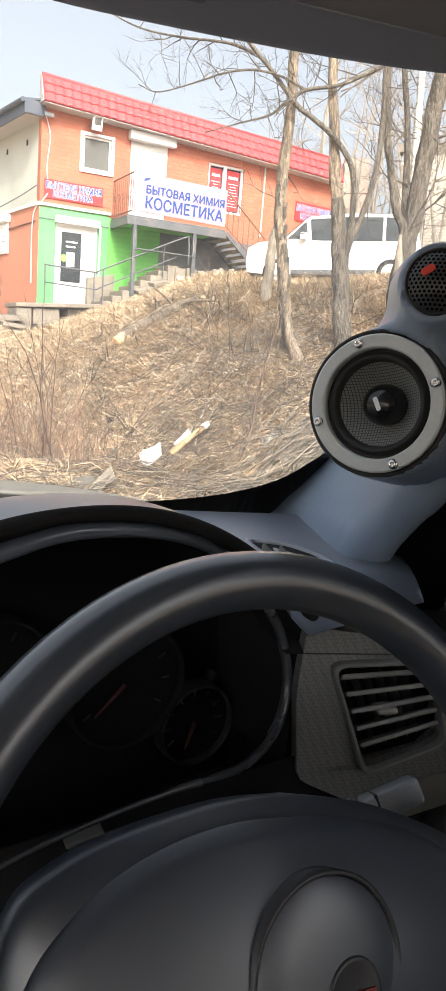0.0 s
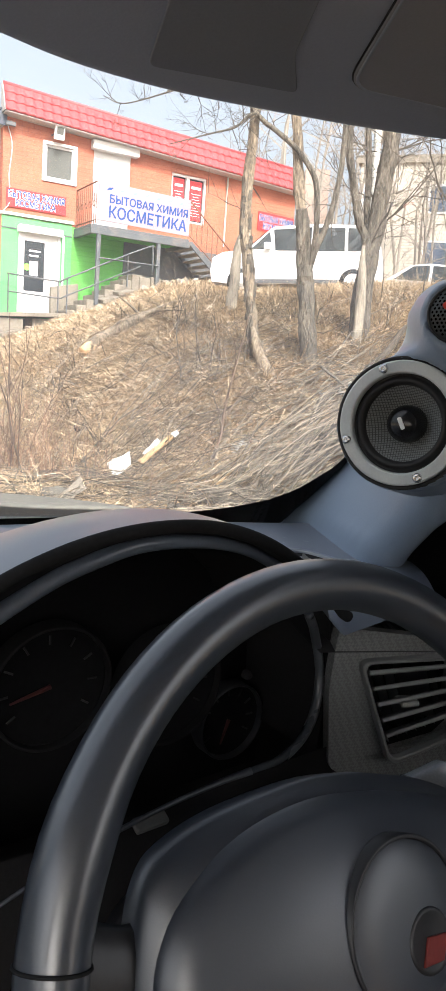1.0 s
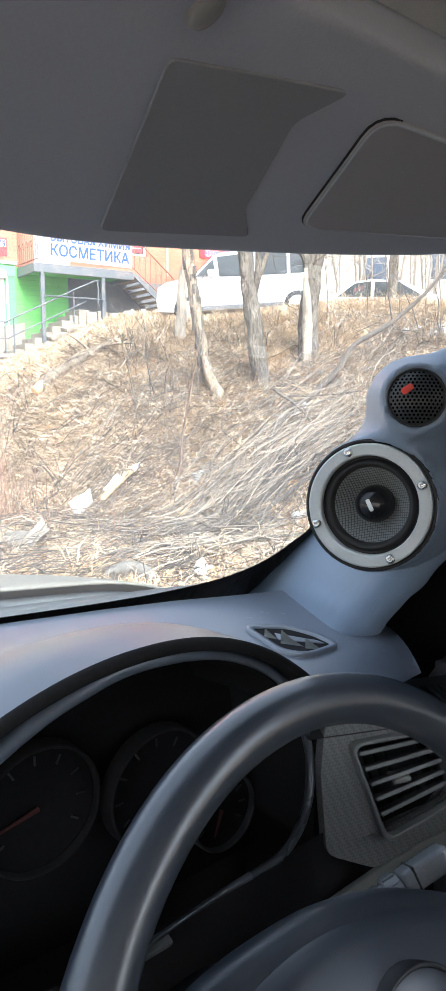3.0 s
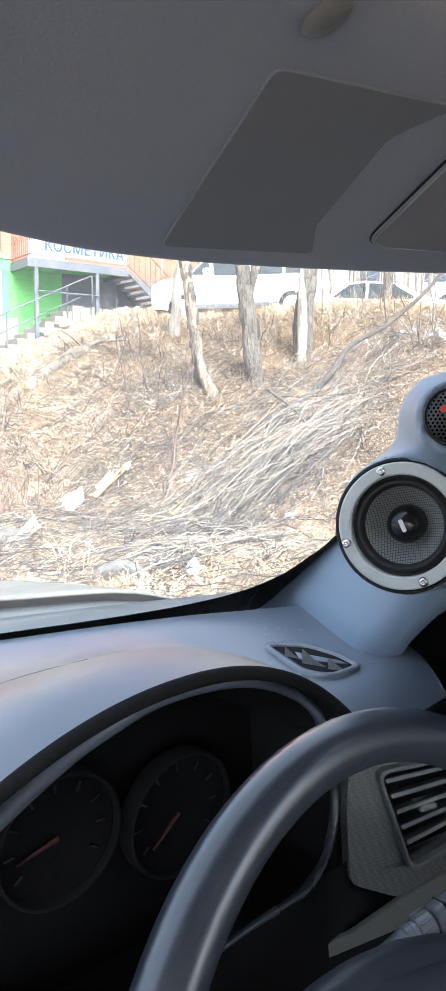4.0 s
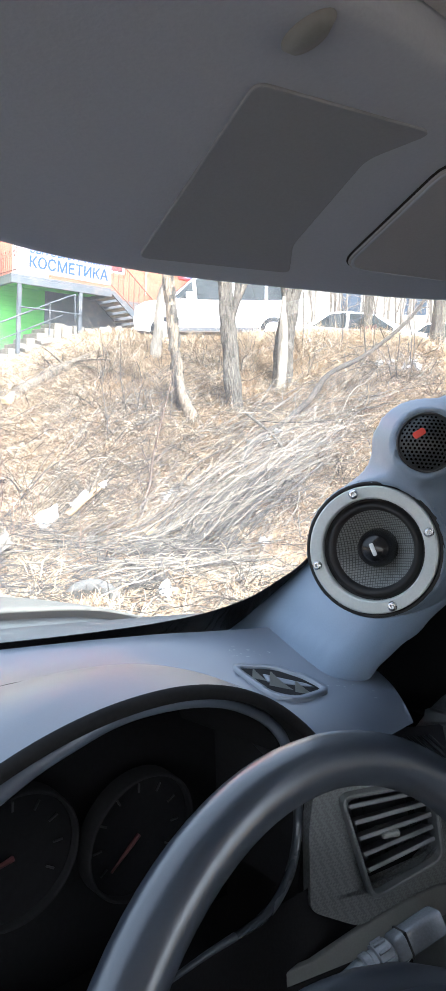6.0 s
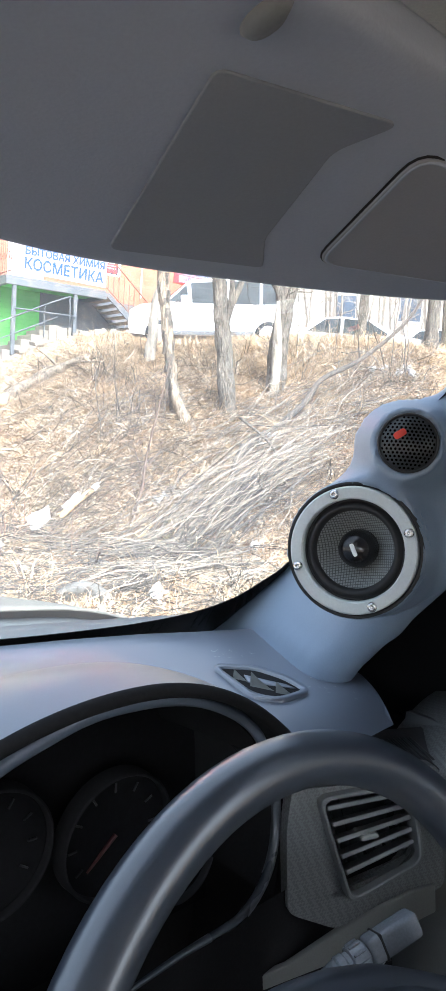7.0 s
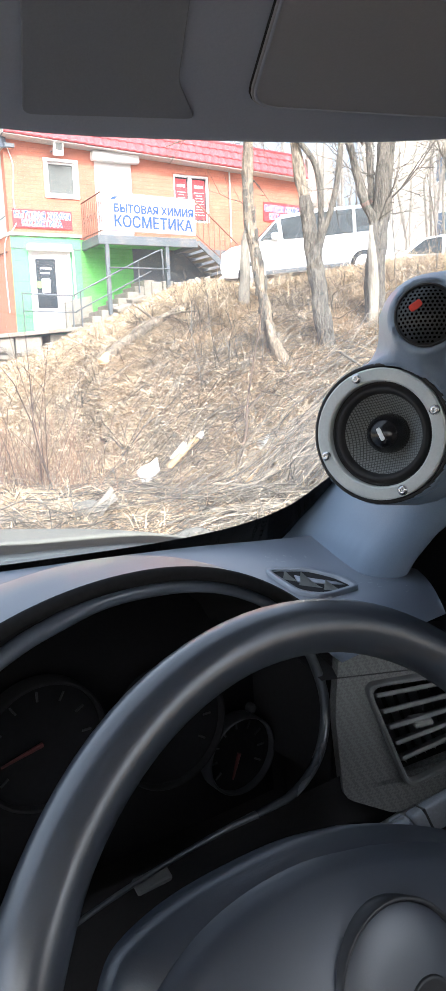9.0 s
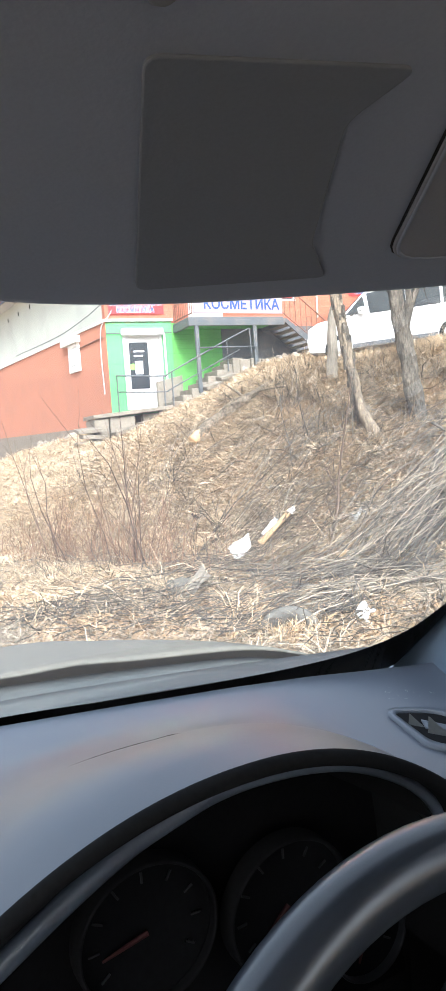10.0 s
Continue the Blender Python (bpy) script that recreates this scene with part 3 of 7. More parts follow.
for gx, gz, gr, way in ((0.175, 0.942, 0.050, 193), (0.292, 0.918, 0.052, 221), (0.366, 0.866, 0.036, 250)):
    fr = Matrix.Translation((gx, 0.535, gz)) @ Matrix.Rotation(radians(90), 4, "X")
    bm = lathe([(0, 0.004), (gr * 0.93, 0.004), (gr * 0.97, 0.010), (gr, 0.010), (gr * 1.03, 0.0)], fr, 40)
    dial = car_part("dial", bm, M["gauge"], cluster, "", True)
    bm = lathe([(gr * 0.99, 0.004), (gr * 1.0, 0.016), (gr * 1.03, 0.018), (gr * 1.06, 0.016), (gr * 1.07, 0.0)], fr, 48)
    bmesh.ops.transform(bm, matrix=CAR, verts=bm.verts)
    part("dial_ring", bm, M["black"] if gx > 0.35 else M["matt_black"], dial, "satin black ring", True)
    for k in range(9):
        a = radians(215 - 31 * k)
        p = fr @ Vector((gr * 0.78 * math.cos(a), gr * 0.78 * math.sin(a), 0.0075))
        bm = box(-0.0008, 0.0008, -0.0006, 0.0006, -0.004, 0.004, Matrix.Translation(p) @ Matrix.Rotation(a - math.pi / 2, 4, "Y").inverted())
        bmesh.ops.transform(bm, matrix=CAR, verts=bm.verts)
        part("dial_mark", bm, M["dial_mark"], dial)
    bm = bmesh.new()
    a = radians(way)
    tube([fr @ Vector((0, 0, 0.010)), fr @ Vector((gr * 0.7 * math.cos(a), gr * 0.7 * math.sin(a), 0.010))], [0.0022, 0.001], 6, bm=bm)
    bmesh.ops.transform(bm, matrix=CAR, verts=bm.verts)
    part("needle", bm, M["gauge_mark"], dial, "dull red needle")
bm = lathe([(0, 0.008), (0.003, 0.0075), (0.0045, 0.004), (0.0045, 0)], Matrix.Translation((0.36, 0.50, 0.925)) @ Matrix.Rotation(radians(90), 4, "X"), 16)
car_part("trip_knob", bm, M["matt_black"], cluster, "", True)

# fascia below and beside the instruments
bm = sheet(lambda u, v: (-0.62 + 0.60 * u, 0.40 + 0.01 * v - 0.05 * v, 1.0 - 0.012 - 0.55 * v), 20, 12)
car_part("centre_fascia", bm, M["panel"], dashboard, "", True)
bm = sheet(lambda u, v: (-0.02 + 0.62 * u, 0.43 - 0.09 * v + 0.03 * math.sin(math.pi * v), 0.872 - 0.4 * v), 24, 12)
car_part("lower_fascia", bm, M["matt_black"], dashboard, "", True)


# vent opening in the panel
VENT_O = Vector((0.428, 0.4235, 0.0))
VENT_S = Vector((1, -0.36, 0)).normalized()
vent_m = frame_of(VENT_O, VENT_S, (0, 0, 1))
VENT = [(0.001, 0.953), (0.090, 0.952), (0.110, 0.881), (0.040, 0.859)]
cx = sum(p[0] for p in VENT) / 4
cz = sum(p[1] for p in VENT) / 4


def rounded(poly, r, n=5):
    out = []
    for i, p in enumerate(poly):
        p = Vector(p)
        a, b = Vector(poly[i - 1]), Vector(poly[(i + 1) % len(poly)])
        da, db = (a - p).normalized(), (b - p).normalized()
        s, e = p + da * r, p + db * r
        for k in range(n + 1):
            t = k / n
            out.append(tuple(s * (1 - t) ** 2 + p * 2 * t * (1 - t) + e * t * t))
    return out


def grown(poly, g):
    c = Vector((sum(p[0] for p in poly) / len(poly), sum(p[1] for p in poly) / len(poly)))
    return [tuple(c + (Vector(p) - c) * (1 + g / (Vector(p) - c).length)) for p in poly]


def ring_plate(outer, inner, thick, m, bm=None):
    """A flat frame between two outlines with the same number of points."""
    bm = bm or bmesh.new()
    n = len(outer)
    lay = [[bm.verts.new(m @ Vector((p[0], p[1], z))) for p in o] for o, z in ((outer, 0), (outer, thick), (inner, thick), (inner, 0))]
    for a, b in zip(lay, lay[1:] + lay[:1]):
        for k in range(n):
            bm.faces.new((a[k], a[(k + 1) % n], b[(k + 1) % n], b[k]))
    return bm


big = rounded([(-0.026, 0.988), (0.128, 0.966), (0.150, 0.842), (0.03, 0.826), (-0.022, 0.852), (-0.030, 0.93)], 0.010, 3)
inn = rounded(grown(VENT, 0.006), 0.012)
bm = ring_plate(big, inn, 0.012, vent_m @ Matrix.Translation((0, 0, -0.006)))
car_part("vent_panel", bm, M["weave"], dashboard, "dark grey panel with a fine woven relief")
bm = sheet(lambda u, v: (0.385 + 0.20 * u, 0.425 - 0.36 * (0.385 + 0.2 * u - 0.402) + 0.06 * v, 0.966 + 0.022 * v - 0.01 * u), 12, 6)
cap_panel = car_part("panel_cap", bm, M["black"], dashboard, "", True)
for k in range(16):
    x = 0.462 + 0.0062 * k
    ends = [(x + 0.004 * v, 0.425 - 0.36 * (x - 0.402) + 0.06 * v, 0.9672 + 0.022 * v - 0.05 * (x - 0.385)) for v in (0.05, 0.75)]
    bm = tube(ends, 0.0014, 6)
    bmesh.ops.transform(bm, matrix=CAR, verts=bm.verts)
    part("rib", bm, M["black"], cap_panel, "", True)

low_trim = [(-0.075, 0.800), (-0.02, 0.806), (0.03, 0.826), (0.075, 0.840), (0.11, 0.848), (0.136, 0.849), (0.140, 0.820), (0.08, 0.806), (0.02, 0.795), (-0.07, 0.785)]
car_part("lower_trim", slab(low_trim, 0.006, vent_m @ Matrix.Translation((0, 0, 0.003)), 0.0015), M["panel_light"], dashboard, "lighter grey trim strip under the vent panel")
vent = thing("air_vent", C(0.48, 0.40, 0.86), "black slatted air vent in the dashboard beside the door", "air vent")
bm = ring_plate(rounded(grown(VENT, 0.008), 0.013), rounded(grown(VENT, 0.002), 0.011), 0.014, vent_m @ Matrix.Translation((0, 0, 0.0)))
bmesh.ops.bevel(bm, geom=[e for e in bm.edges], offset=0.0012, segments=1, affect="EDGES")
car_part("vent_frame", bm, M["panel"], vent)
bm = slab(rounded(grown(VENT, 0.02), 0.012), 0.003, vent_m @ Matrix.Translation((0, 0, -0.045)))
car_part("vent_box", bm, M["matt_black"], vent)


def vent_row(k):
    """Left and right end of a slat, k from 0 at the top to 1."""
    a = Vector(VENT[0]).lerp(Vector(VENT[3]), k)
    b = Vector(VENT[1]).lerp(Vector(VENT[2]), k)
    return a, b


for k in (0.14, 0.31, 0.48, 0.65, 0.82):
    a, b = vent_row(k)
    d = (b - a).normalized()
    m = vent_m @ Matrix.Translation((a.x, a.y, 0.0)) @ Matrix.Rotation(math.atan2(d.y, d.x), 4, "Z") @ Matrix.Rotation(radians(-28), 4, "X")
    bm = box(0.001, (b - a).length - 0.001, -0.0021, 0.0021, -0.011, 0.011, m, 0.0012)
    car_part("slat", bm, M["panel"], vent)
for k in (0.14, 0.28, 0.42, 0.56, 0.70, 0.84):
    a, b = Vector(VENT[0]).lerp(Vector(VENT[1]), k), Vector(VENT[3]).lerp(Vector(VENT[2]), k)
    bm = bmesh.new()
    for z0, z1 in ((-0.034, -0.011),):
        q = [vent_m @ Vector((a.x, a.y, z0)), vent_m @ Vector((b.x, b.y, z0)), vent_m @ Vector((b.x, b.y, z1)), vent_m @ Vector((a.x, a.y, z1))]
        vs = [bm.verts.new(p) for p in q]
        f = bm.faces.new(vs)
        bmesh.ops.solidify(bm, geom=[f], thickness=0.0014)
    car_part("vane", bm, M["panel"], vent)
a, b = vent_row(0.48)
p = a.lerp(b, 0.42)
bm = box(p.x - 0.010, p.x + 0.009, p.y - 0.003, p.y + 0.003, -0.004, 0.013, vent_m, 0.0025)
car_part("vent_tab", bm, M["panel_light"], vent, "small grey sliding tab")

# demister outlet on the dash top
DF = [(0.449, 0.578), (0.484, 0.555), (0.492, 0.523), (0.485, 0.489), (0.445, 0.489), (0.434, 0.510)]


def on_dash(p, dz=0.0):
    return Vector((p[0], p[1], dash_top(p[0], p[1]) + dz))


def dash_ring(o, i, z0, z1):
    bm = bmesh.new()
    n = len(o)
    lay = [[bm.verts.new(on_dash(p, z)) for p in q] for q, z in ((o, -0.003), (o, z1), (i, z1), (i, z0))]
    for a, b in zip(lay, lay[1:]):
        for k in range(n):
            bm.faces.new((a[k], a[(k + 1) % n], b[(k + 1) % n], b[k]))
    return bm


demister = thing("demister_vent", C(0.47, 0.53, 1.01), "grey triangular demister outlet with upright fins in the dash top", "air vent")
o, i = rounded(grown(DF, 0.007), 0.013), rounded(grown(DF, -0.001), 0.011)
car_part("outlet_frame", dash_ring(o, i, -0.002, 0.004), M["dash"], demister, "", True)
bm = bmesh.new()
bm.faces.new([bm.verts.new(on_dash(p, 0.0012)) for p in i])
car_part("outlet_floor", bm, M["matt_black"], demister)
# grey deflector plate over the far half, and three hooked fins before it
bm = sheet(lambda u, v: on_dash((0.452 + 0.030 * u + 0.006 * v * (1 - u), 0.535 - 0.036 * u + 0.012 * v), 0.0024 + 0.0022 * v * (1 - u)), 8, 5, thick=0.001)
car_part("deflector", bm, M["dash"], demister, "", True)
for px, py, size in ((0.447, 0.549, 0.75), (0.449, 0.526, 1.15), (0.458, 0.501, 0.9)):
    bm = bmesh.new()
    g = []
    for k in range(6):
        f = k / 5
        h = 0.0065 * size * f ** 1.6
        wide = 0.018 * size * (1 - f) + 0.0012
        g.append([bm.verts.new(on_dash((px + 0.010 * size * f + w * wide * 0.55, py + 0.012 * size * f - w * wide), 0.0016 + h)) for w in (-0.1, 0.35, 0.9)])
    fs = [bm.faces.new((a[q], a[q + 1], b[q + 1], b[q])) for a, b in zip(g, g[1:]) for q in range(2)]
    bmesh.ops.solidify(bm, geom=fs, thickness=0.0009)
    car_part("fin", bm, M["panel_light"], demister, "pale hooked fin", True)
# scuff marks beside the outlet
bm = bmesh.new()
for k in range(26):
    x, y = random.gauss(0.487, 0.012), random.gauss(0.600, 0.008)
    if k > 14:
        x, y = random.gauss(0.512, 0.008), random.gauss(0.487, 0.02)
    a = random.uniform(0, 3.1)
    L = random.uniform(0.001, 0.005)
    p, q = (x, y), (x + L * math.cos(a), y + L * math.sin(a))
    nrm = Vector((-math.sin(a), math.cos(a))) * 0.0005
    bm.faces.new([bm.verts.new(on_dash(v, 0.0012)) for v in (p, q, (q[0] + nrm.x, q[1] + nrm.y), (p[0] + nrm.x, p[1] + nrm.y))])
car_part("scuff", bm, M["ring"], dashboard, "pale scuffed scratches")["kind"] = "stuff"

# steering wheel
WC, WT, WR = Vector((0.229, 0.2256, 0.9087)), radians(24.5), 0.1907
wheel_m = frame_of(WC, (1, 0, 0), (0, math.sin(WT), math.cos(WT)))
wheel = thing("steering_wheel", C(*WC), "worn black leather steering wheel with a broad airbag pad", "steering wheel")


def on_wheel(x, y, z=0.0):
    return wheel_m @ Vector((x, y, z))


bm = bmesh.new()
n, sides = 96, 20
rings = []
for k in range(n):
    a = 2 * math.pi * k / n
    tr = 0.0158 + 0.0012 * math.exp(-((math.cos(a) ** 2 - 0.75) / 0.12) ** 2)
    rings.append([bm.verts.new(on_wheel((WR + tr * math.cos(b)) * math.cos(a), (WR + tr * math.cos(b)) * math.sin(a), tr * 1.05 * math.sin(b))) for b in (2 * math.pi * j / sides for j in range(sides))])
for k in range(n):
    for j in range(sides):
        bm.faces.new((rings[k][j], rings[(k + 1) % n][j], rings[(k + 1) % n][(j + 1) % sides], rings[k][(j + 1) % sides]))
rim = car_part("rim", bm, M["leather"], wheel, "leather rim polished by wear", True)
for a in (radians(196), radians(-16), radians(164), radians(16)):
    cen = Vector((WR * math.cos(a), WR * math.sin(a), 0))
    rad = Vector((math.cos(a), math.sin(a), 0))
    pts = [wheel_m @ (cen + (rad * math.cos(b) + Vector((0, 0, 1.05)) * math.sin(b)) * 0.0164) for b in (2 * math.pi * j / 20 for j in range(20))]
    bm = tube(pts, 0.0009, 6, True)
    bmesh.ops.transform(bm, matrix=CAR, verts=bm.verts)
    part("seam", bm, M["matt_black"], rim, "", True)


def dome_plate(outline, depth, lift, power=2.0, rings=7):
    """A domed plate over an outline in the plane of the wheel."""
    bm = bmesh.new()
    c = Vector((sum(p[0] for p in outline) / len(outline), sum(p[1] for p in outline) / len(outline)))
    lay = []
    for k in range(rings + 1):
        s = 1 - k / rings * 0.97
        h = depth * (1 - s ** power) + lift
        lay.append([bm.verts.new(on_wheel(*(c + (Vector(p) - c) * s), h)) for p in outline])
    back = [bm.verts.new(on_wheel(p[0], p[1], lift - 0.02)) for p in outline]
    lay.insert(0, back)
    n = len(outline)
    for a, b in zip(lay, lay[1:]):
        for k in range(n):
            bm.faces.new((a[k], a[(k + 1) % n], b[(k + 1) % n], b[k]))
    bm.faces.new(lay[-1])
    return bm


half = [(0.0, 0.080), (0.04, 0.077), (0.078, 0.0685), (0.108, 0.059), (0.130, 0.048), (0.143, 0.036), (0.149, 0.012), (0.148, -0.03), (0.135, -0.055), (0.11, -0.075), (0.08, -0.1), (0.06, -0.13), (0.04, -0.172), (0.0, -0.178)]
outline = [tuple(p)[:2] for p in smooth_path([(x, y, 0) for x, y in half], 4)]
outline = outline + [(-x, y) for x, y in reversed(outline[1:-1])]
TURN = Matrix.Rotation(radians(-15), 2)
outline = [tuple(TURN @ Vector(p)) for p in outline]
car_part("spoke_plate", dome_plate(outline, 0.016, 0.002, 3.2), M["pad"], wheel, "", True)
half = [(0.0, 0.071), (0.045, 0.068), (0.085, 0.057), (0.116, 0.040), (0.138, 0.014), (0.142, -0.02), (0.118, -0.06), (0.07, -0.09), (0.0, -0.10)]
outline = [tuple(p)[:2] for p in smooth_path([(x, y, 0) for x, y in half], 5)]
outline = outline + [(-x, y) for x, y in reversed(outline[1:-1])]
outline = [tuple(TURN @ Vector(p)) for p in outline]
pad = car_part("airbag_cover", dome_plate(outline, 0.026, 0.012, 2.0, 9), M["pad"], wheel, "", True)
for side in (-1, 1):
    inner, outer = TURN @ Vector((side * 0.11, -0.01)), TURN @ Vector((side * 0.186, -0.005))
    bm = bmesh.new()
    g = []
    for k in range(7):
        f = k / 6
        c = inner.lerp(outer, f)
        half_w = 0.034 - 0.012 * math.sin(math.pi * f)
        g.append([bm.verts.new(on_wheel(c.x, c.y + half_w * math.cos(a), -0.010 + 0.009 * math.sin(a))) for a in (2 * math.pi * q / 12 for q in range(12))])
    for a, b in zip(g, g[1:]):
        for q in range(12):
            bm.faces.new((a[q], a[(q + 1) % 12], b[(q + 1) % 12], b[q]))
    car_part("spoke", bm, M["black"], wheel, "", True)
em = wheel_m @ Matrix.Translation((-0.007, 0.010, 0.0372))
bm = lathe([(0.0432, -0.014), (0.0434, -0.0016), (0.0422, -0.0011), (0.0410, -0.0016), (0.0404, -0.014)], em, 48)
bmesh.ops.transform(bm, matrix=CAR, verts=bm.verts)
part("emblem_groove", bm, M["black"], pad, "", True)
bm = lathe([(0.0, 0.0024), (0.022, 0.0016), (0.036, -0.0002), (0.0404, -0.0024)], em, 40)
bmesh.ops.transform(bm, matrix=CAR, verts=bm.verts)
part("emblem_disc", bm, M["pad"], pad, "", True)
bm = lathe([(0.0, 0.0030), (0.0135, 0.0028), (0.0150, 0.0033), (0.0160, 0.0022), (0.0165, -0.003)], em @ Matrix.Translation((0.008, -0.010, 0)), 32)
bmesh.ops.transform(bm, matrix=CAR, verts=bm.verts)
part("emblem_badge", bm, M["black"], pad, "dark oval badge", True)
bm = slab([(-0.011, -0.011), (0.004, -0.013), (0.011, -0.002), (-0.004, 0.001)], 0.002, em @ Matrix.Translation((0.009, -0.008, 0.0024)), 0.0006)
bmesh.ops.transform(bm, matrix=CAR, verts=bm.verts)
part("badge_field", bm, M["dull_red"], pad, "plain dull red field")

# steering column shroud and stalk
column = thing("steering_column", C(0.229, 0.33, 0.75), "black plastic steering column shroud behind the wheel", "steering column")


def shroud(u, v):
    a = math.pi * (1.15 * u - 0.075)
    w = 0.082 - 0.012 * v
    return (0.229 - w * math.cos(a), 0.265 + 0.14 * v, 0.815 - 0.03 * v + (0.062 - 0.004 * v) * math.sin(a) ** 0.8 if math.sin(a) > 0 else 0.815 - 0.03 * v + 0.05 * math.sin(a))


car_part("shroud", sheet(shroud, 30, 10, thick=0.003), M["black"], column, "", True)
bm = box(-0.014, 0.014, -0.006, 0.006, -0.003, 0.003, Matrix.Translation((0.205, 0.415, 0.874)) @ Matrix.Rotation(radians(25), 4, "X"), 0.002)
car_part("sensor_lens", bm, M["panel"], column, "small clear lens")
stalk = thing("control_stalk", C(0.30, 0.33, 0.87), "grey plastic wiper and lamp stalk with a ribbed knob", "control stalk")
A, B = Vector((0.262, 0.366, 0.846)), Vector((0.449, 0.306, 0.911))
ax = (B - A).normalized()
pts = [A, A.lerp(B, 0.2), A.lerp(B, 0.42), A.lerp(B, 0.5)]
car_part("stem", tube(smooth_path(pts, 4), lerp_list([0.0055, 0.0058, 0.0066, 0.0088], 13), 16), M["stalk"], stalk, "", True)
sm = frame_of(A.lerp(B, 0.5), ax.orthogonal(), ax.cross(ax.orthogonal()))
collar = [(0.0, 0), (0.0086, 0), (0.0098, 0.0015), (0.0098, 0.0065), (0.0086, 0.008), (0.0086, 0.011), (0.0106, 0.012), (0.0106, 0.024), (0.0092, 0.0255), (0.0, 0.0255)]
car_part("collar", lathe(collar, sm, 36), M["stalk"], stalk)
km = sm @ Matrix.Translation((0, 0, 0.0265)) @ Matrix.Rotation(radians(20), 4, "Z")
car_part("knob", box(-0.0098, 0.0098, -0.0088, 0.0088, 0.0, 0.046, km, 0.0040, segments=3), M["stalk"], stalk, "", True)
car_part("knob_groove", box(-0.0101, 0.0101, -0.0091, 0.0091, 0.010, 0.0125, km, 0.001), M["black"], stalk)
for k in range(10):
    a = 2 * math.pi * k / 10
    car_part("grip_rib", box(-0.0012, 0.0012, -0.0009, 0.0009, 0.013, 0.023, sm @ Matrix.Rotation(a, 4, "Z") @ Matrix.Translation((0.0110, 0, 0)), 0.0004), M["stalk"], stalk)
for k in range(4):
    p = A.lerp(B, 0.32 + 0.11 * k) + Vector((0.002, -0.009, -0.0085 + 0.001 * k))
    car_part("knob_mark", box(-0.003, 0.003, -0.001, 0.001, -0.0022, 0.0022, Matrix.Translation(p) @ Matrix.Rotation(radians(-20), 4, "Y"), 0.0008), M["ring"], stalk)

# windscreen pillar with the speaker housing: one smooth moulding
SP = Vector((0.437, 0.413, 1.170))
SN = Vector((-0.917, -0.394, 0.064)).normalized()
TW = Vector((0.449, 0.378, 1.262))
TN = Vector((-0.80, -0.58, 0.10)).normalized()


FRONT = [(0.610, 0.745, 0.965), (0.618, 0.690, 1.020), (0.620, 0.606, 1.095), (0.575, 0.490, 1.200), (0.522, 0.366, 1.300), (0.500, 0.300, 1.352), (0.475, 0.210, 1.420)]
REAR = [(0.545, 0.545, 0.965), (0.548, 0.505, 1.025), (0.545, 0.450, 1.090), (0.548, 0.385, 1.165), (0.545, 0.300, 1.240), (0.535, 0.220, 1.320), (0.52, 0.150, 1.390)]


def pillar_field(x, y, z):
    f = None
    for t in (0.0, 0.09, 0.18, 0.27, 0.36, 0.45, 0.54, 0.63, 0.72, 0.81, 0.9, 1.0):
        line = [tuple(np.array(a) * (1 - t) + np.array(b) * t) for a, b in zip(FRONT, REAR)]
        for a, b in zip(line, line[1:]):
            d = seg_dist(x, y, z, a, b)[0] - 0.022
            f = d if f is None else smin(f, d, 0.010)
    # round housing behind the speaker
    px, py, pz = x - SP.x, y - SP.y, z - SP.z
    h = px * SN.x + py * SN.y + pz * SN.z
    rr = np.sqrt(np.maximum(px * px + py * py + pz * pz - h * h, 0))
    cyl = np.maximum(rr - (0.0582 + np.clip(-h, 0, 1) * 0.12), np.maximum(h - 0.001, -h - 0.075))
    f = smin(f, cyl, 0.022)
    # housing of the tweeter
    px, py, pz = x - TW.x, y - TW.y, z - TW.z
    h2 = px * TN.x + py * TN.y + pz * TN.z
    r2 = np.sqrt(np.maximum(px * px + py * py + pz * pz - h2 * h2, 0))
    cyl2 = np.maximum(r2 - (0.0285 + np.clip(-h2, 0, 1) * 0.25), np.maximum(h2 - 0.002, -h2 - 0.06))
    f = smin(f, cyl2, 0.028)
    # recesses
    hole = np.maximum(rr - 0.0545, -(h + 0.034))
    f = np.maximum(f, -hole)
    hole2 = np.maximum(r2 - 0.0240, -(h2 + 0.004))
    return np.maximum(f, -hole2)


verts, quads = surface_net(pillar_field, (0.36, 0.10, 0.96), (0.67, 0.78, 1.47), 0.0045)
pillar = raw("pillar_trim", [tuple(CAR @ Vector(v)) for v in verts], quads.tolist(), M["trim"], True)
tagged(pillar, "blue-grey plastic windscreen pillar trim with moulded speaker housings", "pillar trim")

sp_m = frame_of(SP, SN.cross(Vector((0, 0, 1))), Vector((0, 0, 1)) - SN * SN.z)
if (sp_m.to_3x3() @ Vector((0, 0, 1))).dot(SN) < 0:
    sp_m = sp_m @ Matrix.Rotation(math.pi, 4, "X")
speaker = thing("speaker", C(*SP), "round midrange speaker with a brushed metal ring and four screws", "speaker")
car_part("trim_ring", lathe([(0.0535, -0.004), (0.0535, 0.0035), (0.0522, 0.0048), (0.0440, 0.0048), (0.0428, 0.0036), (0.0425, -0.004)], sp_m, 96), M["ring"], speaker, "satin grey metal ring")
car_part("gasket", lathe([(0.0575, -0.006), (0.0570, 0.0012), (0.0545, 0.0016), (0.0536, -0.006)], sp_m, 64), M["rubber"], speaker, "", True)
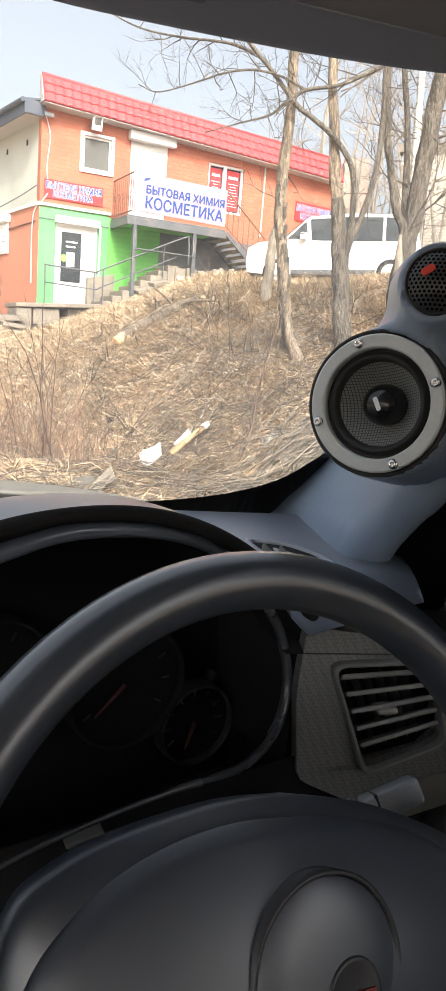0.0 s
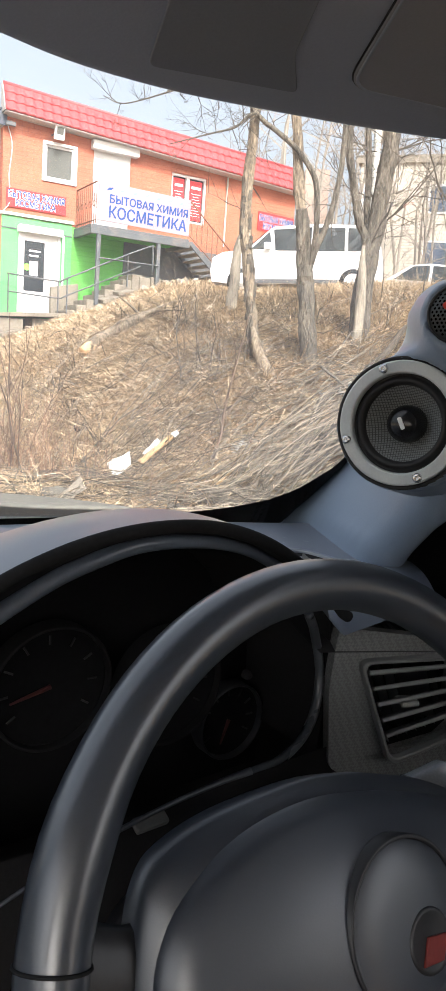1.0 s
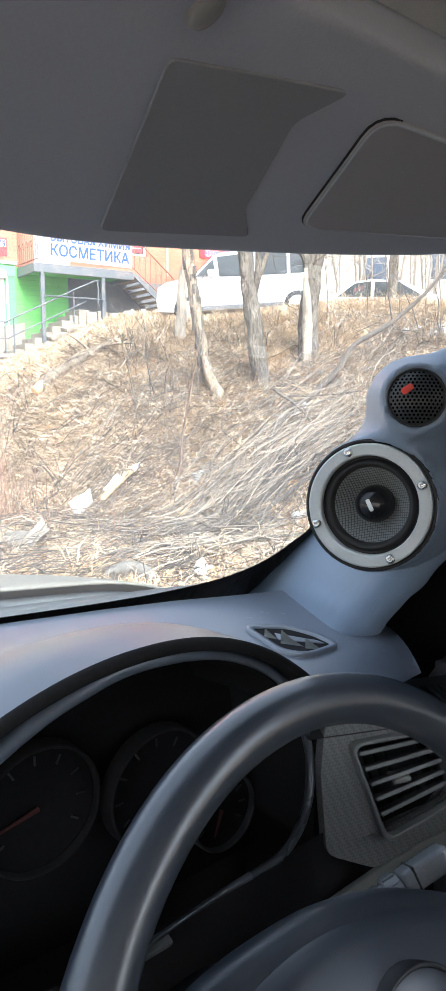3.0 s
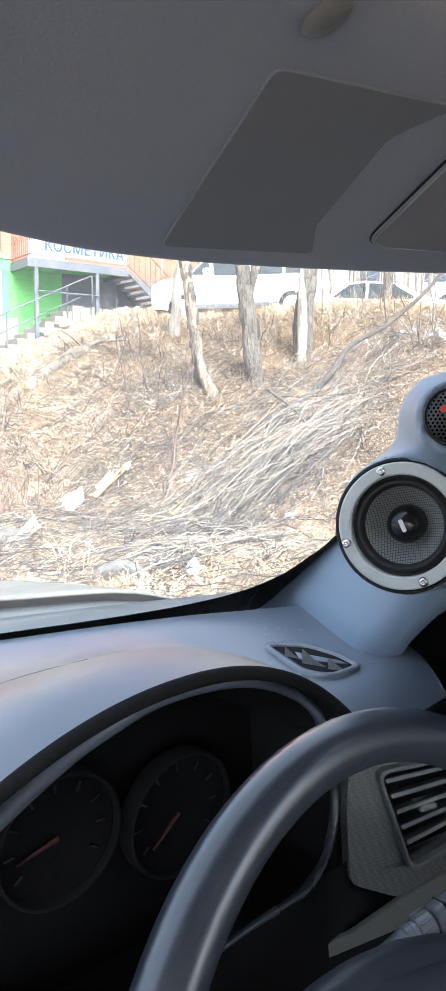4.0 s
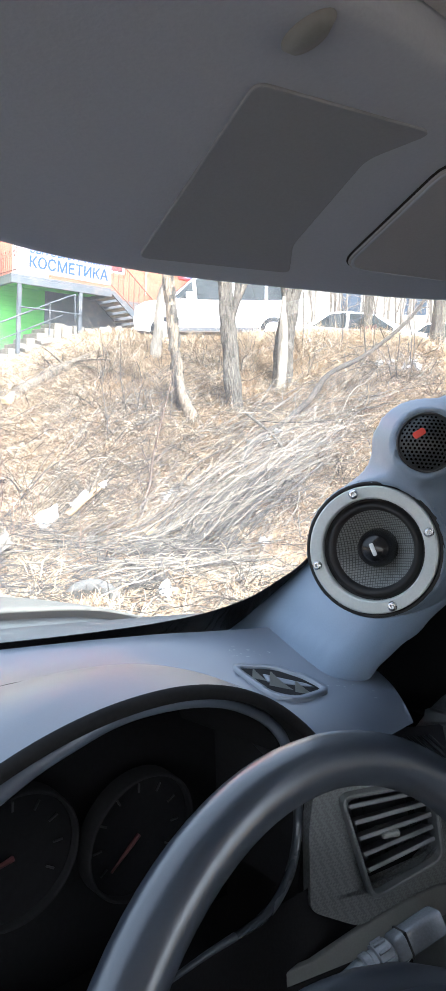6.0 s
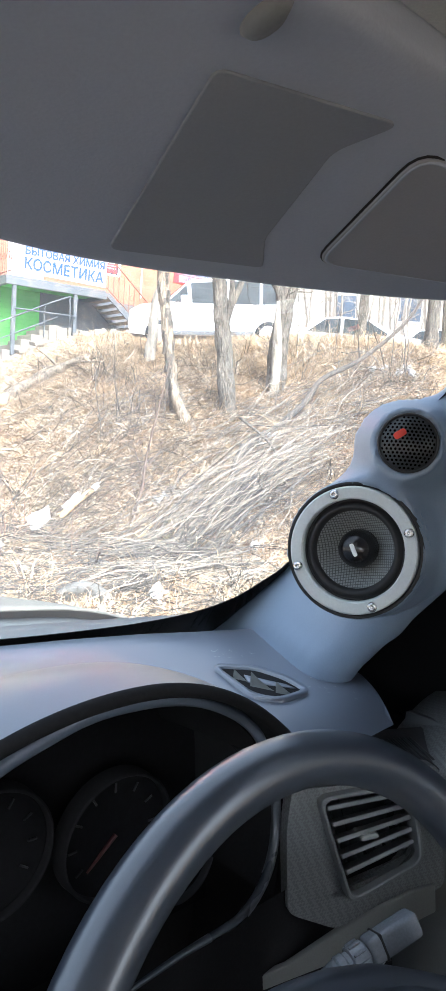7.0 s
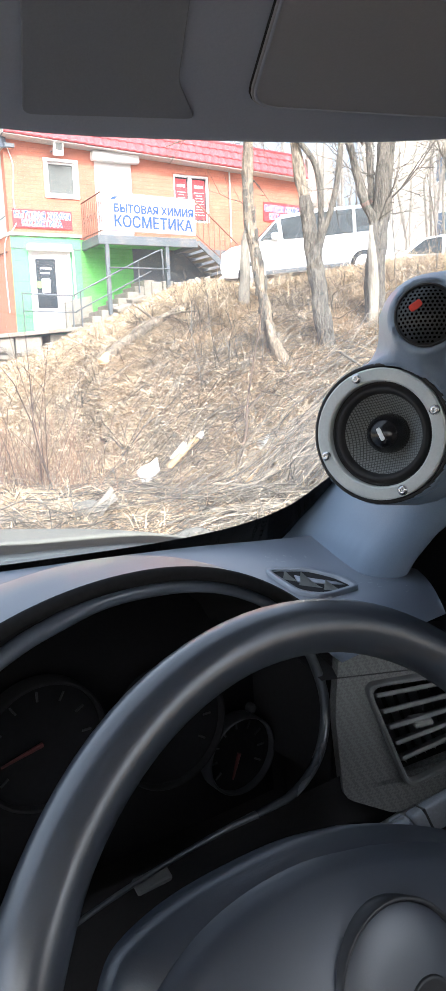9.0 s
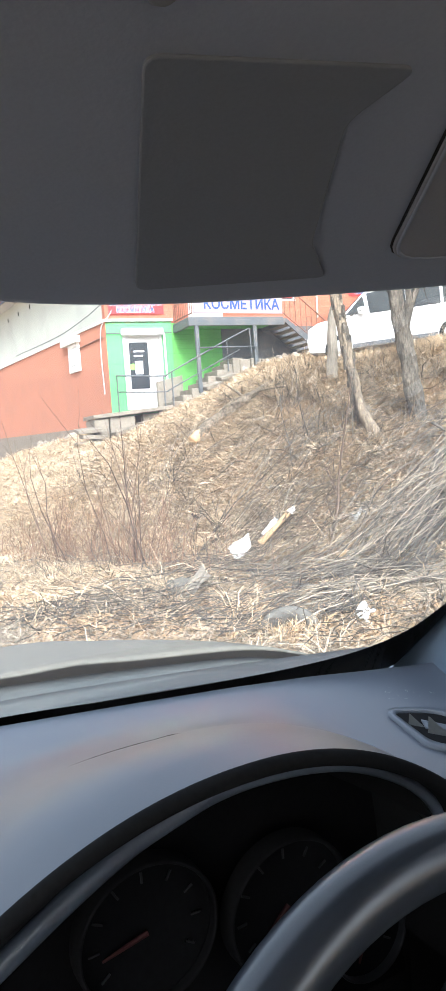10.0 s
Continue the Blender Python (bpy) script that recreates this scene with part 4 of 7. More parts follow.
car_part("surround", lathe([(0.0427, -0.003), (0.0412, -0.0045), (0.0398, -0.003), (0.0380, 0.0012), (0.0360, 0.0018), (0.0340, -0.001), (0.0328, -0.006)], sp_m, 64), M["rubber"], speaker, "black rubber surround", True)
def grid_cloth(name, color, cell, m):
    """A woven cloth whose threads run along the x and y axes of the frame m."""
    mt = mat(name, color, 0.5, var=0.1, fine=600, bump=0)
    n, l = mt.node_tree.nodes, mt.node_tree.links
    tc = n.new("ShaderNodeTexCoord")
    com = n.new("ShaderNodeCombineXYZ")
    for axis, slot in ((m.to_3x3().col[0], "X"), (m.to_3x3().col[1], "Y")):
        dot = n.new("ShaderNodeVectorMath")
        dot.operation = "DOT_PRODUCT"
        dot.inputs[1].default_value = axis
        l.new(tc.outputs["Object"], dot.inputs[0])
        l.new(dot.outputs["Value"], com.inputs[slot])
    br = n.new("ShaderNodeTexBrick")
    br.offset = 0.0
    for slot, value in (("Scale", 1.0), ("Brick Width", cell), ("Row Height", cell), ("Mortar Size", cell * 0.17), ("Mortar Smooth", 0.6)):
        br.inputs[slot].default_value = value
    br.inputs["Color1"].default_value = br.inputs["Color2"].default_value = (1, 1, 1, 1)
    br.inputs["Mortar"].default_value = (0.25, 0.25, 0.25, 1)
    l.new(com.outputs[0], br.inputs["Vector"])
    b = n["Principled BSDF"]
    mx = n.new("ShaderNodeMix")
    mx.data_type, mx.blend_type = "RGBA", "MULTIPLY"
    mx.inputs["Factor"].default_value = 1.0
    l.new(b.inputs["Base Color"].links[0].from_socket, mx.inputs[6])
    l.new(br.outputs["Color"], mx.inputs[7])
    l.new(mx.outputs[2], b.inputs["Base Color"])
    return mt


M["cone_weave"] = grid_cloth("cone_weave", (0.27, 0.29, 0.29), 0.0021, CAR @ sp_m @ Matrix.Rotation(radians(12), 4, "Z"))
car_part("cone", lathe([(0.0328, -0.006), (0.031, -0.0085), (0.024, -0.017), (0.016, -0.026), (0.0, -0.029)], sp_m, 64), M["cone_weave"], speaker, "woven grey cone", True)
car_part("dust_cap", lathe([(0.0166, -0.0265), (0.0165, -0.016), (0.0150, -0.0085), (0.0115, -0.0036), (0.0065, -0.0010), (0.0, 0.0)], sp_m, 40), M["dome"], speaker, "glossy black dust cap", True)
mk = sp_m @ Matrix.Translation((0, 0, -0.0004)) @ Matrix.Rotation(radians(-62), 4, "Z")
car_part("cap_mark", slab(rounded([(-0.0056, -0.0018), (0.0056, -0.0018), (0.0056, 0.0018), (-0.0056, 0.0018)], 0.0016), 0.0014, mk, 0.0004), M["sign_white"], speaker, "small silver mark")
for s in ((0.432, 0.432, 1.214), (0.455, 0.372, 1.190), (0.443, 0.392, 1.125), (0.417, 0.454, 1.151)):
    loc = sp_m.inverted() @ Vector(s)
    d = Vector((loc.x, loc.y, 0)).normalized() * 0.0488
    sc = sp_m @ Matrix.Translation((d.x, d.y, 0.0045))
    screw = car_part("screw", lathe([(0.0042, -0.001), (0.0042, 0.0012), (0.0030, 0.0030), (0.0012, 0.0034), (0.0012, 0.0022), (0, 0.0022)], sc, 18), M["chrome"], speaker, "bright screw head", True)

tw_m = frame_of(TW, TN.cross(Vector((0, 0, 1))), Vector((0, 0, 1)) - TN * TN.z)
if (tw_m.to_3x3() @ Vector((0, 0, 1))).dot(TN) < 0:
    tw_m = tw_m @ Matrix.Rotation(math.pi, 4, "X")
tweeter = thing("tweeter", C(*TW), "small black tweeter with a domed perforated grille and a red mark", "speaker")
car_part("tweeter_ring", lathe([(0.0242, -0.003), (0.0242, 0.0022), (0.0232, 0.0030), (0.0222, 0.0022), (0.022, -0.003)], tw_m, 48), M["black"], tweeter, "", True)
R_D = 0.031


def dome_z(r):
    return math.sqrt(R_D * R_D - r * r) - math.sqrt(R_D * R_D - 0.0228 ** 2) + 0.001


car_part("grille", lathe([(0.0228 * k / 12, dome_z(0.0228 * k / 12)) for k in range(13)], tw_m, 48), M["grille"], tweeter, "", True)
# the holes of the grille
bm = bmesh.new()
for i in range(-8, 9):
    for j in range(-9, 10):
        x, y = (i + 0.5 * (j % 2)) * 0.0033, j * 0.00286
        r = math.hypot(x, y)
        if r < 0.0215:
            nrm = Vector((x, y, math.sqrt(R_D * R_D - r * r))).normalized()
            q = nrm.orthogonal().normalized()
            w = nrm.cross(q)
            c0 = Vector((x, y, dome_z(r))) + nrm * 0.0002
            bm.faces.new([bm.verts.new(tw_m @ (c0 + (q * math.cos(a) + w * math.sin(a)) * 0.00112)) for a in (2 * math.pi * k / 8 for k in range(8))])
holes = car_part("grille_perforation", bm, M["hole"], tweeter)
holes["kind"] = "stuff"
loc = tw_m.inverted() @ Vector((0.446, 0.385, 1.268))
mk = tw_m @ Matrix.Translation((loc.x, loc.y, dome_z(min(0.02, math.hypot(loc.x, loc.y))) - 0.0002)) @ Matrix.Rotation(radians(35), 4, "Z")
bm = slab(rounded([(-0.0052, -0.0028), (0.0052, -0.0028), (0.0052, 0.0028), (-0.0052, 0.0028)], 0.0024), 0.0016, mk, 0.0005)
car_part("red_mark", bm, M["red"], tweeter, "small red mark")

# sun visor, folded up under the roof
VO = Vector((0.0, 0.237, 1.386))
vis_m = frame_of(VO, (1, 0, 0), (0, 0.9625, -0.271))


def vis(x, y):
    """From plan x, y to the plane of the visor."""
    return (x, (y - VO.y) / 0.9625)


# visor scaled towards the eye so its edge fits the camera's view
VIS_EYE = Vector((-0.079, 0.044, 1.2745))
VIS_VIEW_FIT = Matrix.Translation(VIS_EYE) @ Matrix.Scale(0.88, 4) @ Matrix.Translation(-VIS_EYE)
vis_m = VIS_VIEW_FIT @ vis_m
visor = thing("sun_visor", C(0.25, 0.30, 1.39), "grey vinyl sun visor folded up under the roof", "sun visor")
edge = [(-0.19, 0.30), (-0.185, 0.335), (-0.15, 0.352), (-0.05, 0.362), (0.05, 0.3710), (0.10, 0.3760), (0.15, 0.374), (0.2, 0.367), (0.3, 0.347), (0.38, 0.326), (0.445, 0.302), (0.462, 0.285), (0.466, 0.25), (0.455, 0.215), (0.43, 0.200), (0.16, 0.196), (-0.10, 0.20), (-0.17, 0.215), (-0.188, 0.25)]
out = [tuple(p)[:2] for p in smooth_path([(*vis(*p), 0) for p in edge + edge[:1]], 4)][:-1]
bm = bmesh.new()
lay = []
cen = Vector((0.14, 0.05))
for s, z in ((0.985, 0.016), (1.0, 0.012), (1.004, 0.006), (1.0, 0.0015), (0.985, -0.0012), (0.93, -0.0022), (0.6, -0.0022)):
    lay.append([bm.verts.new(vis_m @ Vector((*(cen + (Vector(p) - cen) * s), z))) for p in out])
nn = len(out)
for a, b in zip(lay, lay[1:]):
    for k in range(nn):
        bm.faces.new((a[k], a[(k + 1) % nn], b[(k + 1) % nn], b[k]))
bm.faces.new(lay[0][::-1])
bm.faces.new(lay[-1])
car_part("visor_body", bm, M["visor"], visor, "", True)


def visor_plate(pts, r, z0, z1, bevel=0.0006):
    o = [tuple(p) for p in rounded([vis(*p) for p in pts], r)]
    return slab(o, z1 - z0, vis_m @ Matrix.Translation((0, 0, z0)), bevel)


patch = car_part("visor_panel", visor_plate([(0.092, 0.236), (0.174, 0.221), (0.166, 0.246), (0.200, 0.313), (0.226, 0.338), (0.138, 0.357)], 0.006, -0.0034, -0.0012), M["visor_patch"], visor, "darker grey flat patch on the visor")
lid_o = [(0.198, 0.226), (0.246, 0.320), (0.40, 0.292), (0.42, 0.225)]
lid = car_part("mirror_lid", visor_plate(lid_o, 0.017, -0.0042, -0.001), M["visor_lid"], visor, "brown-grey lid outlined by a dark gap")
o = [tuple(p) for p in rounded([vis(*p) for p in lid_o], 0.017)]
edge = o[:len(o) // 2]
bm = tube([vis_m @ Vector((p[0], p[1], -0.0022)) for p in edge], [0.0004] + [0.0008] * (len(edge) - 2) + [0.0004], 8)
bmesh.ops.transform(bm, matrix=CAR, verts=bm.verts)
part("lid_gap", bm, M["matt_black"], lid, "", True)
bm = tube([vis_m @ Vector((p[0], p[1], -0.0038)) for p in grown(o, -0.0022)], 0.0009, 8, True)
bmesh.ops.transform(bm, matrix=CAR, verts=bm.verts)
part("lid_lip", bm, M["visor"], lid, "paler rounded lip", True)
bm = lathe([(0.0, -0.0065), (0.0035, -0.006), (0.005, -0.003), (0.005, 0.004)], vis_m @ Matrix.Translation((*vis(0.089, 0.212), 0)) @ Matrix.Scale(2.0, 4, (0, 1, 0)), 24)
car_part("visor_clip", bm, M["panel"], visor, "small visor retaining clip", True)

car_part("visor_pivot", tube(smooth_path([(0.31, 0.20, 1.375), (0.31, 0.19, 1.40), (0.30, 0.16, 1.44)], 4), 0.005, 8), M["panel"], visor, "", True)

# body shell round the camera
shell = thing("hatchback", C(0.0, 0.0, GROUND_Z), "dusty silver car with a pale headliner and clear windscreen", "car")


def roof_in(u, v):
    x = -0.66 + 1.22 * u
    y = -1.9 + 2.27 * v
    e = abs((u - 0.5) * 2)
    return (x, y - 0.10 * max(0.0, e - 0.3) ** 2 * v, 1.445 - 0.03 * e ** 4 * (1 - v) - 0.035 * max(0.0, (y - 0.05) / 0.32) ** 2 - 0.05 * max(0.0, (-y - 1.2) / 0.7) ** 2)


car_part("headliner", sheet(roof_in, 30, 40), M["liner"], shell, "pale grey fabric headliner", True)


def roof_out(u, v):
    p = roof_in(u, v)
    return (p[0] * 1.08, p[1] + (0.02 if v > 0.5 else -0.02), p[2] + 0.035)


car_part("roof", sheet(roof_out, 24, 24), M["hood"], shell, "", True)


def screen(u, v):
    """The windscreen; u across, v from its foot to the roof."""
    x = -0.70 + 1.34 * u
    xf, xt = x, x * 0.82
    yf, yt = screen_foot(xf) + 0.02, 0.40 - 0.32 * max(0.0, xt - 0.1) ** 1.4
    b = math.sin(math.pi * v) * 0.012
    return (xf + (xt - xf) * v, yf + (yt - yf) * v, 1.012 + 0.365 * v + b)


glass = car_part("windscreen", sheet(screen, 30, 16), M["glass"], shell, "clear windscreen", True)
glass.visible_shadow = False
# black baked border: along the foot, round the corner and up the pillar
INNER = [(-0.60, 0.792, 1.030), (-0.20, 0.796, 1.030), (0.10, 0.780, 1.030), (0.25, 0.748, 1.030), (0.36, 0.722, 1.031), (0.44, 0.698, 1.036), (0.50, 0.675, 1.046), (0.545, 0.655, 1.062), (0.572, 0.635, 1.084), (0.581, 0.607, 1.110), (0.553, 0.520, 1.185), (0.522, 0.440, 1.252), (0.497, 0.382, 1.300), (0.478, 0.330, 1.345), (0.45, 0.26, 1.40)]
OUTER = [(-0.60, 0.822, 0.985), (-0.20, 0.826, 0.985), (0.10, 0.812, 0.985), (0.25, 0.785, 0.985), (0.36, 0.770, 0.985), (0.45, 0.760, 0.985), (0.53, 0.750, 0.99), (0.60, 0.735, 0.995), (0.65, 0.700, 1.03), (0.66, 0.630, 1.10), (0.64, 0.53, 1.19), (0.61, 0.45, 1.26), (0.58, 0.385, 1.31), (0.56, 0.33, 1.35), (0.53, 0.26, 1.405)]
pi, po = smooth_path(INNER, 6), smooth_path(OUTER, 6)
bm = bmesh.new()
va, vb = [bm.verts.new(p) for p in pi], [bm.verts.new(p) for p in po]
for k in range(len(va) - 1):
    bm.faces.new((va[k], va[k + 1], vb[k + 1], vb[k]))
bmesh.ops.solidify(bm, geom=list(bm.faces), thickness=0.002)
car_part("screen_border", bm, M["frit"], shell, "black baked border of the windscreen", True)


def bonnet(u, v):
    x = -0.95 + 1.70 * u
    y = screen_foot(max(-0.6, min(0.6, x))) + 0.26 + 0.79 * v
    e = math.sqrt(((x + 0.10) / 0.70) ** 2 + (max(0.0, y - 0.85) / 0.48) ** 2)
    return (x, y, 0.993 - 0.016 * e * e - 0.9 * max(0.0, e - 0.9) ** 2 + 0.004 * math.exp(-((x - 0.30) / 0.05) ** 2))


car_part("bonnet", sheet(bonnet, 60, 30, thick=0.004), M["hood"], shell, "dusty silver bonnet", True)


def cowl_fn(u, v):
    x = -0.72 + 1.40 * u
    y = screen_foot(x) + 0.0 + 0.27 * v
    e = math.sqrt(((x + 0.10) / 0.70) ** 2 + (max(0.0, y - 0.85) / 0.48) ** 2)
    return (x, y, 0.977 - 0.016 * e * e - 0.9 * max(0.0, e - 0.9) ** 2 + 0.012 * (1 - v) - 0.008 * math.sin(math.pi * v))


car_part("cowl_strip", sheet(cowl_fn, 50, 8, thick=0.003), M["cowl"], shell, "grey plastic cowl strip below the windscreen", True)
# strip added in place of the reflection along the foot of the glass
car_part("cowl_edge", sheet(lambda u, v: (-0.70 + 1.36 * u, screen_foot(-0.70 + 1.36 * u) + 0.10 + 0.085 * v, 0.983 - 0.004 * v - 0.03 * max(0.0, abs(-0.80 + 1.36 * u) - 0.45) ** 2), 40, 3, thick=0.003), M["cowl"], shell, "strip standing for the reflection at the windscreen's foot", True)
wp = [(-0.30, screen_foot(-0.3) + 0.055, 0.992), (0.0, 0.852, 0.994), (0.25, 0.838, 0.994), (0.42, 0.81, 0.992)]
car_part("wiper", tube(smooth_path(wp, 6), 0.0055, 8), M["matt_black"], shell, "black wiper blade", True)


def fender(u, v):
    return (0.70 + 0.10 * math.sin(v * 1.5), 0.60 + 1.0 * u - 0.1 * v, 0.86 - 0.06 * u - 0.5 * v)


car_part("front_wing", sheet(fender, 12, 12, thick=0.003), M["hood"], shell, "", True)
# driver's door: inner skin, sill and a dark shade over its window
door = thing("driver_door", C(0.62, -0.1, 0.2), "dark grey moulded door trim with a shaded window", "car door")
car_part("door_panel", sheet(lambda u, v: (0.60 + 0.03 * v - 0.02 * math.sin(math.pi * v), -1.0 + 1.44 * u, 0.985 - 0.75 * v), 20, 14, thick=0.01), M["panel"], door, "", True)


def door_top(u, v):
    y = -1.0 + 1.445 * u
    return (0.545 + 0.12 * v, y, 1.022 - 0.055 * (1 - v) ** 2 - 0.03 * sstep(0.34, 0.45, y))


car_part("door_sill", sheet(door_top, 24, 10, thick=0.008), M["weave"], door, "padded woven-grain sill", True)
bm = bmesh.new()
tri_pts = [(0.675, 0.82, 0.80), (0.675, 0.05, 0.80), (0.60, 0.05, 1.42), (0.58, 0.26, 1.38), (0.645, 0.62, 1.10), (0.668, 0.74, 1.0)]
f = bm.faces.new([bm.verts.new(p) for p in tri_pts])
bmesh.ops.solidify(bm, geom=[f], thickness=0.006)
car_part("corner_cover", bm, M["matt_black"], door, "black corner cover")
# shade assumed for the dark window; its unseen rear part blocks side light
car_part("window_shade", sheet(lambda u, v: (0.655 - 0.07 * v, -0.16 + 0.46 * u, 0.99 + 0.42 * v), 14, 8), M["matt_black"], door, "black sun shade, run back unseen to block side light")
car_part("seal", tube([(0.585, 0.62, 1.0), (0.57, 0.46, 1.08), (0.555, 0.30, 1.24), (0.53, 0.12, 1.39)], 0.008, 8), M["rubber"], door, "", True)
car_part("kick_panel", box(0.655, 0.70, 0.30, 0.86, GROUND_Z + 0.2, 0.95), M["matt_black"], shell)
# far side and back of the cabin
car_part("passenger_side", box(-0.74, -0.70, -1.9, 0.75, GROUND_Z + 0.2, 1.0), M["panel"], shell)
car_part("tailgate", box(-0.74, 0.68, -1.96, -1.92, GROUND_Z + 0.2, 1.05), M["panel"], shell)
# unseen panel added across the tailgate to keep light off the wheel
car_part("tailgate_light_block", box(-0.72, 0.66, -1.95, -1.93, 1.05, 1.41), M["matt_black"], shell, "unseen opaque black panel that blocks light from behind")
car_part("cabin_floor", box(-0.74, 0.70, -1.95, 0.85, GROUND_Z + 0.17, GROUND_Z + 0.2), M["rubber"], shell)
car_part("bulkhead", box(-0.74, 0.70, 0.80, 0.84, GROUND_Z + 0.2, 0.94), M["matt_black"], shell)
car_part("far_pillar", tube([(-0.66, 0.70, 1.02), (-0.55, 0.32, 1.38)], 0.035, 10), M["trim"], shell, "", True)
car_part("centre_post", box(-0.72, -0.66, -0.35, -0.25, 0.98, 1.42), M["trim"], shell)


# ---- the place outside ----
def toe(x):
    """Where the bank begins to rise."""
    return 8.55 - 0.75 * x if x < 0 else 8.55 - 0.45 * x + 0.02 * x * x


def hill(x, y):
    s = y - toe(x)
    crest = 3.65 - 0.75 * sstep(-2.5, -6.5, x) - 1.1 * sstep(-6.0, -12.0, x) + 0.25 * sstep(1.0, 3.5, x)
    z = GROUND_Z - 0.1 * sstep(3.0, 7.5, y)
    if s > 0:
        z += crest * (1 - math.exp(-s / 4.25)) * sstep(-0.6, 1.2, s + 0.6)
        z = min(z, GROUND_Z - 0.1 + crest)
    z += 0.10 * noise.noise((x * 0.7, y * 0.7, 0.3)) * sstep(5, 9, y) + 0.035 * noise.noise((x * 2.4, y * 2.4, 1.3)) * sstep(4, 8, y)
    z -= 0.42 * math.exp(-((x + 4.2) / 1.15) ** 2) * sstep(15.5, 19.0, y)
    z -= 0.44 * (1 - sstep(-2.6, -0.8, x)) * sstep(12.5, 15.5, y)
    z += 0.32 * sstep(-3.0, -1.0, x) * sstep(18.0, 22.0, y) * (1 - sstep(2.0, 5.0, x))
    return z


def on_hill(x, y, dz=0.0):
    return Vector((x, y, hill(x, y) + dz))


bm = bmesh.new()
xs = [-900, -300, -120, -60, -35] + [-24 + 0.3 * k for k in range(155)] + [30, 45, 70, 130, 300, 900]
ys = [-900, -300, -100, -40, -15, -6, -2] + [0.4 * k for k in range(10)] + [4 + 0.25 * k for k in range(90)] + [27, 29, 32, 36, 42, 50, 70, 120, 300, 900]
grid = [[bm.verts.new((x, y, hill(x, y))) for y in ys] for x in xs]
for i in range(len(xs) - 1):
    for j in range(len(ys) - 1):
        bm.faces.new((grid[i][j], grid[i + 1][j], grid[i + 1][j + 1], grid[i][j + 1]))
single("ground", bm, M["ground"], "steep bank of trampled dry grass and bare soil", "ground", kind="structure", smooth=True)


# building
U = Vector((HX, HY, 0))
N = Vector((HY, -HX, 0))
B0 = Vector((-5.25, 20.22, 0))
LW = Vector((-0.589, 0.808, 0))
LN = Vector((-0.808, -0.589, 0))


def F(u, z, off=0.0):
    """A point of the front: along it, height, and distance before it."""
    return B0 + U * u + N * off + Vector((0, 0, z))


def L(w, z, off=0.0):
    return B0 + LW * w + LN * off + Vector((0, 0, z))


front_m = frame_of(B0, U, (0, 0, 1))


def fbox(u0, u1, z0, z1, o0, o1, bevel=0.0, bm=None):
    """A box on the front, o0 to o1 before the wall."""
    return box(u0, u1, z0, z1, o0, o1, front_m, bevel, bm)


left_m = frame_of(B0, LW, (0, 0, 1))


def lbox(w0, w1, z0, z1, o0, o1, bevel=0.0, bm=None):
    return box(w0, w1, z0, z1, -o1, -o0, left_m, bevel, bm)


def roof_drop(u):
    return -0.047 * u


shop = thing("shop_building", B0 + Vector((0, 0, 1.6)), "two-storey orange and green shop with a red metal tile roof edge", "building")


def wall_holes(u0, u1, z0, z1, holes, o0, o1):
    """A wall panel with oblong openings through it."""
    us = sorted({u0, u1, *[h[0] for h in holes], *[h[1] for h in holes]})
    zs = sorted({z0, z1, *[h[2] for h in holes], *[h[3] for h in holes]})
    bm = bmesh.new()
    for a, b in zip(us, us[1:]):
        for c, d in zip(zs, zs[1:]):
            m, k = (a + b) / 2, (c + d) / 2
            if not any(h[0] < m < h[1] and h[2] < k < h[3] for h in holes):
                fbox(a, b, c, d, o0, o1, 0, bm)
    bmesh.ops.remove_doubles(bm, verts=bm.verts, dist=1e-4)
    return bm


W1 = (1.08, 1.84, 5.58, 6.40)
DOOR2 = (2.38, 3.44, 4.48, 6.54)
WB = (4.70, 5.82, 5.10, 6.38)
part("upper_wall", wall_holes(0.0, 8.95, 4.58, 6.94, [W1, DOOR2, WB], -0.3, 0.0), M["orange"], shop, "orange brick-pattern cladding")
DOOR1 = (0.52, 1.46, 2.16, 4.10)
part("lower_wall", wall_holes(0.0, 1.86, 1.2, 4.53, [DOOR1], -0.3, 0.0), M["mint"], shop, "mint green siding")
part("lower_wall_recess", fbox(1.86, 3.6, 1.6, 4.58, -0.32, -0.02), M["green"], shop, "bright green siding under the deck")
part("lower_wall_side", fbox(3.6, 8.95, 1.6, 4.58, -0.32, -0.01), M["orange"], shop, "orange cladding behind the stairs")
part("ledge", fbox(-0.03, 1.9, 4.53, 4.60, 0.0, 0.05, 0.01), M["white_paint"], shop)
part("ledge_shadow_strip", fbox(0.0, 1.86, 4.20, 4.235, 0.0, 0.018), M["steel"], shop)
# grey sheet puts the shade under the deck and stairs into colour
part("lower_wall_shade", fbox(3.35, 6.4, 1.8, 4.36, -0.01, 0.01), M["steel"], shop, "grey sheet painting the shaded wall beside the stairs")
# left flank
part("flank_lower", lbox(0.0, 26, -0.3, 4.52, -0.3, 0.0), M["pink"], shop, "salmon rendered flank wall")
part("flank_upper", lbox(0.0, 26, 4.60, 6.66, -0.3, -0.04), M["plaster"], shop, "pale plaster upper flank")
part("flank_ledge", lbox(-0.02, 26, 4.52, 4.60, -0.3, 0.05, 0.01), M["white_paint"], shop)
part("flank_plinth", lbox(0.3, 26, 0.2, 1.75, 0.0, 0.10), M["concrete"], shop, "concrete plinth")
part("flank_groove", tube([L(0.2, 4.15, 0.02), L(2.2, 4.1, 0.02)], 0.02, 6), M["rail"], shop)
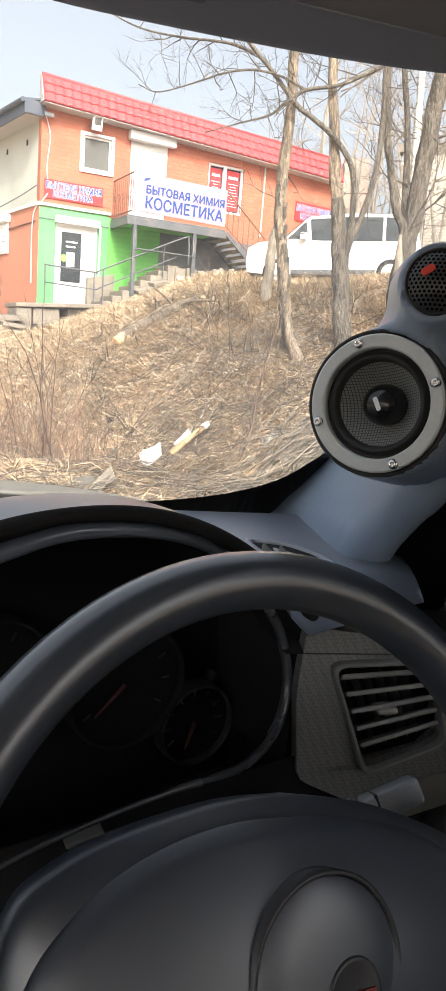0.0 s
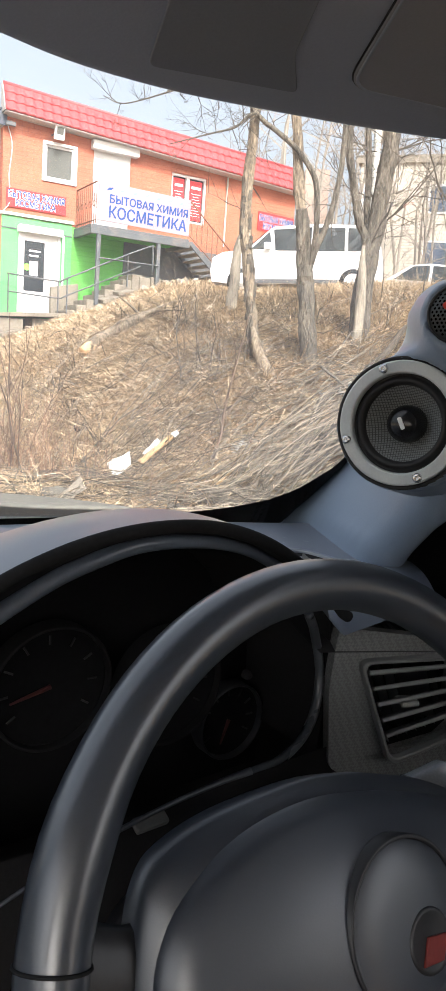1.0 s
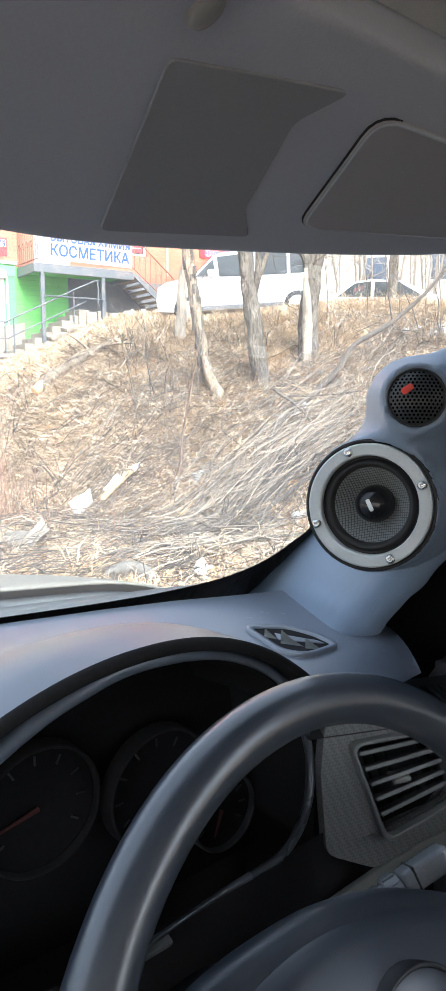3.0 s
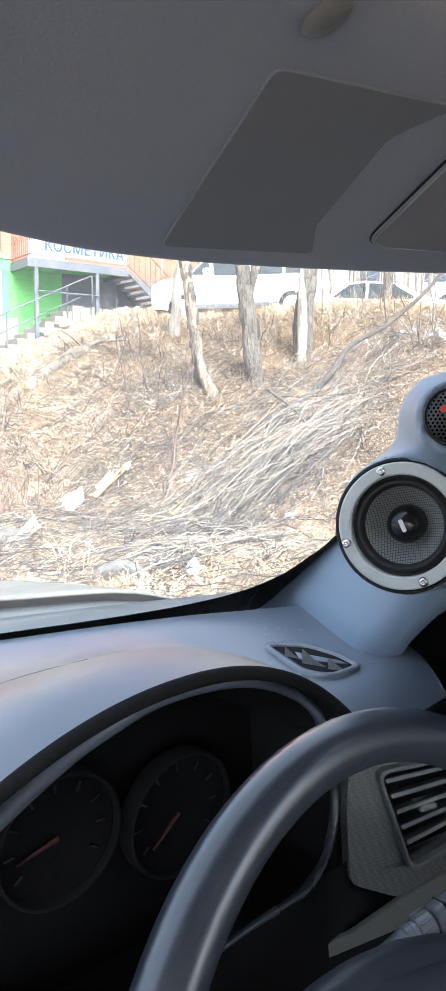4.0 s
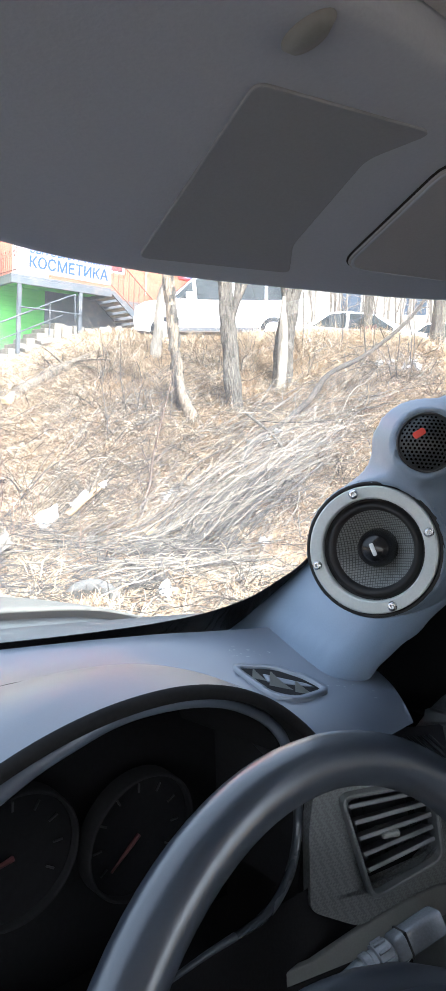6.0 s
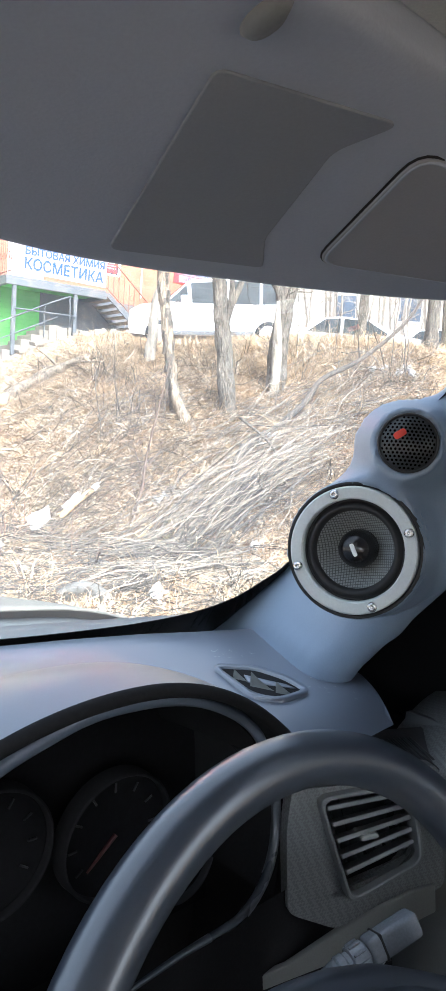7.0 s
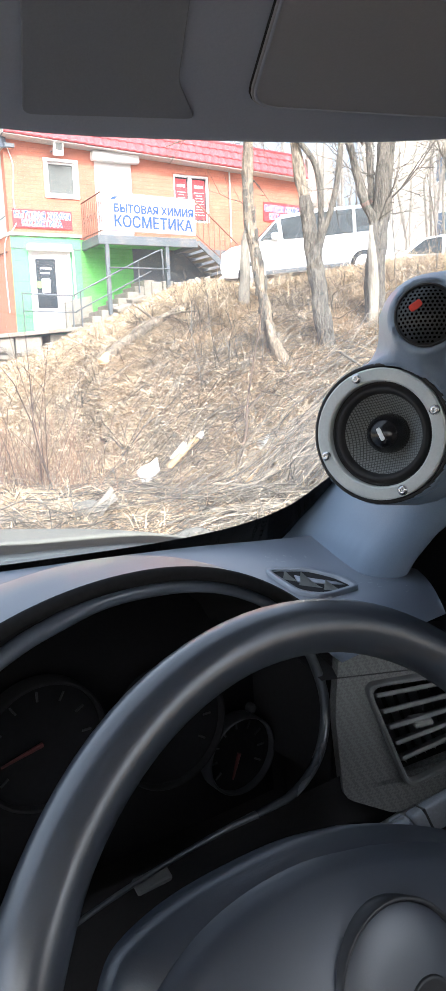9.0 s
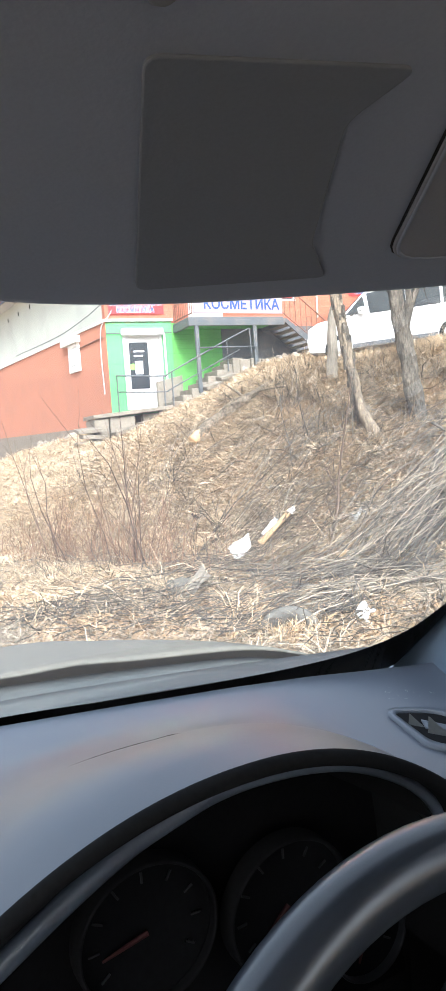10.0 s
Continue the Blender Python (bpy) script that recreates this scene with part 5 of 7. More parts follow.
part("back_block", fbox(0.3, 8.95, 1.0, 6.8, -9.0, -0.35), M["plaster"], shop)
eave = part("flank_roof", sheet(lambda u, v: L(-0.12 + 26 * u, 6.93 + 0.26 * v, 0.52 - 1.6 * v), 12, 3, thick=0.05), M["roof_grey"], shop, "blue-grey sheet metal eave")
part("flank_soffit", lbox(0, 26, 6.60, 6.64, -0.04, 0.44), M["soffit"], shop)
part("flank_fascia", lbox(-0.12, 26, 6.58, 6.90, 0.44, 0.49, 0.01), M["roof_grey"], shop, "blue-grey fascia board")
part("fascia_end", lbox(-0.12, -0.08, 6.60, 6.92, -0.05, 0.44, 0.01), M["roof_grey"], shop)
part("flank_gutter", tube([L(-0.14, 6.88, 0.55), L(26, 6.88, 0.55)], 0.06, 10), M["roof_grey"], shop)
bm = bmesh.new()
for k in range(9):
    part("vent_hole", lbox(1.0 + 1.5 * k, 1.10 + 1.5 * k, 6.12, 6.26, -0.04, -0.03), M["matt_black"], shop)
sw = part("flank_window", lbox(2.15, 3.1, 3.45, 4.35, 0.0, 0.06, 0.01), M["white_paint"], shop, "white shuttered window")
part("flank_window_hood", lbox(2.05, 3.5, 4.28, 4.48, 0.0, 0.16, 0.02), M["white_paint"], sw)
for k in range(6):
    part("shutter_slat", lbox(2.22, 3.03, 3.52 + 0.13 * k, 3.61 + 0.13 * k, 0.06, 0.075, 0.004), M["white_paint"], sw)
bm.free()

# roof edge: rows of pressed metal tiles on a steep mansard
TILE_W, ROWS = 0.23, 3
roof_part = part("mansard", sheet(lambda u, v: F(-0.05 + 9.05 * u, 6.89 + roof_drop(9.05 * u) + 0.66 * v, 0.42 - 0.30 * v), 20, 3, thick=0.03), M["roof"], shop, "red metal mansard")
ncol = int(9.05 / TILE_W)


def tile_mesh():
    """One pressed tile, its own frame: x along the eave, y up the slope, z out."""
    bm = bmesh.new()
    g = []
    for i in range(9):
        x = TILE_W * i / 8
        row = []
        for y, lift in ((0.0, 0.0), (0.0, 0.044), (0.06, 0.034), (0.25, 0.006)):
            row.append(bm.verts.new((x, y - 0.014 * math.sin(2 * math.pi * i / 8), lift + 0.016 * math.cos(2 * math.pi * i / 8) * (1 if lift else 0.2))))
        g.append(row)
    for i in range(8):
        for j in range(3):
            bm.faces.new((g[i][j], g[i + 1][j], g[i + 1][j + 1], g[i][j + 1]))
    me = bpy.data.meshes.new("tile")
    bm.to_mesh(me)
    bm.free()
    me.materials.append(M["roof"])
    me.shade_smooth()
    return me


tile_me = tile_mesh()
slope_up = (F(0, 0.66, -0.30) - F(0, 0, 0)).normalized()
tile_dir = (U + Vector((0, 0, -0.047))).normalized()
for r in range(ROWS):
    for c in range(ncol):
        u = -0.05 + c * TILE_W
        t = (r * 0.245) / 0.725
        o = F(u, 6.89 + roof_drop(u) + 0.66 * t, 0.42 - 0.30 * t + 0.012)
        ob = new("tile", tile_me)
        ob.matrix_basis = frame_of(o, tile_dir, slope_up)
        ob.parent = roof_part
part("ridge_cap", tube([F(-0.06, 7.57, 0.12), F(9.0, 7.57 + roof_drop(9.0), 0.12)], 0.05, 8), M["roof"], shop, "", True)
part("eave_board", sheet(lambda u, v: F(-0.05 + 9.05 * u, 6.88 + roof_drop(9.05 * u), 0.42 - 0.42 * v), 16, 1, thick=0.02), M["soffit"], shop)
part("roof_end", slab([(0, 0), (0.42, 0), (0.12, 0.68), (0, 0.68)], 0.02, frame_of(F(-0.06, 6.89), N, (0, 0, 1))), M["soffit"], shop)
part("flat_roof", fbox(0.0, 8.95, 6.89, 7.1, -9.0, 0.1), M["roof_grey"], shop)

# openings on the front
win = part("window", fbox(W1[0] - 0.08, W1[1] + 0.08, W1[2] - 0.08, W1[2], -0.02, 0.05, 0.01), M["white_paint"], shop, "white framed window")
for a in ((W1[0] - 0.08, W1[0], W1[2], W1[3]), (W1[1], W1[1] + 0.08, W1[2], W1[3]), (W1[0] - 0.08, W1[1] + 0.08, W1[3], W1[3] + 0.08)):
    part("frame_bar", fbox(*a, -0.02, 0.05, 0.01), M["white_paint"], win)
part("pane", fbox(W1[0], W1[1], W1[2], W1[3], -0.08, -0.06), M["pane"], win, "dull grey pane")
part("inner_frame", ring_plate([(W1[0], W1[2]), (W1[1], W1[2]), (W1[1], W1[3]), (W1[0], W1[3])], [(W1[0] + 0.05, W1[2] + 0.05), (W1[1] - 0.05, W1[2] + 0.05), (W1[1] - 0.05, W1[3] - 0.05), (W1[0] + 0.05, W1[3] - 0.05)], 0.04, front_m @ Matrix.Translation((0, 0, -0.06))), M["white_paint"], win)
d2 = part("upper_door", fbox(DOOR2[0], DOOR2[1], DOOR2[2], DOOR2[3], -0.08, -0.03), M["white_paint"], shop, "white roller shutter door")
for k in range(17):
    part("shutter_slat", fbox(DOOR2[0] + 0.03, DOOR2[1] - 0.03, 4.52 + 0.122 * k, 4.62 + 0.122 * k, -0.03, -0.015, 0.005), M["white_paint"], d2)
part("shutter_box", fbox(2.28, 3.60, 6.50, 6.73, 0.0, 0.24, 0.03), M["white_paint"], shop, "white shutter box")
wb = part("shop_window", fbox(WB[0], WB[1], WB[2], WB[3], -0.14, -0.12), M["pane_dark"], shop, "wide window with red posters")
for a in ((WB[0], WB[0] + 0.06, WB[2], WB[3]), (WB[1] - 0.06, WB[1], WB[2], WB[3]), (WB[0], WB[1], WB[3] - 0.06, WB[3]), (WB[0], WB[1], WB[2], WB[2] + 0.06), (5.18, 5.25, WB[2], WB[3]), (5.25, 5.29, WB[2], WB[3])):
    part("mullion", fbox(*a, -0.12, -0.04, 0.006), M["white_paint"], wb)
for a in ((4.79, 5.15, 5.20, 6.28), (5.33, 5.73, 5.20, 6.28)):
    post = part("poster", fbox(*a, -0.115, -0.108), M["sign_red"], wb, "red poster with pale bars")
    part("poster_bar", fbox(a[0] + 0.06, a[1] - 0.05, 6.06, 6.13, -0.108, -0.106), M["sign_white"], post)
    for k in range(9):
        w = 0.07 + 0.03 * ((k * 7) % 4)
        part("poster_bar", fbox(a[0] + w * 0.7, a[1] - w * 0.6, 5.92 - 0.075 * k, 5.935 - 0.075 * k, -0.108, -0.106), M["sign_white"], post)
d1 = part("shop_door", fbox(DOOR1[0], DOOR1[1], DOOR1[2], DOOR1[3], -0.06, 0.0), M["white_paint"], shop, "white door with a dark glazed leaf")
part("door_glass", fbox(0.60, 1.13, 2.70, 3.96, 0.0, 0.012), M["pane_dark"], d1, "dark pane with notices")
part("notice", fbox(0.74, 0.96, 3.10, 3.46, 0.012, 0.016), M["sign_white"], d1)
part("door_sticker", lathe([(0, 0.004), (0.09, 0.004), (0.09, 0)], front_m @ Matrix.Translation((0.67, 3.30, 0.012)), 20), M["poster_green"], d1, "round green sticker")
for k in range(2):
    part("notice_bar", fbox(0.72, 1.02 - 0.05 * k, 3.70 - 0.12 * k, 3.74 - 0.12 * k, 0.012, 0.015), M["sign_white"], d1)
part("door_handle", tube(smooth_path([F(1.18, 2.75, 0.0), F(1.18, 2.80, 0.07), F(1.18, 3.0, 0.07), F(1.18, 3.05, 0.0)], 4), 0.015, 8), M["white_paint"], d1, "white pull handle", True)
part("door_frame", ring_plate([(0.44, 2.14), (1.54, 2.14), (1.54, 4.16), (0.44, 4.16)], [(0.52, 2.16), (1.46, 2.16), (1.46, 4.10), (0.52, 4.10)], 0.05, front_m), M["white_paint"], shop)
part("door_shutter_box", fbox(0.40, 1.56, 4.14, 4.32, 0.0, 0.22, 0.02), M["white_paint"], shop, "white shutter box over the door")
part("downpipe", tube([F(1.62, 2.2, 0.05), F(1.62, 4.2, 0.05)], 0.03, 8), M["white_paint"], shop)
part("downpipe", tube([F(6.48, 4.6, 0.05), F(6.48, 6.6, 0.05)], 0.025, 8), M["plaster"], shop)
fl = part("floodlight", box(-0.13, 0.13, -0.17, 0.17, -0.06, 0.04, frame_of(F(1.34, 6.66, 0.30), U, (0.1, -0.2, 1)), 0.015), M["white_paint"], shop, "white floodlight on a bracket")
part("lamp_face", box(-0.085, 0.085, -0.04, 0.13, 0.04, 0.05, frame_of(F(1.34, 6.66, 0.30), U, (0.1, -0.2, 1))), M["pane"], fl, "dark lamp glass")
part("lamp_bracket", tube(smooth_path([F(1.22, 6.66, 0.0), F(1.20, 6.60, 0.15), F(1.26, 6.72, 0.28)], 5), 0.014, 6), M["steel"], fl)
cam_box = part("wall_camera", box(-0.12, 0.12, -0.05, 0.05, -0.04, 0.04, frame_of(F(0.12, 6.64, 0.22), U, (0, 0, 1)), 0.01), M["steel"], shop, "small grey wall camera")
part("cable", tube(smooth_path([F(0.08, 6.7, 0.03), F(0.22, 6.2, 0.02), F(0.16, 5.5, 0.02), F(0.2, 4.9, 0.02), F(0.05, 4.62, 0.06), L(0.2, 4.4, 0.05), L(0.35, 3.8, 0.05), L(0.3, 2.6, 0.05)], 6), 0.012, 6), M["white_paint"], shop)
part("cable", tube(smooth_path([L(0.1, 5.0, 0.05), L(1.5, 4.85, 0.05), L(4.0, 4.7, 0.06), L(9.0, 4.72, 0.06)], 6), 0.014, 6), M["steel"], shop)


def sign(name, u0, u1, z0, z1, off, back, lines, label, tilt=0.0, thick=0.03, bracket=True):
    s = thing(name, F(u0, z0, off), label, "sign")
    m = frame_of(F(u0, z0, off), (U + Vector((0, 0, tilt))), (0, 0, 1))
    part("board", box(0, u1 - u0, 0, z1 - z0, -thick, 0, m, 0.004), back, s)
    for words, x0, x1, y0, y1, colour, outline in lines:
        if outline:
            part("lettering_edge", fit_text(words, x1 - x0, y1 - y0, m @ Matrix.Translation((x0, y0, 0.003)), 0.005, 0.012, True), M["sign_white"], s)
        part("lettering", fit_text(words, x1 - x0, y1 - y0, m @ Matrix.Translation((x0, y0, 0.008)), 0.005, 0.005 if outline else 0.007), colour, s)
    return s


sign("shop_sign", 0.10, 1.66, 4.72, 5.18, 0.04, M["sign_red"], [("БЫТОВАЯ ХИМИЯ", 0.05, 1.51, 0.24, 0.41, M["blue"], True), ("КОСМЕТИКА", 0.24, 1.28, 0.05, 0.21, M["blue"], True)], "red sign board with blue white-edged lettering on brick", 0.0)
sign("shop_sign", 7.62, 8.92, 5.25, 5.80, 0.04, M["sign_red"], [("БЫТОВАЯ ХИМИЯ", 0.04, 1.26, 0.29, 0.47, M["blue"], True), ("КОСМЕТИКА", 0.20, 1.10, 0.06, 0.24, M["blue"], True)], "red sign board with blue lettering near the roof's end", -0.03)
ban = sign("banner_sign", 2.06, 4.66, 4.54, 5.47, 1.33, M["banner"], [("БЫТОВАЯ ХИМИЯ", 0.30, 2.52, 0.46, 0.66, M["blue"], False), ("КОСМЕТИКА", 0.30, 2.50, 0.10, 0.39, M["blue"], False)], "pale pink vinyl banner with blue lettering on the railing", -0.015)
m = frame_of(F(2.06, 4.54, 1.33), U + Vector((0, 0, -0.015)), (0, 0, 1))
for k in range(7):
    part("banner_mark", slab([(0, 0), (0.13, 0.03), (0.2, 0.10), (0.06, 0.075)], 0.004, m @ Matrix.Translation((0.20 + 0.34 * k, 0.74 + 0.01 * (k % 2), 0.002))), M["blue"] if k == 0 else M["car_glass_pale"], ban)

# deck, posts, stairs and rails before the upper door
deck = thing("deck", F(2.0, 2.6, 0.6), "grey steel deck on posts with stairs and iron railings", "deck")
part("deck_slab", fbox(1.90, 4.70, 4.36, 4.43, 0.0, 1.30, 0.01), M["steel"], deck)
part("deck_beam", fbox(1.90, 4.72, 4.20, 4.36, 1.22, 1.32, 0.008), M["steel"], deck)
part("deck_beam", fbox(1.90, 2.0, 4.20, 4.36, 0.0, 1.22, 0.008), M["steel"], deck)
part("deck_beam", fbox(4.62, 4.72, 4.20, 4.36, 0.0, 1.22, 0.008), M["steel"], deck)
part("deck_soffit", fbox(2.0, 4.62, 4.30, 4.33, 0.02, 1.2), M["green"], deck)
for u, z0 in ((2.14, 2.45), (3.82, 3.0)):
    part("post", fbox(u - 0.05, u + 0.05, z0, 4.22, 1.2, 1.3, 0.008), M["steel"], deck)
for k in range(8):
    u = 4.78 + 0.17 * k
    part("tread", fbox(u, u + 0.26, 4.22 - 0.135 * k, 4.26 - 0.135 * k, 0.15, 1.25, 0.006), M["concrete"], deck, "pale stair tread")
for off in (0.12, 1.28):
    part("stringer", slab([(4.62, 4.38), (4.80, 4.38), (6.20, 3.26), (6.04, 3.20)], 0.05, front_m @ Matrix.Translation((0, 0, off - 0.025))), M["steel"], deck)
part("stair_rail", tube([F(4.68, 5.42, 1.28), F(6.15, 4.20, 1.28), F(6.15, 3.3, 1.28)], 0.022, 8), M["rail"], deck)
part("stair_rail", tube([F(4.68, 4.55, 1.28), F(6.12, 3.42, 1.28)], 0.015, 8), M["rail"], deck)
for k in range(9):
    u = 4.76 + 0.165 * k
    part("baluster", tube([F(u, 4.50 - 0.135 * k * 0.98, 1.28), F(u, 5.36 - 0.135 * k * 1.0, 1.28)], 0.011, 6), M["rail"], deck)
for k in (1, 4, 7):
    u = 4.84 + 0.165 * k
    part("rail_ring", tube([F(u + 0.07 * math.cos(a), 4.9 - 0.135 * k + 0.07 * math.sin(a), 1.28) for a in (2 * math.pi * j / 12 for j in range(12))], 0.009, 6, True), M["rail"], deck)
part("side_rail", tube([F(1.95, 5.40, 0.02), F(2.03, 5.46, 1.28)], 0.02, 8), M["rail"], deck)
part("side_rail", tube([F(1.95, 4.52, 0.02), F(2.03, 4.54, 1.28)], 0.015, 8), M["rail"], deck)
for k in range(11):
    t = k / 10
    part("baluster", tube([F(1.95 + 0.08 * t, 4.45, 0.02 + 1.26 * t), F(1.95 + 0.08 * t, 5.40 + 0.06 * t, 0.02 + 1.26 * t)], 0.011, 6), M["rail"], deck)
for k in range(5):
    t = (k + 0.5) / 5
    part("rail_ring", tube([F(1.95 + 0.08 * t, 4.95 + 0.08 * math.sin(a), 0.02 + 1.26 * t + 0.08 * math.cos(a)) for a in (2 * math.pi * j / 12 for j in range(12))], 0.009, 6, True), M["rail"], deck)

rail = thing("handrail", F(0.2, 2.2, 1.2), "grey steel pipe handrail beside the shop door", "handrail")
part("top_rail", tube(smooth_path([F(-0.12, 2.98, 1.15), F(1.15, 2.93, 1.2), F(1.35, 3.02, 1.25), F(3.40, 4.02, 1.35), F(3.62, 4.0, 1.35), F(3.64, 3.4, 1.35)], 4), 0.022, 8), M["steel"], rail, "", True)
part("mid_rail", tube(smooth_path([F(-0.1, 2.56, 1.15), F(1.15, 2.52, 1.2), F(1.4, 2.62, 1.25), F(3.3, 3.55, 1.35)], 4), 0.018, 8), M["steel"], rail, "", True)
part("cross_rail", tube([F(2.14, 3.62, 1.35), F(3.82, 3.62, 1.35)], 0.02, 8), M["steel"], rail)
for u, z0, z1 in ((-0.1, 1.9, 2.98), (1.15, 2.0, 2.93), (1.38, 2.15, 3.04), (3.0, 3.0, 3.84)):
    part("rail_post", tube([F(u, z0, 1.2), F(u, z1, 1.2)], 0.02, 8), M["steel"], rail)

# landing, steps and rubble at the foot of the wall
landing_m = frame_of(F(-0.8, 1.90, 0.0), U + Vector((0, 0, 0.075)), (0, 0, 1))
single("door_landing", box(0, 2.15, 0, 0.10, -0.05, 1.28, landing_m, 0.015), M["concrete"], "chipped concrete landing slab before the shop door", "landing")
single("landing_block", fbox(-0.36, 0.30, 1.3, 1.93, 0.1, 1.18, 0.03), M["concrete"], "worn concrete block under the door landing", "block")
single("landing_block", fbox(-0.78, -0.40, 1.0, 1.90, 0.2, 1.22, 0.03), M["concrete"], "worn concrete block under the door landing", "block")
single("landing_block", fbox(0.55, 1.3, 1.5, 1.98, 0.1, 1.05, 0.03), M["concrete"], "worn concrete block under the door landing", "block")
steps = thing("side_steps", F(1.9, 2.0, 0.8), "crumbling concrete steps climbing along the wall", "steps")
for k in range(8):
    u = 1.40 + 0.25 * k
    part("step", fbox(u, u + 0.30, 1.9 + 0.12 * k, 2.26 + 0.155 * k, 0.2, 1.12 + 0.05 * (k % 3), 0.02), M["concrete"], steps)
part("side_wall", slab([(1.28, 1.9), (2.02, 2.2), (2.02, 3.02), (1.28, 2.86)], 0.14, front_m @ Matrix.Translation((0, 0, 0.06)), 0.01), M["concrete"], steps)
for k in range(4):
    u = 3.35 + 0.33 * k
    part("kerb_block", fbox(u, u + 0.31, 2.9, 3.30 + 0.03 * (k % 2), 0.9, 1.2, 0.025), M["concrete"], steps)
# loose slabs and rubble below the landing
rb = random.Random(3)
for k, (u, z, w, off, tilt) in enumerate(((-0.95, 1.62, 0.62, 1.25, 0.05), (-0.90, 1.45, 0.55, 1.4, -0.08), (-0.98, 1.28, 0.7, 1.5, 0.04), (0.05, 1.58, 0.85, 1.45, 0.22), (0.75, 1.76, 0.8, 1.42, 0.16), (1.45, 1.98, 0.7, 1.40, 0.30), (0.45, 1.52, 0.7, 1.65, 0.25), (1.9, 2.26, 0.5, 1.35, 0.35), (2.45, 2.62, 0.5, 1.3, 0.3), (2.85, 2.84, 0.45, 1.3, 0.25))):
    m = frame_of(F(u, z, off), U + Vector((0, 0, tilt)), Vector((0.1, 0.15 * rb.uniform(-1, 1), 1)))
    single("broken_slab", box(-w / 2, w / 2, -0.045, 0.05, -0.28, 0.25, m, 0.014), M["concrete"], "broken concrete slab tipped below the landing", "slab", "broken slabs")


# ---- parked vehicles ----
def car_outline(pts, width, m, tuck=0.10, top_from=0.9):
    """A car body lofted across its width from a side outline."""
    bm = bmesh.new()
    rows = []
    for s in (-1, -0.96, -0.85, 0.85, 0.96, 1):
        row = []
        for x, z in pts:
            lean = tuck * max(0.0, z - top_from) / 0.6
            k = 0.965 if abs(s) == 1 else 1.0
            cx = 0.0
            row.append(bm.verts.new(m @ Vector((x * (1 if abs(s) < 0.99 else 0.985), s * (width / 2 - lean), z * (1 if abs(s) < 0.9 else (0.995 if abs(s) < 0.99 else 0.975)) + (0.0 if abs(s) < 0.99 else 0.01)))))
        rows.append(row)
    n = len(pts)
    for a, b in zip(rows, rows[1:]):
        for k in range(n):
            bm.faces.new((a[k], a[(k + 1) % n], b[(k + 1) % n], b[k]))
    bm.faces.new(rows[0])
    bm.faces.new(rows[-1][::-1])
    return bm


def wheel_parts(parent, m, x, side, r=0.31, w=0.2):
    fr = m @ Matrix.Translation((x, side, r)) @ Matrix.Rotation(radians(90), 4, "X")
    ty = part("wheel", lathe([(r * 0.62, -w / 2), (r * 0.95, -w / 2), (r, -w / 2 + 0.03), (r, w / 2 - 0.03), (r * 0.95, w / 2), (r * 0.62, w / 2)], fr, 28), M["rubber"], parent, "", True)
    part("rim", lathe([(0, w / 2 - 0.03), (r * 0.2, w / 2 - 0.02), (r * 0.3, w / 2 - 0.05), (r * 0.55, w / 2 - 0.04), (r * 0.64, w / 2), (r * 0.64, -w / 2), (0, -w / 2 + 0.03)], fr, 24), M["silver"], ty, "", True)


def vehicle(name, m, pts, width, windows, label, wheels, lamps=()):
    v = thing(name, m.translation, label, "car")
    part("body", car_outline(pts, width, m), M["car_white"], v)
    for w in windows:
        for s in (-1, 1):
            zc = sum(p[1] for p in w) / len(w)
            def place(x, z, s=s):
                lean = 0.10 * max(0.0, z - 0.9) / 0.6
                return m @ Vector((x, s * (width / 2 - lean + 0.006), z))
            bm = bmesh.new()
            f = bm.faces.new([bm.verts.new(place(x, z)) for x, z in w])
            bmesh.ops.solidify(bm, geom=[f], thickness=0.01)
            part("side_window", bm, M["car_glass"], v)
    for x in wheels:
        for s in (-1, 1):
            wheel_parts(v, m, x, s * (width / 2 - 0.10))
    return v


# boxy van: x along its length, nose at negative x
VAN = frame_of(on_hill(2.12, 17.7, -0.10), (0.985, -0.17, 0.05), (0.17, 0.985, 0.0)) @ Matrix.Diagonal((1, 1, 0.93, 1))
van_pts = [(-1.86, 0.30), (-1.90, 0.55), (-1.84, 0.86), (-1.62, 0.98), (-1.08, 1.06), (-0.62, 1.50), (-0.50, 1.58), (0.4, 1.64), (1.55, 1.60), (1.72, 1.50), (1.80, 1.0), (1.86, 0.6), (1.84, 0.32), (1.55, 0.26), (-1.5, 0.26)]
van = vehicle("van", VAN, van_pts, 1.69, [[(-1.00, 1.05), (-0.60, 1.46), (-0.54, 1.05)], [(-0.47, 1.02), (-0.52, 1.50), (0.30, 1.55), (0.30, 1.00)], [(0.36, 1.00), (0.36, 1.55), (1.02, 1.54), (1.02, 1.00)], [(1.08, 1.00), (1.08, 1.54), (1.50, 1.50), (1.66, 1.12), (1.60, 1.00)]], "white boxy minivan parked on top of the bank", (-1.22, 1.22))
bm = bmesh.new()
f = bm.faces.new([bm.verts.new(VAN @ Vector(p)) for p in ((-1.10, -0.70, 1.09), (-1.10, 0.70, 1.09), (-0.66, 0.62, 1.50), (-0.66, -0.62, 1.50))])
bmesh.ops.solidify(bm, geom=[f], thickness=0.01)
part("windscreen", bm, M["car_glass"], van)
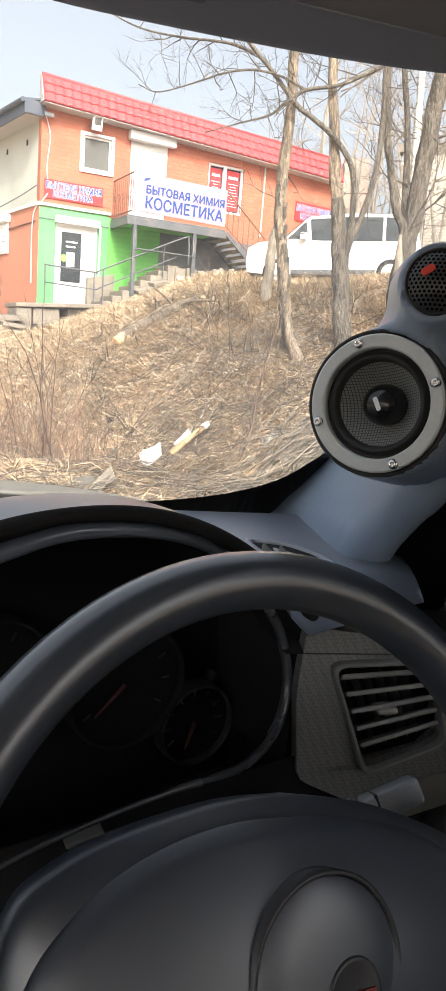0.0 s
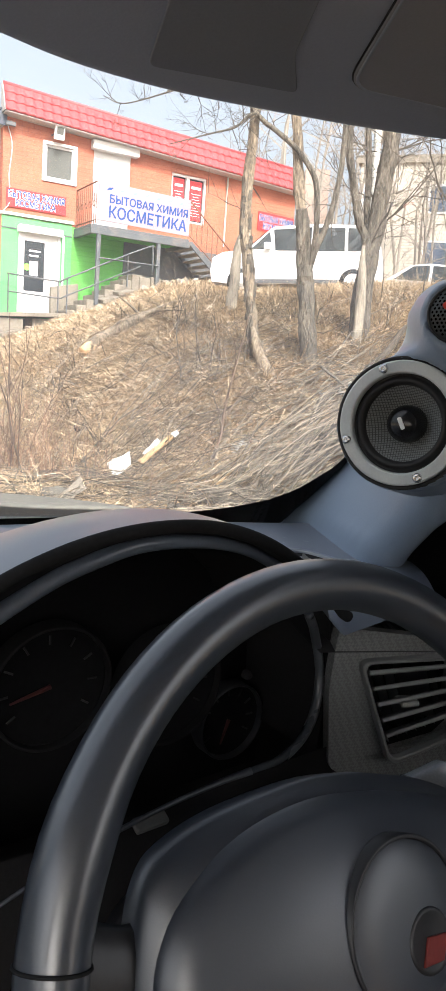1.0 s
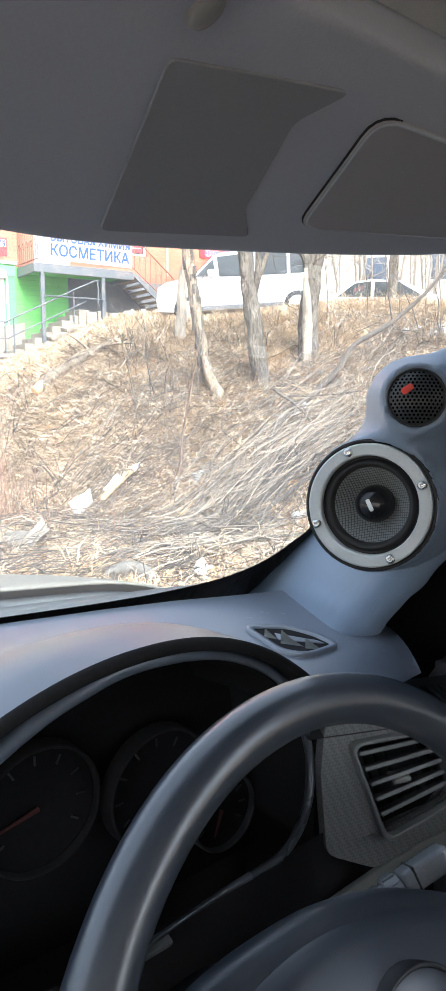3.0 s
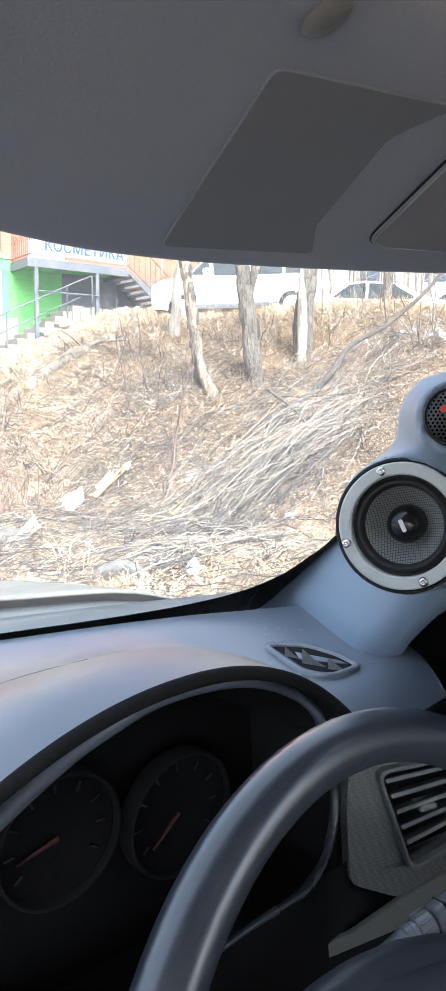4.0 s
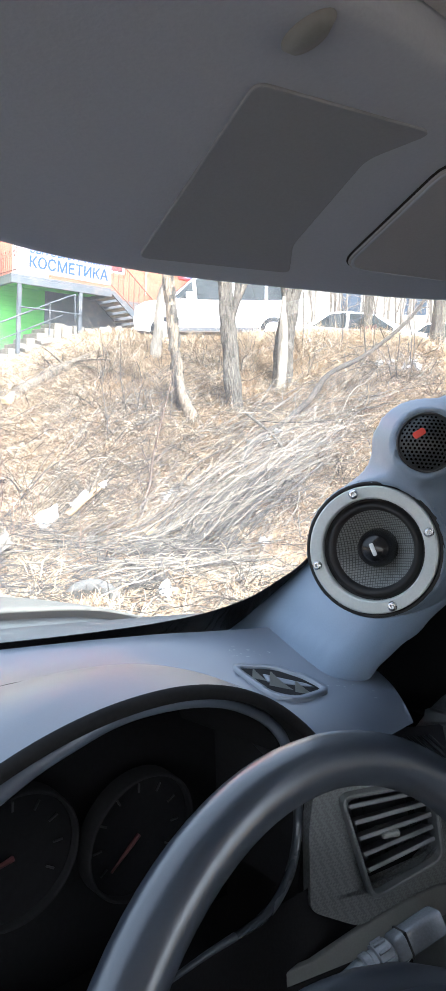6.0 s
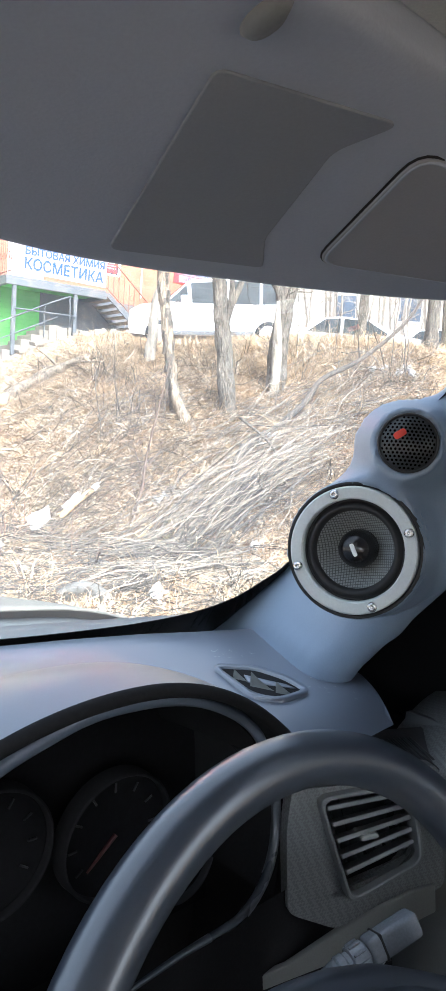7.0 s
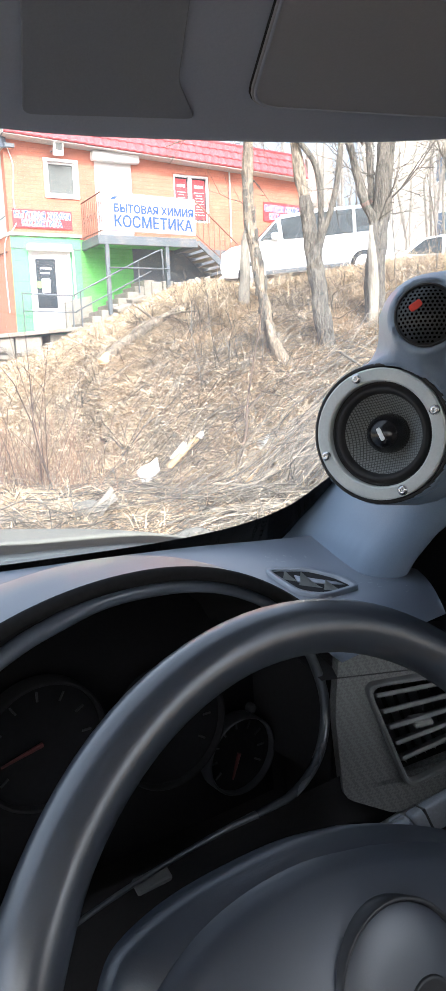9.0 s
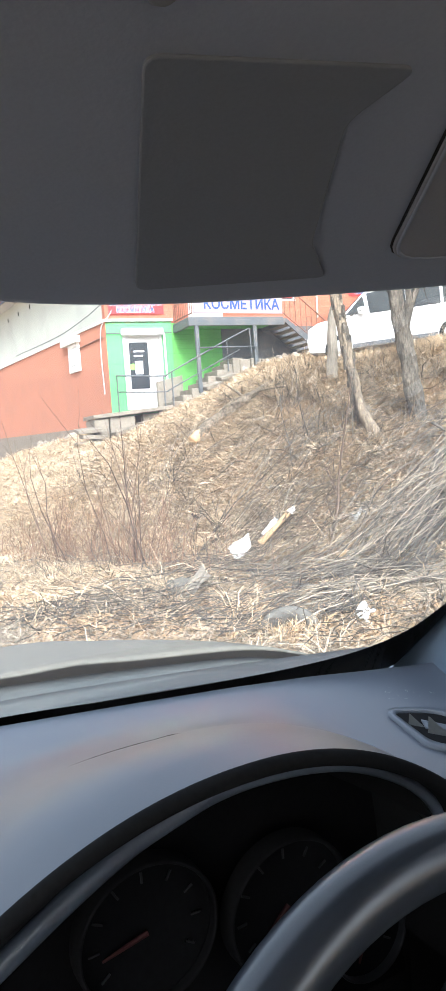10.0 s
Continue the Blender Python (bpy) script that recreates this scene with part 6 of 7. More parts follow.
for s in (-1, 1):
    part("door_mirror", box(-0.09, 0.07, -0.06, 0.06, -0.08, 0.08, VAN @ Matrix.Translation((-0.62, s * 0.93, 1.10)), 0.03), M["car_white"], van)
    part("headlamp", box(-0.05, 0.16, -0.14, 0.14, -0.12, 0.12, VAN @ Matrix.Translation((-1.83, s * 0.62, 0.74)), 0.04), M["lamp_glass"], van)
    part("door_line", box(-0.008, 0.008, -0.004, 0.004, -0.4, 0.4, VAN @ Matrix.Translation((0.33, s * 0.848, 0.62))), M["steel"], van)
    part("sill_strip", box(-0.9, 0.9, -0.01, 0.01, -0.05, 0.05, VAN @ Matrix.Translation((0, s * 0.85, 0.32)), 0.008), M["steel"], van)
part("grille", box(-0.02, 0.02, -0.45, 0.45, -0.09, 0.09, VAN @ Matrix.Translation((-1.875, 0, 0.70)), 0.01), M["steel"], van)
part("bumper_vent", box(-0.02, 0.02, -0.5, 0.5, -0.07, 0.07, VAN @ Matrix.Translation((-1.88, 0, 0.42)), 0.01), M["matt_black"], van)

sedan_pts = [(-2.15, 0.32), (-2.2, 0.6), (-2.05, 0.80), (-1.15, 0.94), (-0.55, 1.36), (-0.1, 1.44), (0.7, 1.42), (1.55, 1.06), (2.1, 0.98), (2.18, 0.6), (2.1, 0.32), (1.7, 0.26), (-1.7, 0.26)]
sed_win = [[(-0.95, 0.96), (-0.48, 1.33), (-0.05, 1.38), (-0.05, 0.96)], [(0.03, 0.96), (0.03, 1.38), (0.68, 1.36), (1.22, 1.06), (1.22, 0.98)]]
SED = frame_of(on_hill(6.1, 21.0, -0.62), (0.95, -0.30, -0.03), (0.30, 0.95, 0))
vehicle("sedan", SED, sedan_pts, 1.72, sed_win, "white saloon car parked behind bare bushes", (-1.35, 1.35))
SED2 = frame_of(on_hill(9.6, 22.6, -0.55), (0.92, -0.38, -0.02), (0.38, 0.92, 0))
vehicle("sedan", SED2, sedan_pts, 1.72, sed_win, "white car half hidden behind bare trees", (-1.35, 1.35))


# ---- trees ----
def limb(bm, path, r0, r1, sides=8, per=5, rough=0.06):
    """A tapered, slightly crooked and furrowed stem."""
    radii = list(r0) if isinstance(r0, (tuple, list)) else [r0, r1]
    big = max(radii) > 0.05
    pts = smooth_path(path, 14 if big else per)
    n = len(pts)
    out, rad = [], []
    for i, p in enumerate(pts):
        t = i / (n - 1)
        r = float(np.interp(t, np.linspace(0, 1, len(radii)), radii))
        w = Vector((noise.noise(p * 2.1), noise.noise(p * 2.1 + Vector((5, 0, 0))), 0)) * r * 0.3
        out.append(p + w)
        rad.append(max(0.002, r * (1 + rough * 2 * noise.noise(p * 4))))
    first = len(bm.verts)
    tube(out, rad, 26 if big else sides, bm=bm)
    if big:
        bm.verts.ensure_lookup_table()
        for k in range(first, len(bm.verts)):
            v = bm.verts[k]
            c = out[min(n - 1, (k - first) // 26)]
            d = (v.co - c)
            q = Vector((v.co.x * 14, v.co.y * 14, v.co.z * 2.2))
            v.co = c + d * (1 + 0.20 * noise.noise(q) + 0.13 * noise.noise(q * 2.7) + 0.10 * noise.noise(v.co * 6))
    return pts


def twigs(bm, base, way, length, r, depth, rng, sides=4):
    """A branching spray of thin twigs."""
    p = Vector(base)
    d = Vector(way).normalized()
    pts = [p.copy()]
    seg = 4
    for k in range(seg):
        d = (d + Vector((rng.gauss(0, 0.16), rng.gauss(0, 0.16), rng.gauss(0.03, 0.12)))).normalized()
        p = p + d * length / seg
        pts.append(p.copy())
    tube(pts, [r * (1 - 0.75 * i / seg) for i in range(seg + 1)], sides, bm=bm, cap=False)
    if depth:
        for k in range(rng.randint(3, 5)):
            i = rng.randint(1, seg)
            s = Vector((rng.gauss(0, 1), rng.gauss(0, 0.6), rng.gauss(0.3, 0.7))).normalized()
            twigs(bm, pts[i], (d + s * 0.9), length * rng.uniform(0.4, 0.7), r * 0.5, depth - 1, rng, 3)


def sprout(path, n, length, r, depth, rng, start=0.15):
    """Sprays set along a limb: tuples of base, way, length, radius and depth."""
    pts = smooth_path(path, 8)
    out = []
    for k in range(n):
        t = start + (0.98 - start) * (k + rng.random()) / n
        i = min(len(pts) - 2, int(t * (len(pts) - 1)))
        along = (pts[i + 1] - pts[i]).normalized()
        side = Vector((rng.gauss(0, 0.5), rng.gauss(0, 0.7), rng.gauss(0.15, 0.9)))
        out.append((pts[i], along * 0.5 + side, length * rng.uniform(0.5, 1.1) * (1.15 - 0.5 * t), r * (1.1 - 0.5 * t), depth))
    return out


def tree(name, label, material, limbs, sprays, seed, tops=()):
    """limbs: (path, r0, r1); tops: the same, in stripped wood; sprays: (base, way, length, radius, depth)."""
    rng = random.Random(seed)
    t = thing(name, limbs[0][0][0], label, "tree", "trees on the bank")
    for i, (path, r0, r1) in enumerate(limbs):
        bm = bmesh.new()
        limb(bm, path, r0, r1, 8)
        part("trunk" if i == 0 else "limb", bm, material, t, "", True)
    for path, r0, r1 in tops:
        bm = bmesh.new()
        limb(bm, path, r0, r1, 8)
        part("stripped_wood", bm, M["deadwood"], t, "pale wood stripped of its bark", True)
    if sprays:
        bm = bmesh.new()
        for b, w, ln, r, dep in sprays:
            twigs(bm, b, w, ln, r, dep, rng)
        part("crown", bm, M["bark_dark"], t, "bare leafless twigs")
    return t


# dead trunk with peeling bark, and the split slab at its foot
rng = random.Random(31)
dead = [(0.86, 10.6, 0.75), (0.80, 10.6, 1.25), (0.66, 10.6, 1.75), (0.58, 10.6, 2.33), (0.47, 10.6, 3.05), (0.455, 10.6, 3.61), (0.48, 10.6, 4.39), (0.47, 10.6, 5.14), (0.46, 10.6, 7.0)]
dead_tree = tree("dead_tree", "dead tree trunk with peeling pale bark", M["deadwood"], [(dead, (0.115, 0.088, 0.078, 0.076, 0.078, 0.078, 0.07, 0.064, 0.05), 0)], sprout(dead, 8, 0.7, 0.012, 1, rng, 0.45), 2)
stump = thing("tree_stump", on_hill(0.46, 13.3), "broken pale tree stump stripped of its bark", "tree stump")
bm = bmesh.new()
limb(bm, [(0.45, 13.3, 1.85), (0.46, 13.3, 2.35), (0.48, 13.3, 2.8), (0.52, 13.3, 3.25), (0.56, 13.3, 3.5)], (0.12, 0.095, 0.085, 0.06, 0.012), 0)
part("trunk", bm, M["stripped"], stump, "", True)
spine = smooth_path(dead, 10)
for k in range(34):
    c = spine[12 + int(38 * (k + 0.5) / 34)]
    a, w, h = rng.uniform(3.3, 6.1), rng.uniform(0.3, 0.8), rng.uniform(0.08, 0.22)
    r = 0.086 if c.z > 1.6 else 0.10
    q = rng.uniform(-0.2, 0.2)
    bm = sheet(lambda u, v: c + Vector((math.cos(a + w * (u - 0.5) + q * v) * r, math.sin(a + w * (u - 0.5) + q * v) * r, h * (v - 0.5) * (1 - 0.35 * abs(u - 0.5)))), 4, 3, thick=0.008)
    part("bark_flake", bm, M["bark"], dead_tree)
bm = bmesh.new()
limb(bm, [(0.66, 10.45, 1.72), (0.76, 10.36, 1.40), (0.98, 10.22, 1.02)], (0.03, 0.075, 0.085), 0, 8)
single("split_log", bm, M["deadwood"], "split weathered wood slab leaning at the tree foot", "log", smooth=True)
# forked tree with a stripped main stem
trunk = [(1.56, 10.5, 0.7), (1.49, 10.5, 1.25), (1.41, 10.5, 1.75), (1.35, 10.5, 2.2), (1.30, 10.5, 2.64), (1.23, 10.5, 3.05), (1.19, 10.5, 3.30)]
stem = [(1.22, 10.51, 2.9), (1.18, 10.52, 3.3), (1.12, 10.52, 3.75), (1.06, 10.52, 4.2), (0.95, 10.52, 5.0), (0.80, 10.52, 6.4)]
left = [(1.35, 10.48, 2.50), (1.40, 10.46, 2.85), (1.40, 10.44, 3.1), (1.38, 10.42, 3.4), (1.31, 10.4, 3.71), (1.08, 10.4, 4.0), (0.76, 10.38, 4.22), (0.56, 10.38, 4.35), (0.2, 10.36, 4.72), (-0.25, 10.36, 5.19), (-0.55, 10.36, 5.75)]
right = [(1.33, 10.48, 2.35), (1.43, 10.48, 2.82), (1.54, 10.48, 3.11), (1.63, 10.48, 3.49), (1.68, 10.5, 4.11), (1.65, 10.5, 4.94), (1.6, 10.5, 6.3)]
spray_a = [(-0.04, 10.38, 4.92), (-0.32, 10.31, 4.98), (-0.58, 10.28, 4.99), (-1.0, 10.27, 5.0), (-1.49, 10.27, 5.07), (-1.95, 10.27, 5.25)]
spray_b = [(1.67, 10.5, 4.97), (1.36, 10.45, 4.79), (1.04, 10.38, 4.62), (0.64, 10.36, 4.53), (0.39, 10.36, 4.36), (0.22, 10.36, 4.21), (-0.11, 10.36, 4.1), (-0.6, 10.36, 3.94)]
spray_c = [(0.63, 10.36, 4.54), (0.33, 10.31, 4.65), (-0.03, 10.27, 4.69), (-0.39, 10.27, 4.63), (-0.68, 10.27, 4.52), (-1.2, 10.27, 4.35), (-1.47, 10.27, 4.42)]
up = [(-0.27, 10.36, 5.21), (-0.1, 10.36, 5.64), (0.0, 10.36, 6.29)]
sprays = sprout(spray_a, 9, 0.6, 0.010, 2, rng) + sprout(spray_b, 13, 0.7, 0.011, 2, rng) + sprout(spray_c, 16, 0.65, 0.010, 2, rng) + sprout(left, 9, 0.6, 0.011, 2, rng, 0.5) + sprout(right, 8, 0.7, 0.012, 2, rng, 0.4)
tree("forked_tree", "grey-barked forked tree with a stripped stem and bare branches", M["bark"], [
    (trunk, (0.155, 0.125, 0.113, 0.107, 0.102, 0.092, 0.082), 0),
    (left, (0.025, 0.040, 0.039, 0.038, 0.036, 0.034, 0.033, 0.032, 0.029, 0.026, 0.016), 0),
    (right, (0.035, 0.046, 0.041, 0.038, 0.035, 0.033, 0.026), 0),
    (spray_a, (0.024, 0.008), 0), (spray_b, (0.030, 0.026, 0.022, 0.014, 0.007), 0), (spray_c, (0.018, 0.015, 0.011, 0.005), 0), (up, 0.022, 0.010),
], sprays, 5, [(stem, (0.055, 0.078, 0.075, 0.068, 0.058, 0.045), 0)])
# leaning group of three trunks
lean = [(2.22, 10.95, 0.9), (2.22, 10.95, 1.6), (2.22, 10.95, 2.2), (2.25, 10.95, 2.8), (2.33, 10.95, 3.4), (2.38, 10.95, 4.05), (2.46, 10.95, 5.0), (2.62, 10.95, 6.6)]
slim = [(2.21, 10.87, 2.3), (2.17, 10.86, 3.0), (2.06, 10.86, 3.26), (1.95, 10.87, 3.66), (1.84, 10.88, 4.1), (1.77, 10.9, 4.6), (1.74, 10.9, 5.09), (1.70, 10.9, 6.5)]
mid = [(2.22, 11.0, 2.8), (2.18, 11.0, 3.37), (2.15, 11.0, 3.9), (2.10, 11.0, 4.4), (1.97, 11.0, 5.14), (1.8, 11.0, 6.6)]
tree("leaning_tree", "thick leaning tree trunks with furrowed bark", M["bark"], [
    (lean, (0.175, 0.15, 0.14, 0.13, 0.12, 0.115, 0.11, 0.095), 0), (slim, (0.04, 0.056, 0.054, 0.052, 0.052, 0.051, 0.05, 0.04), 0), (mid, (0.045, 0.044, 0.042, 0.036), 0),
], sprout(lean, 9, 1.0, 0.016, 2, rng, 0.4) + sprout(slim, 10, 0.9, 0.012, 2, rng, 0.4) + sprout(mid, 8, 0.9, 0.012, 2, rng, 0.3), 9)
bm = bmesh.new()
limb(bm, [(2.13, 10.78, 2.95), (2.15, 10.76, 2.4), (2.16, 10.74, 1.5)], (0.02, 0.07, 0.075), 0)
single("split_log", bm, M["stripped"], "pale split wood standing against the leaning trunk", "log", smooth=True)
tree("birch", "slender white birch trunk behind the leaning trees", M["birch"], [([(3.0, 14.5, 2.0), (3.0, 14.5, 3.5), (2.97, 14.5, 4.75), (2.91, 14.5, 6.3), (2.9, 14.5, 9.0)], 0.085, 0.05)], [((2.9, 14.5, 6.0), (-0.5, 0, 1), 1.4, 0.015, 3)], 11)
for i, (x, y, h, r) in enumerate(((4.9, 15.5, 6.5, 0.10), (5.9, 14.2, 6.0, 0.13), (7.2, 16.5, 6.5, 0.09), (4.2, 19.5, 7.0, 0.08), (8.3, 18.0, 7.0, 0.1))):
    rng = random.Random(40 + i)
    b = on_hill(x, y, -0.15)
    path = [b + Vector((rng.gauss(0, 0.12) * k, 0, h * k / 4)) for k in range(5)]
    tree("bare_tree", "thin leafless tree on the bank", M["bark"], [(path, r, r * 0.4)], [(path[k], (rng.choice((-1, 1)) * 0.9, rng.gauss(0, 0.4), rng.uniform(0.0, 0.9)), rng.uniform(1.2, 2.2), r * 0.35, 3) for k in (1, 1, 2, 2, 2, 3, 3, 3, 3)], 60 + i)

# woods far behind: one tangle of trunks and twigs
rng = random.Random(77)
bm = bmesh.new()
for k in range(120):
    x = rng.uniform(1.5, 30)
    y = rng.uniform(25, 46) if x < 9 else rng.uniform(20, 40)
    h = rng.uniform(6, 10)
    b = on_hill(x, y, -0.2)
    pts = [b + Vector((rng.gauss(0, 0.15) * q, 0, h * q / 3)) for q in range(4)]
    tube(pts, [0.09, 0.07, 0.05, 0.02], 5, bm=bm, cap=False)
    for q in range(7):
        t = rng.uniform(0.25, 1)
        p = pts[0].lerp(pts[3], t)
        twigs(bm, p, (rng.gauss(0, 1), rng.gauss(0, 0.3), rng.uniform(0.2, 1.2)), rng.uniform(1.2, 2.6), 0.03, 1, rng, 3)
single("woods", bm, M["woods"], "tangle of leafless trees behind the shop", "woods", kind="stuff")

# pale apartment block behind the trees
flat_m = frame_of(Vector((8.3, 44, 3.0)), (0.93, -0.36, 0), (0, 0, 1))
flats = thing("apartment_block", flat_m.translation, "pale brick apartment block behind bare trees", "building")
part("wall", box(0, 26, 0, 9.6, -10, 0, flat_m), M["pale_brick"], flats)
part("parapet", box(-0.2, 26.2, 9.6, 10.0, -10.2, 0.2, flat_m), M["concrete"], flats)
for r in range(3):
    for c in range(7):
        if (r, c) == (0, 0):
            continue
        u, z = 0.2 + 3.6 * c, 1.2 + 2.9 * r
        w = part("window", box(u, u + 1.4, z, z + 1.5, 0.0, 0.03, flat_m), M["white_paint"], flats)
        part("pane", box(u + 0.1, u + 1.3, z + 0.1, z + 1.4, 0.03, 0.04, flat_m), M["blue_pane"], w)
single("chimney", box(-0.6, 0.6, -0.6, 0.6, 0, 5, Matrix.Translation((5.3, 40, 6.0))), M["chimney"], "weathered brick chimney behind the woods", "chimney")


# ---- litter and brushwood on the bank ----
def lying_sheet(name, label, material, at, size, yaw, pitch, roll, category, crumple=0.02, thick=0.006, pts=None):
    rngs = random.Random(int(abs(at[0]) * 1000))
    m = Matrix.Translation(on_hill(at[0], at[1], at[2])) @ Euler((radians(pitch), radians(roll), radians(yaw))).to_matrix().to_4x4()
    def fn(u, v):
        x, y = (u - 0.5) * size[0], (v - 0.5) * size[1]
        return m @ Vector((x * (1 - 0.3 * v), y + 0.08 * size[1] * math.sin(u * 4), crumple * (math.sin(u * 5 + v * 3) + 0.6 * math.sin(v * 9 + u))))
    bm = sheet(fn, 8, 6, thick=thick)
    return single(name, bm, material, label, category)


def draped(name, label, material, corners, category, crumple=0.015, thick=0.006):
    """A scrap spread between four corners."""
    p = [Vector(c) + Vector((-0.08, -0.10, 0.10)) for c in corners]
    def fn(u, v):
        q = p[0].lerp(p[1], u).lerp(p[3].lerp(p[2], u), v)
        return q + Vector((0, -0.6, 0.8)) * crumple * (math.sin(u * 6 + v * 2) + 0.7 * math.sin(v * 8 - u * 3))
    return single(name, sheet(fn, 8, 6, thick=thick), material, label, category)


draped("litter_sheet", "torn white plastic sheet lying on dry grass", M["white"], [(-1.02, 9.44, -0.23), (-0.75, 9.46, -0.05), (-0.71, 9.30, -0.20), (-0.90, 9.22, -0.37)], "litter")
draped("broken_board", "splintered brown board beside the white scrap", M["board"], [(-0.62, 9.30, -0.16), (-0.56, 9.28, -0.18), (-0.21, 9.42, 0.15), (-0.27, 9.44, 0.17)], "board", 0.006, 0.02)
draped("litter_sheet", "torn white board scrap on dry grass", M["white"], [(-0.58, 9.36, -0.06), (-0.52, 9.34, -0.10), (-0.36, 9.44, 0.10), (-0.42, 9.46, 0.12)], "litter", 0.01)
draped("litter_sheet", "torn white board scrap on dry grass", M["white"], [(-0.25, 9.46, 0.20), (-0.19, 9.44, 0.16), (-0.15, 9.48, 0.20), (-0.17, 9.50, 0.25)], "litter", 0.006)
draped("cardboard", "weathered curled brown sheet in the grass", M["card"], [(-1.46, 7.95, -0.50), (-1.28, 7.80, -0.50), (-1.08, 8.18, -0.34), (-1.18, 8.32, -0.26)], "litter", 0.025)
draped("cardboard", "dark folded sheet under the curled one", M["tyre"], [(-1.60, 8.10, -0.54), (-1.56, 8.16, -0.34), (-1.28, 8.2, -0.36), (-1.30, 8.06, -0.54)], "litter", 0.02)
lying_sheet("cardboard", "brown folded sheet in the brushwood", M["board"], (0.38, 8.67, 0.15), (0.12, 0.34), -60, 40, 10, "litter", 0.03)
lying_sheet("rag", "crumpled black rag on the slope", M["matt_black"], (-1.63, 10.42, 0.10), (0.15, 0.12), 30, 30, 0, "litter", 0.05)
rng = random.Random(5)
for k, (x, y) in enumerate(((1.60, 9.65), (1.78, 9.7), (1.95, 9.78), (3.8, 11.3), (3.95, 11.4), (4.15, 11.1), (4.3, 11.0), (0.5, 9.08), (0.36, 6.5), (1.55, 8.15), (4.4, 11.5))):
    lying_sheet("litter_bag", "crumpled white plastic scrap among twigs", M["white"], (x, y, 0.12), (rng.uniform(0.12, 0.26), rng.uniform(0.1, 0.2)), rng.uniform(0, 180), rng.uniform(10, 60), rng.uniform(-30, 30), "litter", 0.04)

ty = bmesh.new()
tm = Matrix.Translation(on_hill(-0.28, 6.45, -0.08)) @ Euler((radians(58), radians(8), radians(-15))).to_matrix().to_4x4()
lathe([(0.19, -0.07), (0.27, -0.09), (0.30, -0.06), (0.305, 0), (0.30, 0.06), (0.27, 0.09), (0.19, 0.07), (0.185, 0), (0.19, -0.07)], tm, 36, ty)
single("tyre", ty, M["tyre"], "old half-buried tyre at the foot of the bank", "tyre", smooth=True)

log = thing("fallen_log", on_hill(-1.75, 12.4), "fallen brown log with a pale sawn end on the slope", "log")
ends = [on_hill(-1.86, 12.3, 0.14), on_hill(-1.55, 12.62, 0.17), on_hill(-1.05, 13.2, 0.18), on_hill(-0.5, 14.2, 0.08)]
bm = bmesh.new()
limb(bm, ends, (0.085, 0.085, 0.075, 0.05), 0)
part("stem", bm, M["deadwood"], log, "", True)
d = (ends[1] - ends[0]).normalized()
bm = tube([ends[0] - d * 0.06, ends[0] - d * 0.05, ends[0] + d * 0.05, ends[0] + d * 0.30], [0.07, 0.084, 0.094, 0.093], 20)
part("sawn_end", bm, M["sawn"], log, "pale sawn end stripped of bark", True)
for q, w in ((1, (0.5, 0.3, 0.6)), (2, (-0.6, 0.3, 0.5)), (2, (0.7, -0.3, 0.3))):
    bm = bmesh.new()
    limb(bm, [ends[q], ends[q] + Vector(w) * 0.4, ends[q] + Vector(w) * 0.9 + Vector((0.1, 0, -0.12))], 0.028, 0.01)
    part("branch_stub", bm, M["deadwood"], log, "", True)

bm = bmesh.new()
limb(bm, [(1.36, 9.2, 0.42), (1.42, 9.3, 0.62), (1.55, 9.5, 0.86), (1.80, 9.7, 1.04), (2.09, 10.0, 1.18), (2.41, 10.0, 1.5), (2.65, 10.0, 1.85), (3.15, 10.0, 2.15), (3.67, 10.0, 2.61), (3.97, 10.0, 3.06), (4.15, 10.0, 3.6)], (0.03, 0.042, 0.048, 0.046, 0.044, 0.041, 0.037, 0.031, 0.026, 0.020, 0.012), 0)
single("fallen_branch", bm, M["bark_dark"], "long curved branch rising out of the brushwood", "branch", "fallen branches", smooth=True)
big = [([(0.0, 6.6), (0.45, 7.2), (1.0, 8.0), (1.5, 8.5)], [0.05, 0.1, 0.14, 0.2], 0.032, 0.02),
       ([(-0.12, 6.7), (0.35, 7.45), (0.8, 8.1)], [0.05, 0.12, 0.12], 0.028, 0.018),
       ([(0.05, 6.9), (0.7, 7.4), (1.6, 7.9)], [0.08, 0.16, 0.14], 0.022, 0.014),
       ([(-0.25, 7.75), (0.05, 7.55), (0.38, 7.25)], [0.12, 0.1, 0.08], 0.03, 0.026),
       ([(1.55, 9.9), (1.85, 9.4), (2.05, 9.0)], [0.35, 0.3, 0.12], 0.018, 0.014),
       ([(0.1, 8.25), (0.8, 8.5), (1.6, 8.8), (2.4, 9.15)], [0.1, 0.15, 0.2, 0.3], 0.026, 0.014),
       ([(0.0, 7.9), (0.7, 8.1), (1.5, 8.35), (2.3, 8.7)], [0.08, 0.12, 0.2, 0.35], 0.024, 0.012),
       ([(-0.3, 8.3), (0.3, 8.5), (0.9, 9.1)], [0.1, 0.15, 0.2], 0.03, 0.02)]
for pts, lift, r0, r1 in big:
    bm = bmesh.new()
    limb(bm, [on_hill(p[0], p[1], dz) for p, dz in zip(pts, lift)], r0, r1, 8)
    single("fallen_branch", bm, M["bark"], "fallen grey branch lying in the brushwood", "branch", "fallen branches", smooth=True)

rng = random.Random(21)


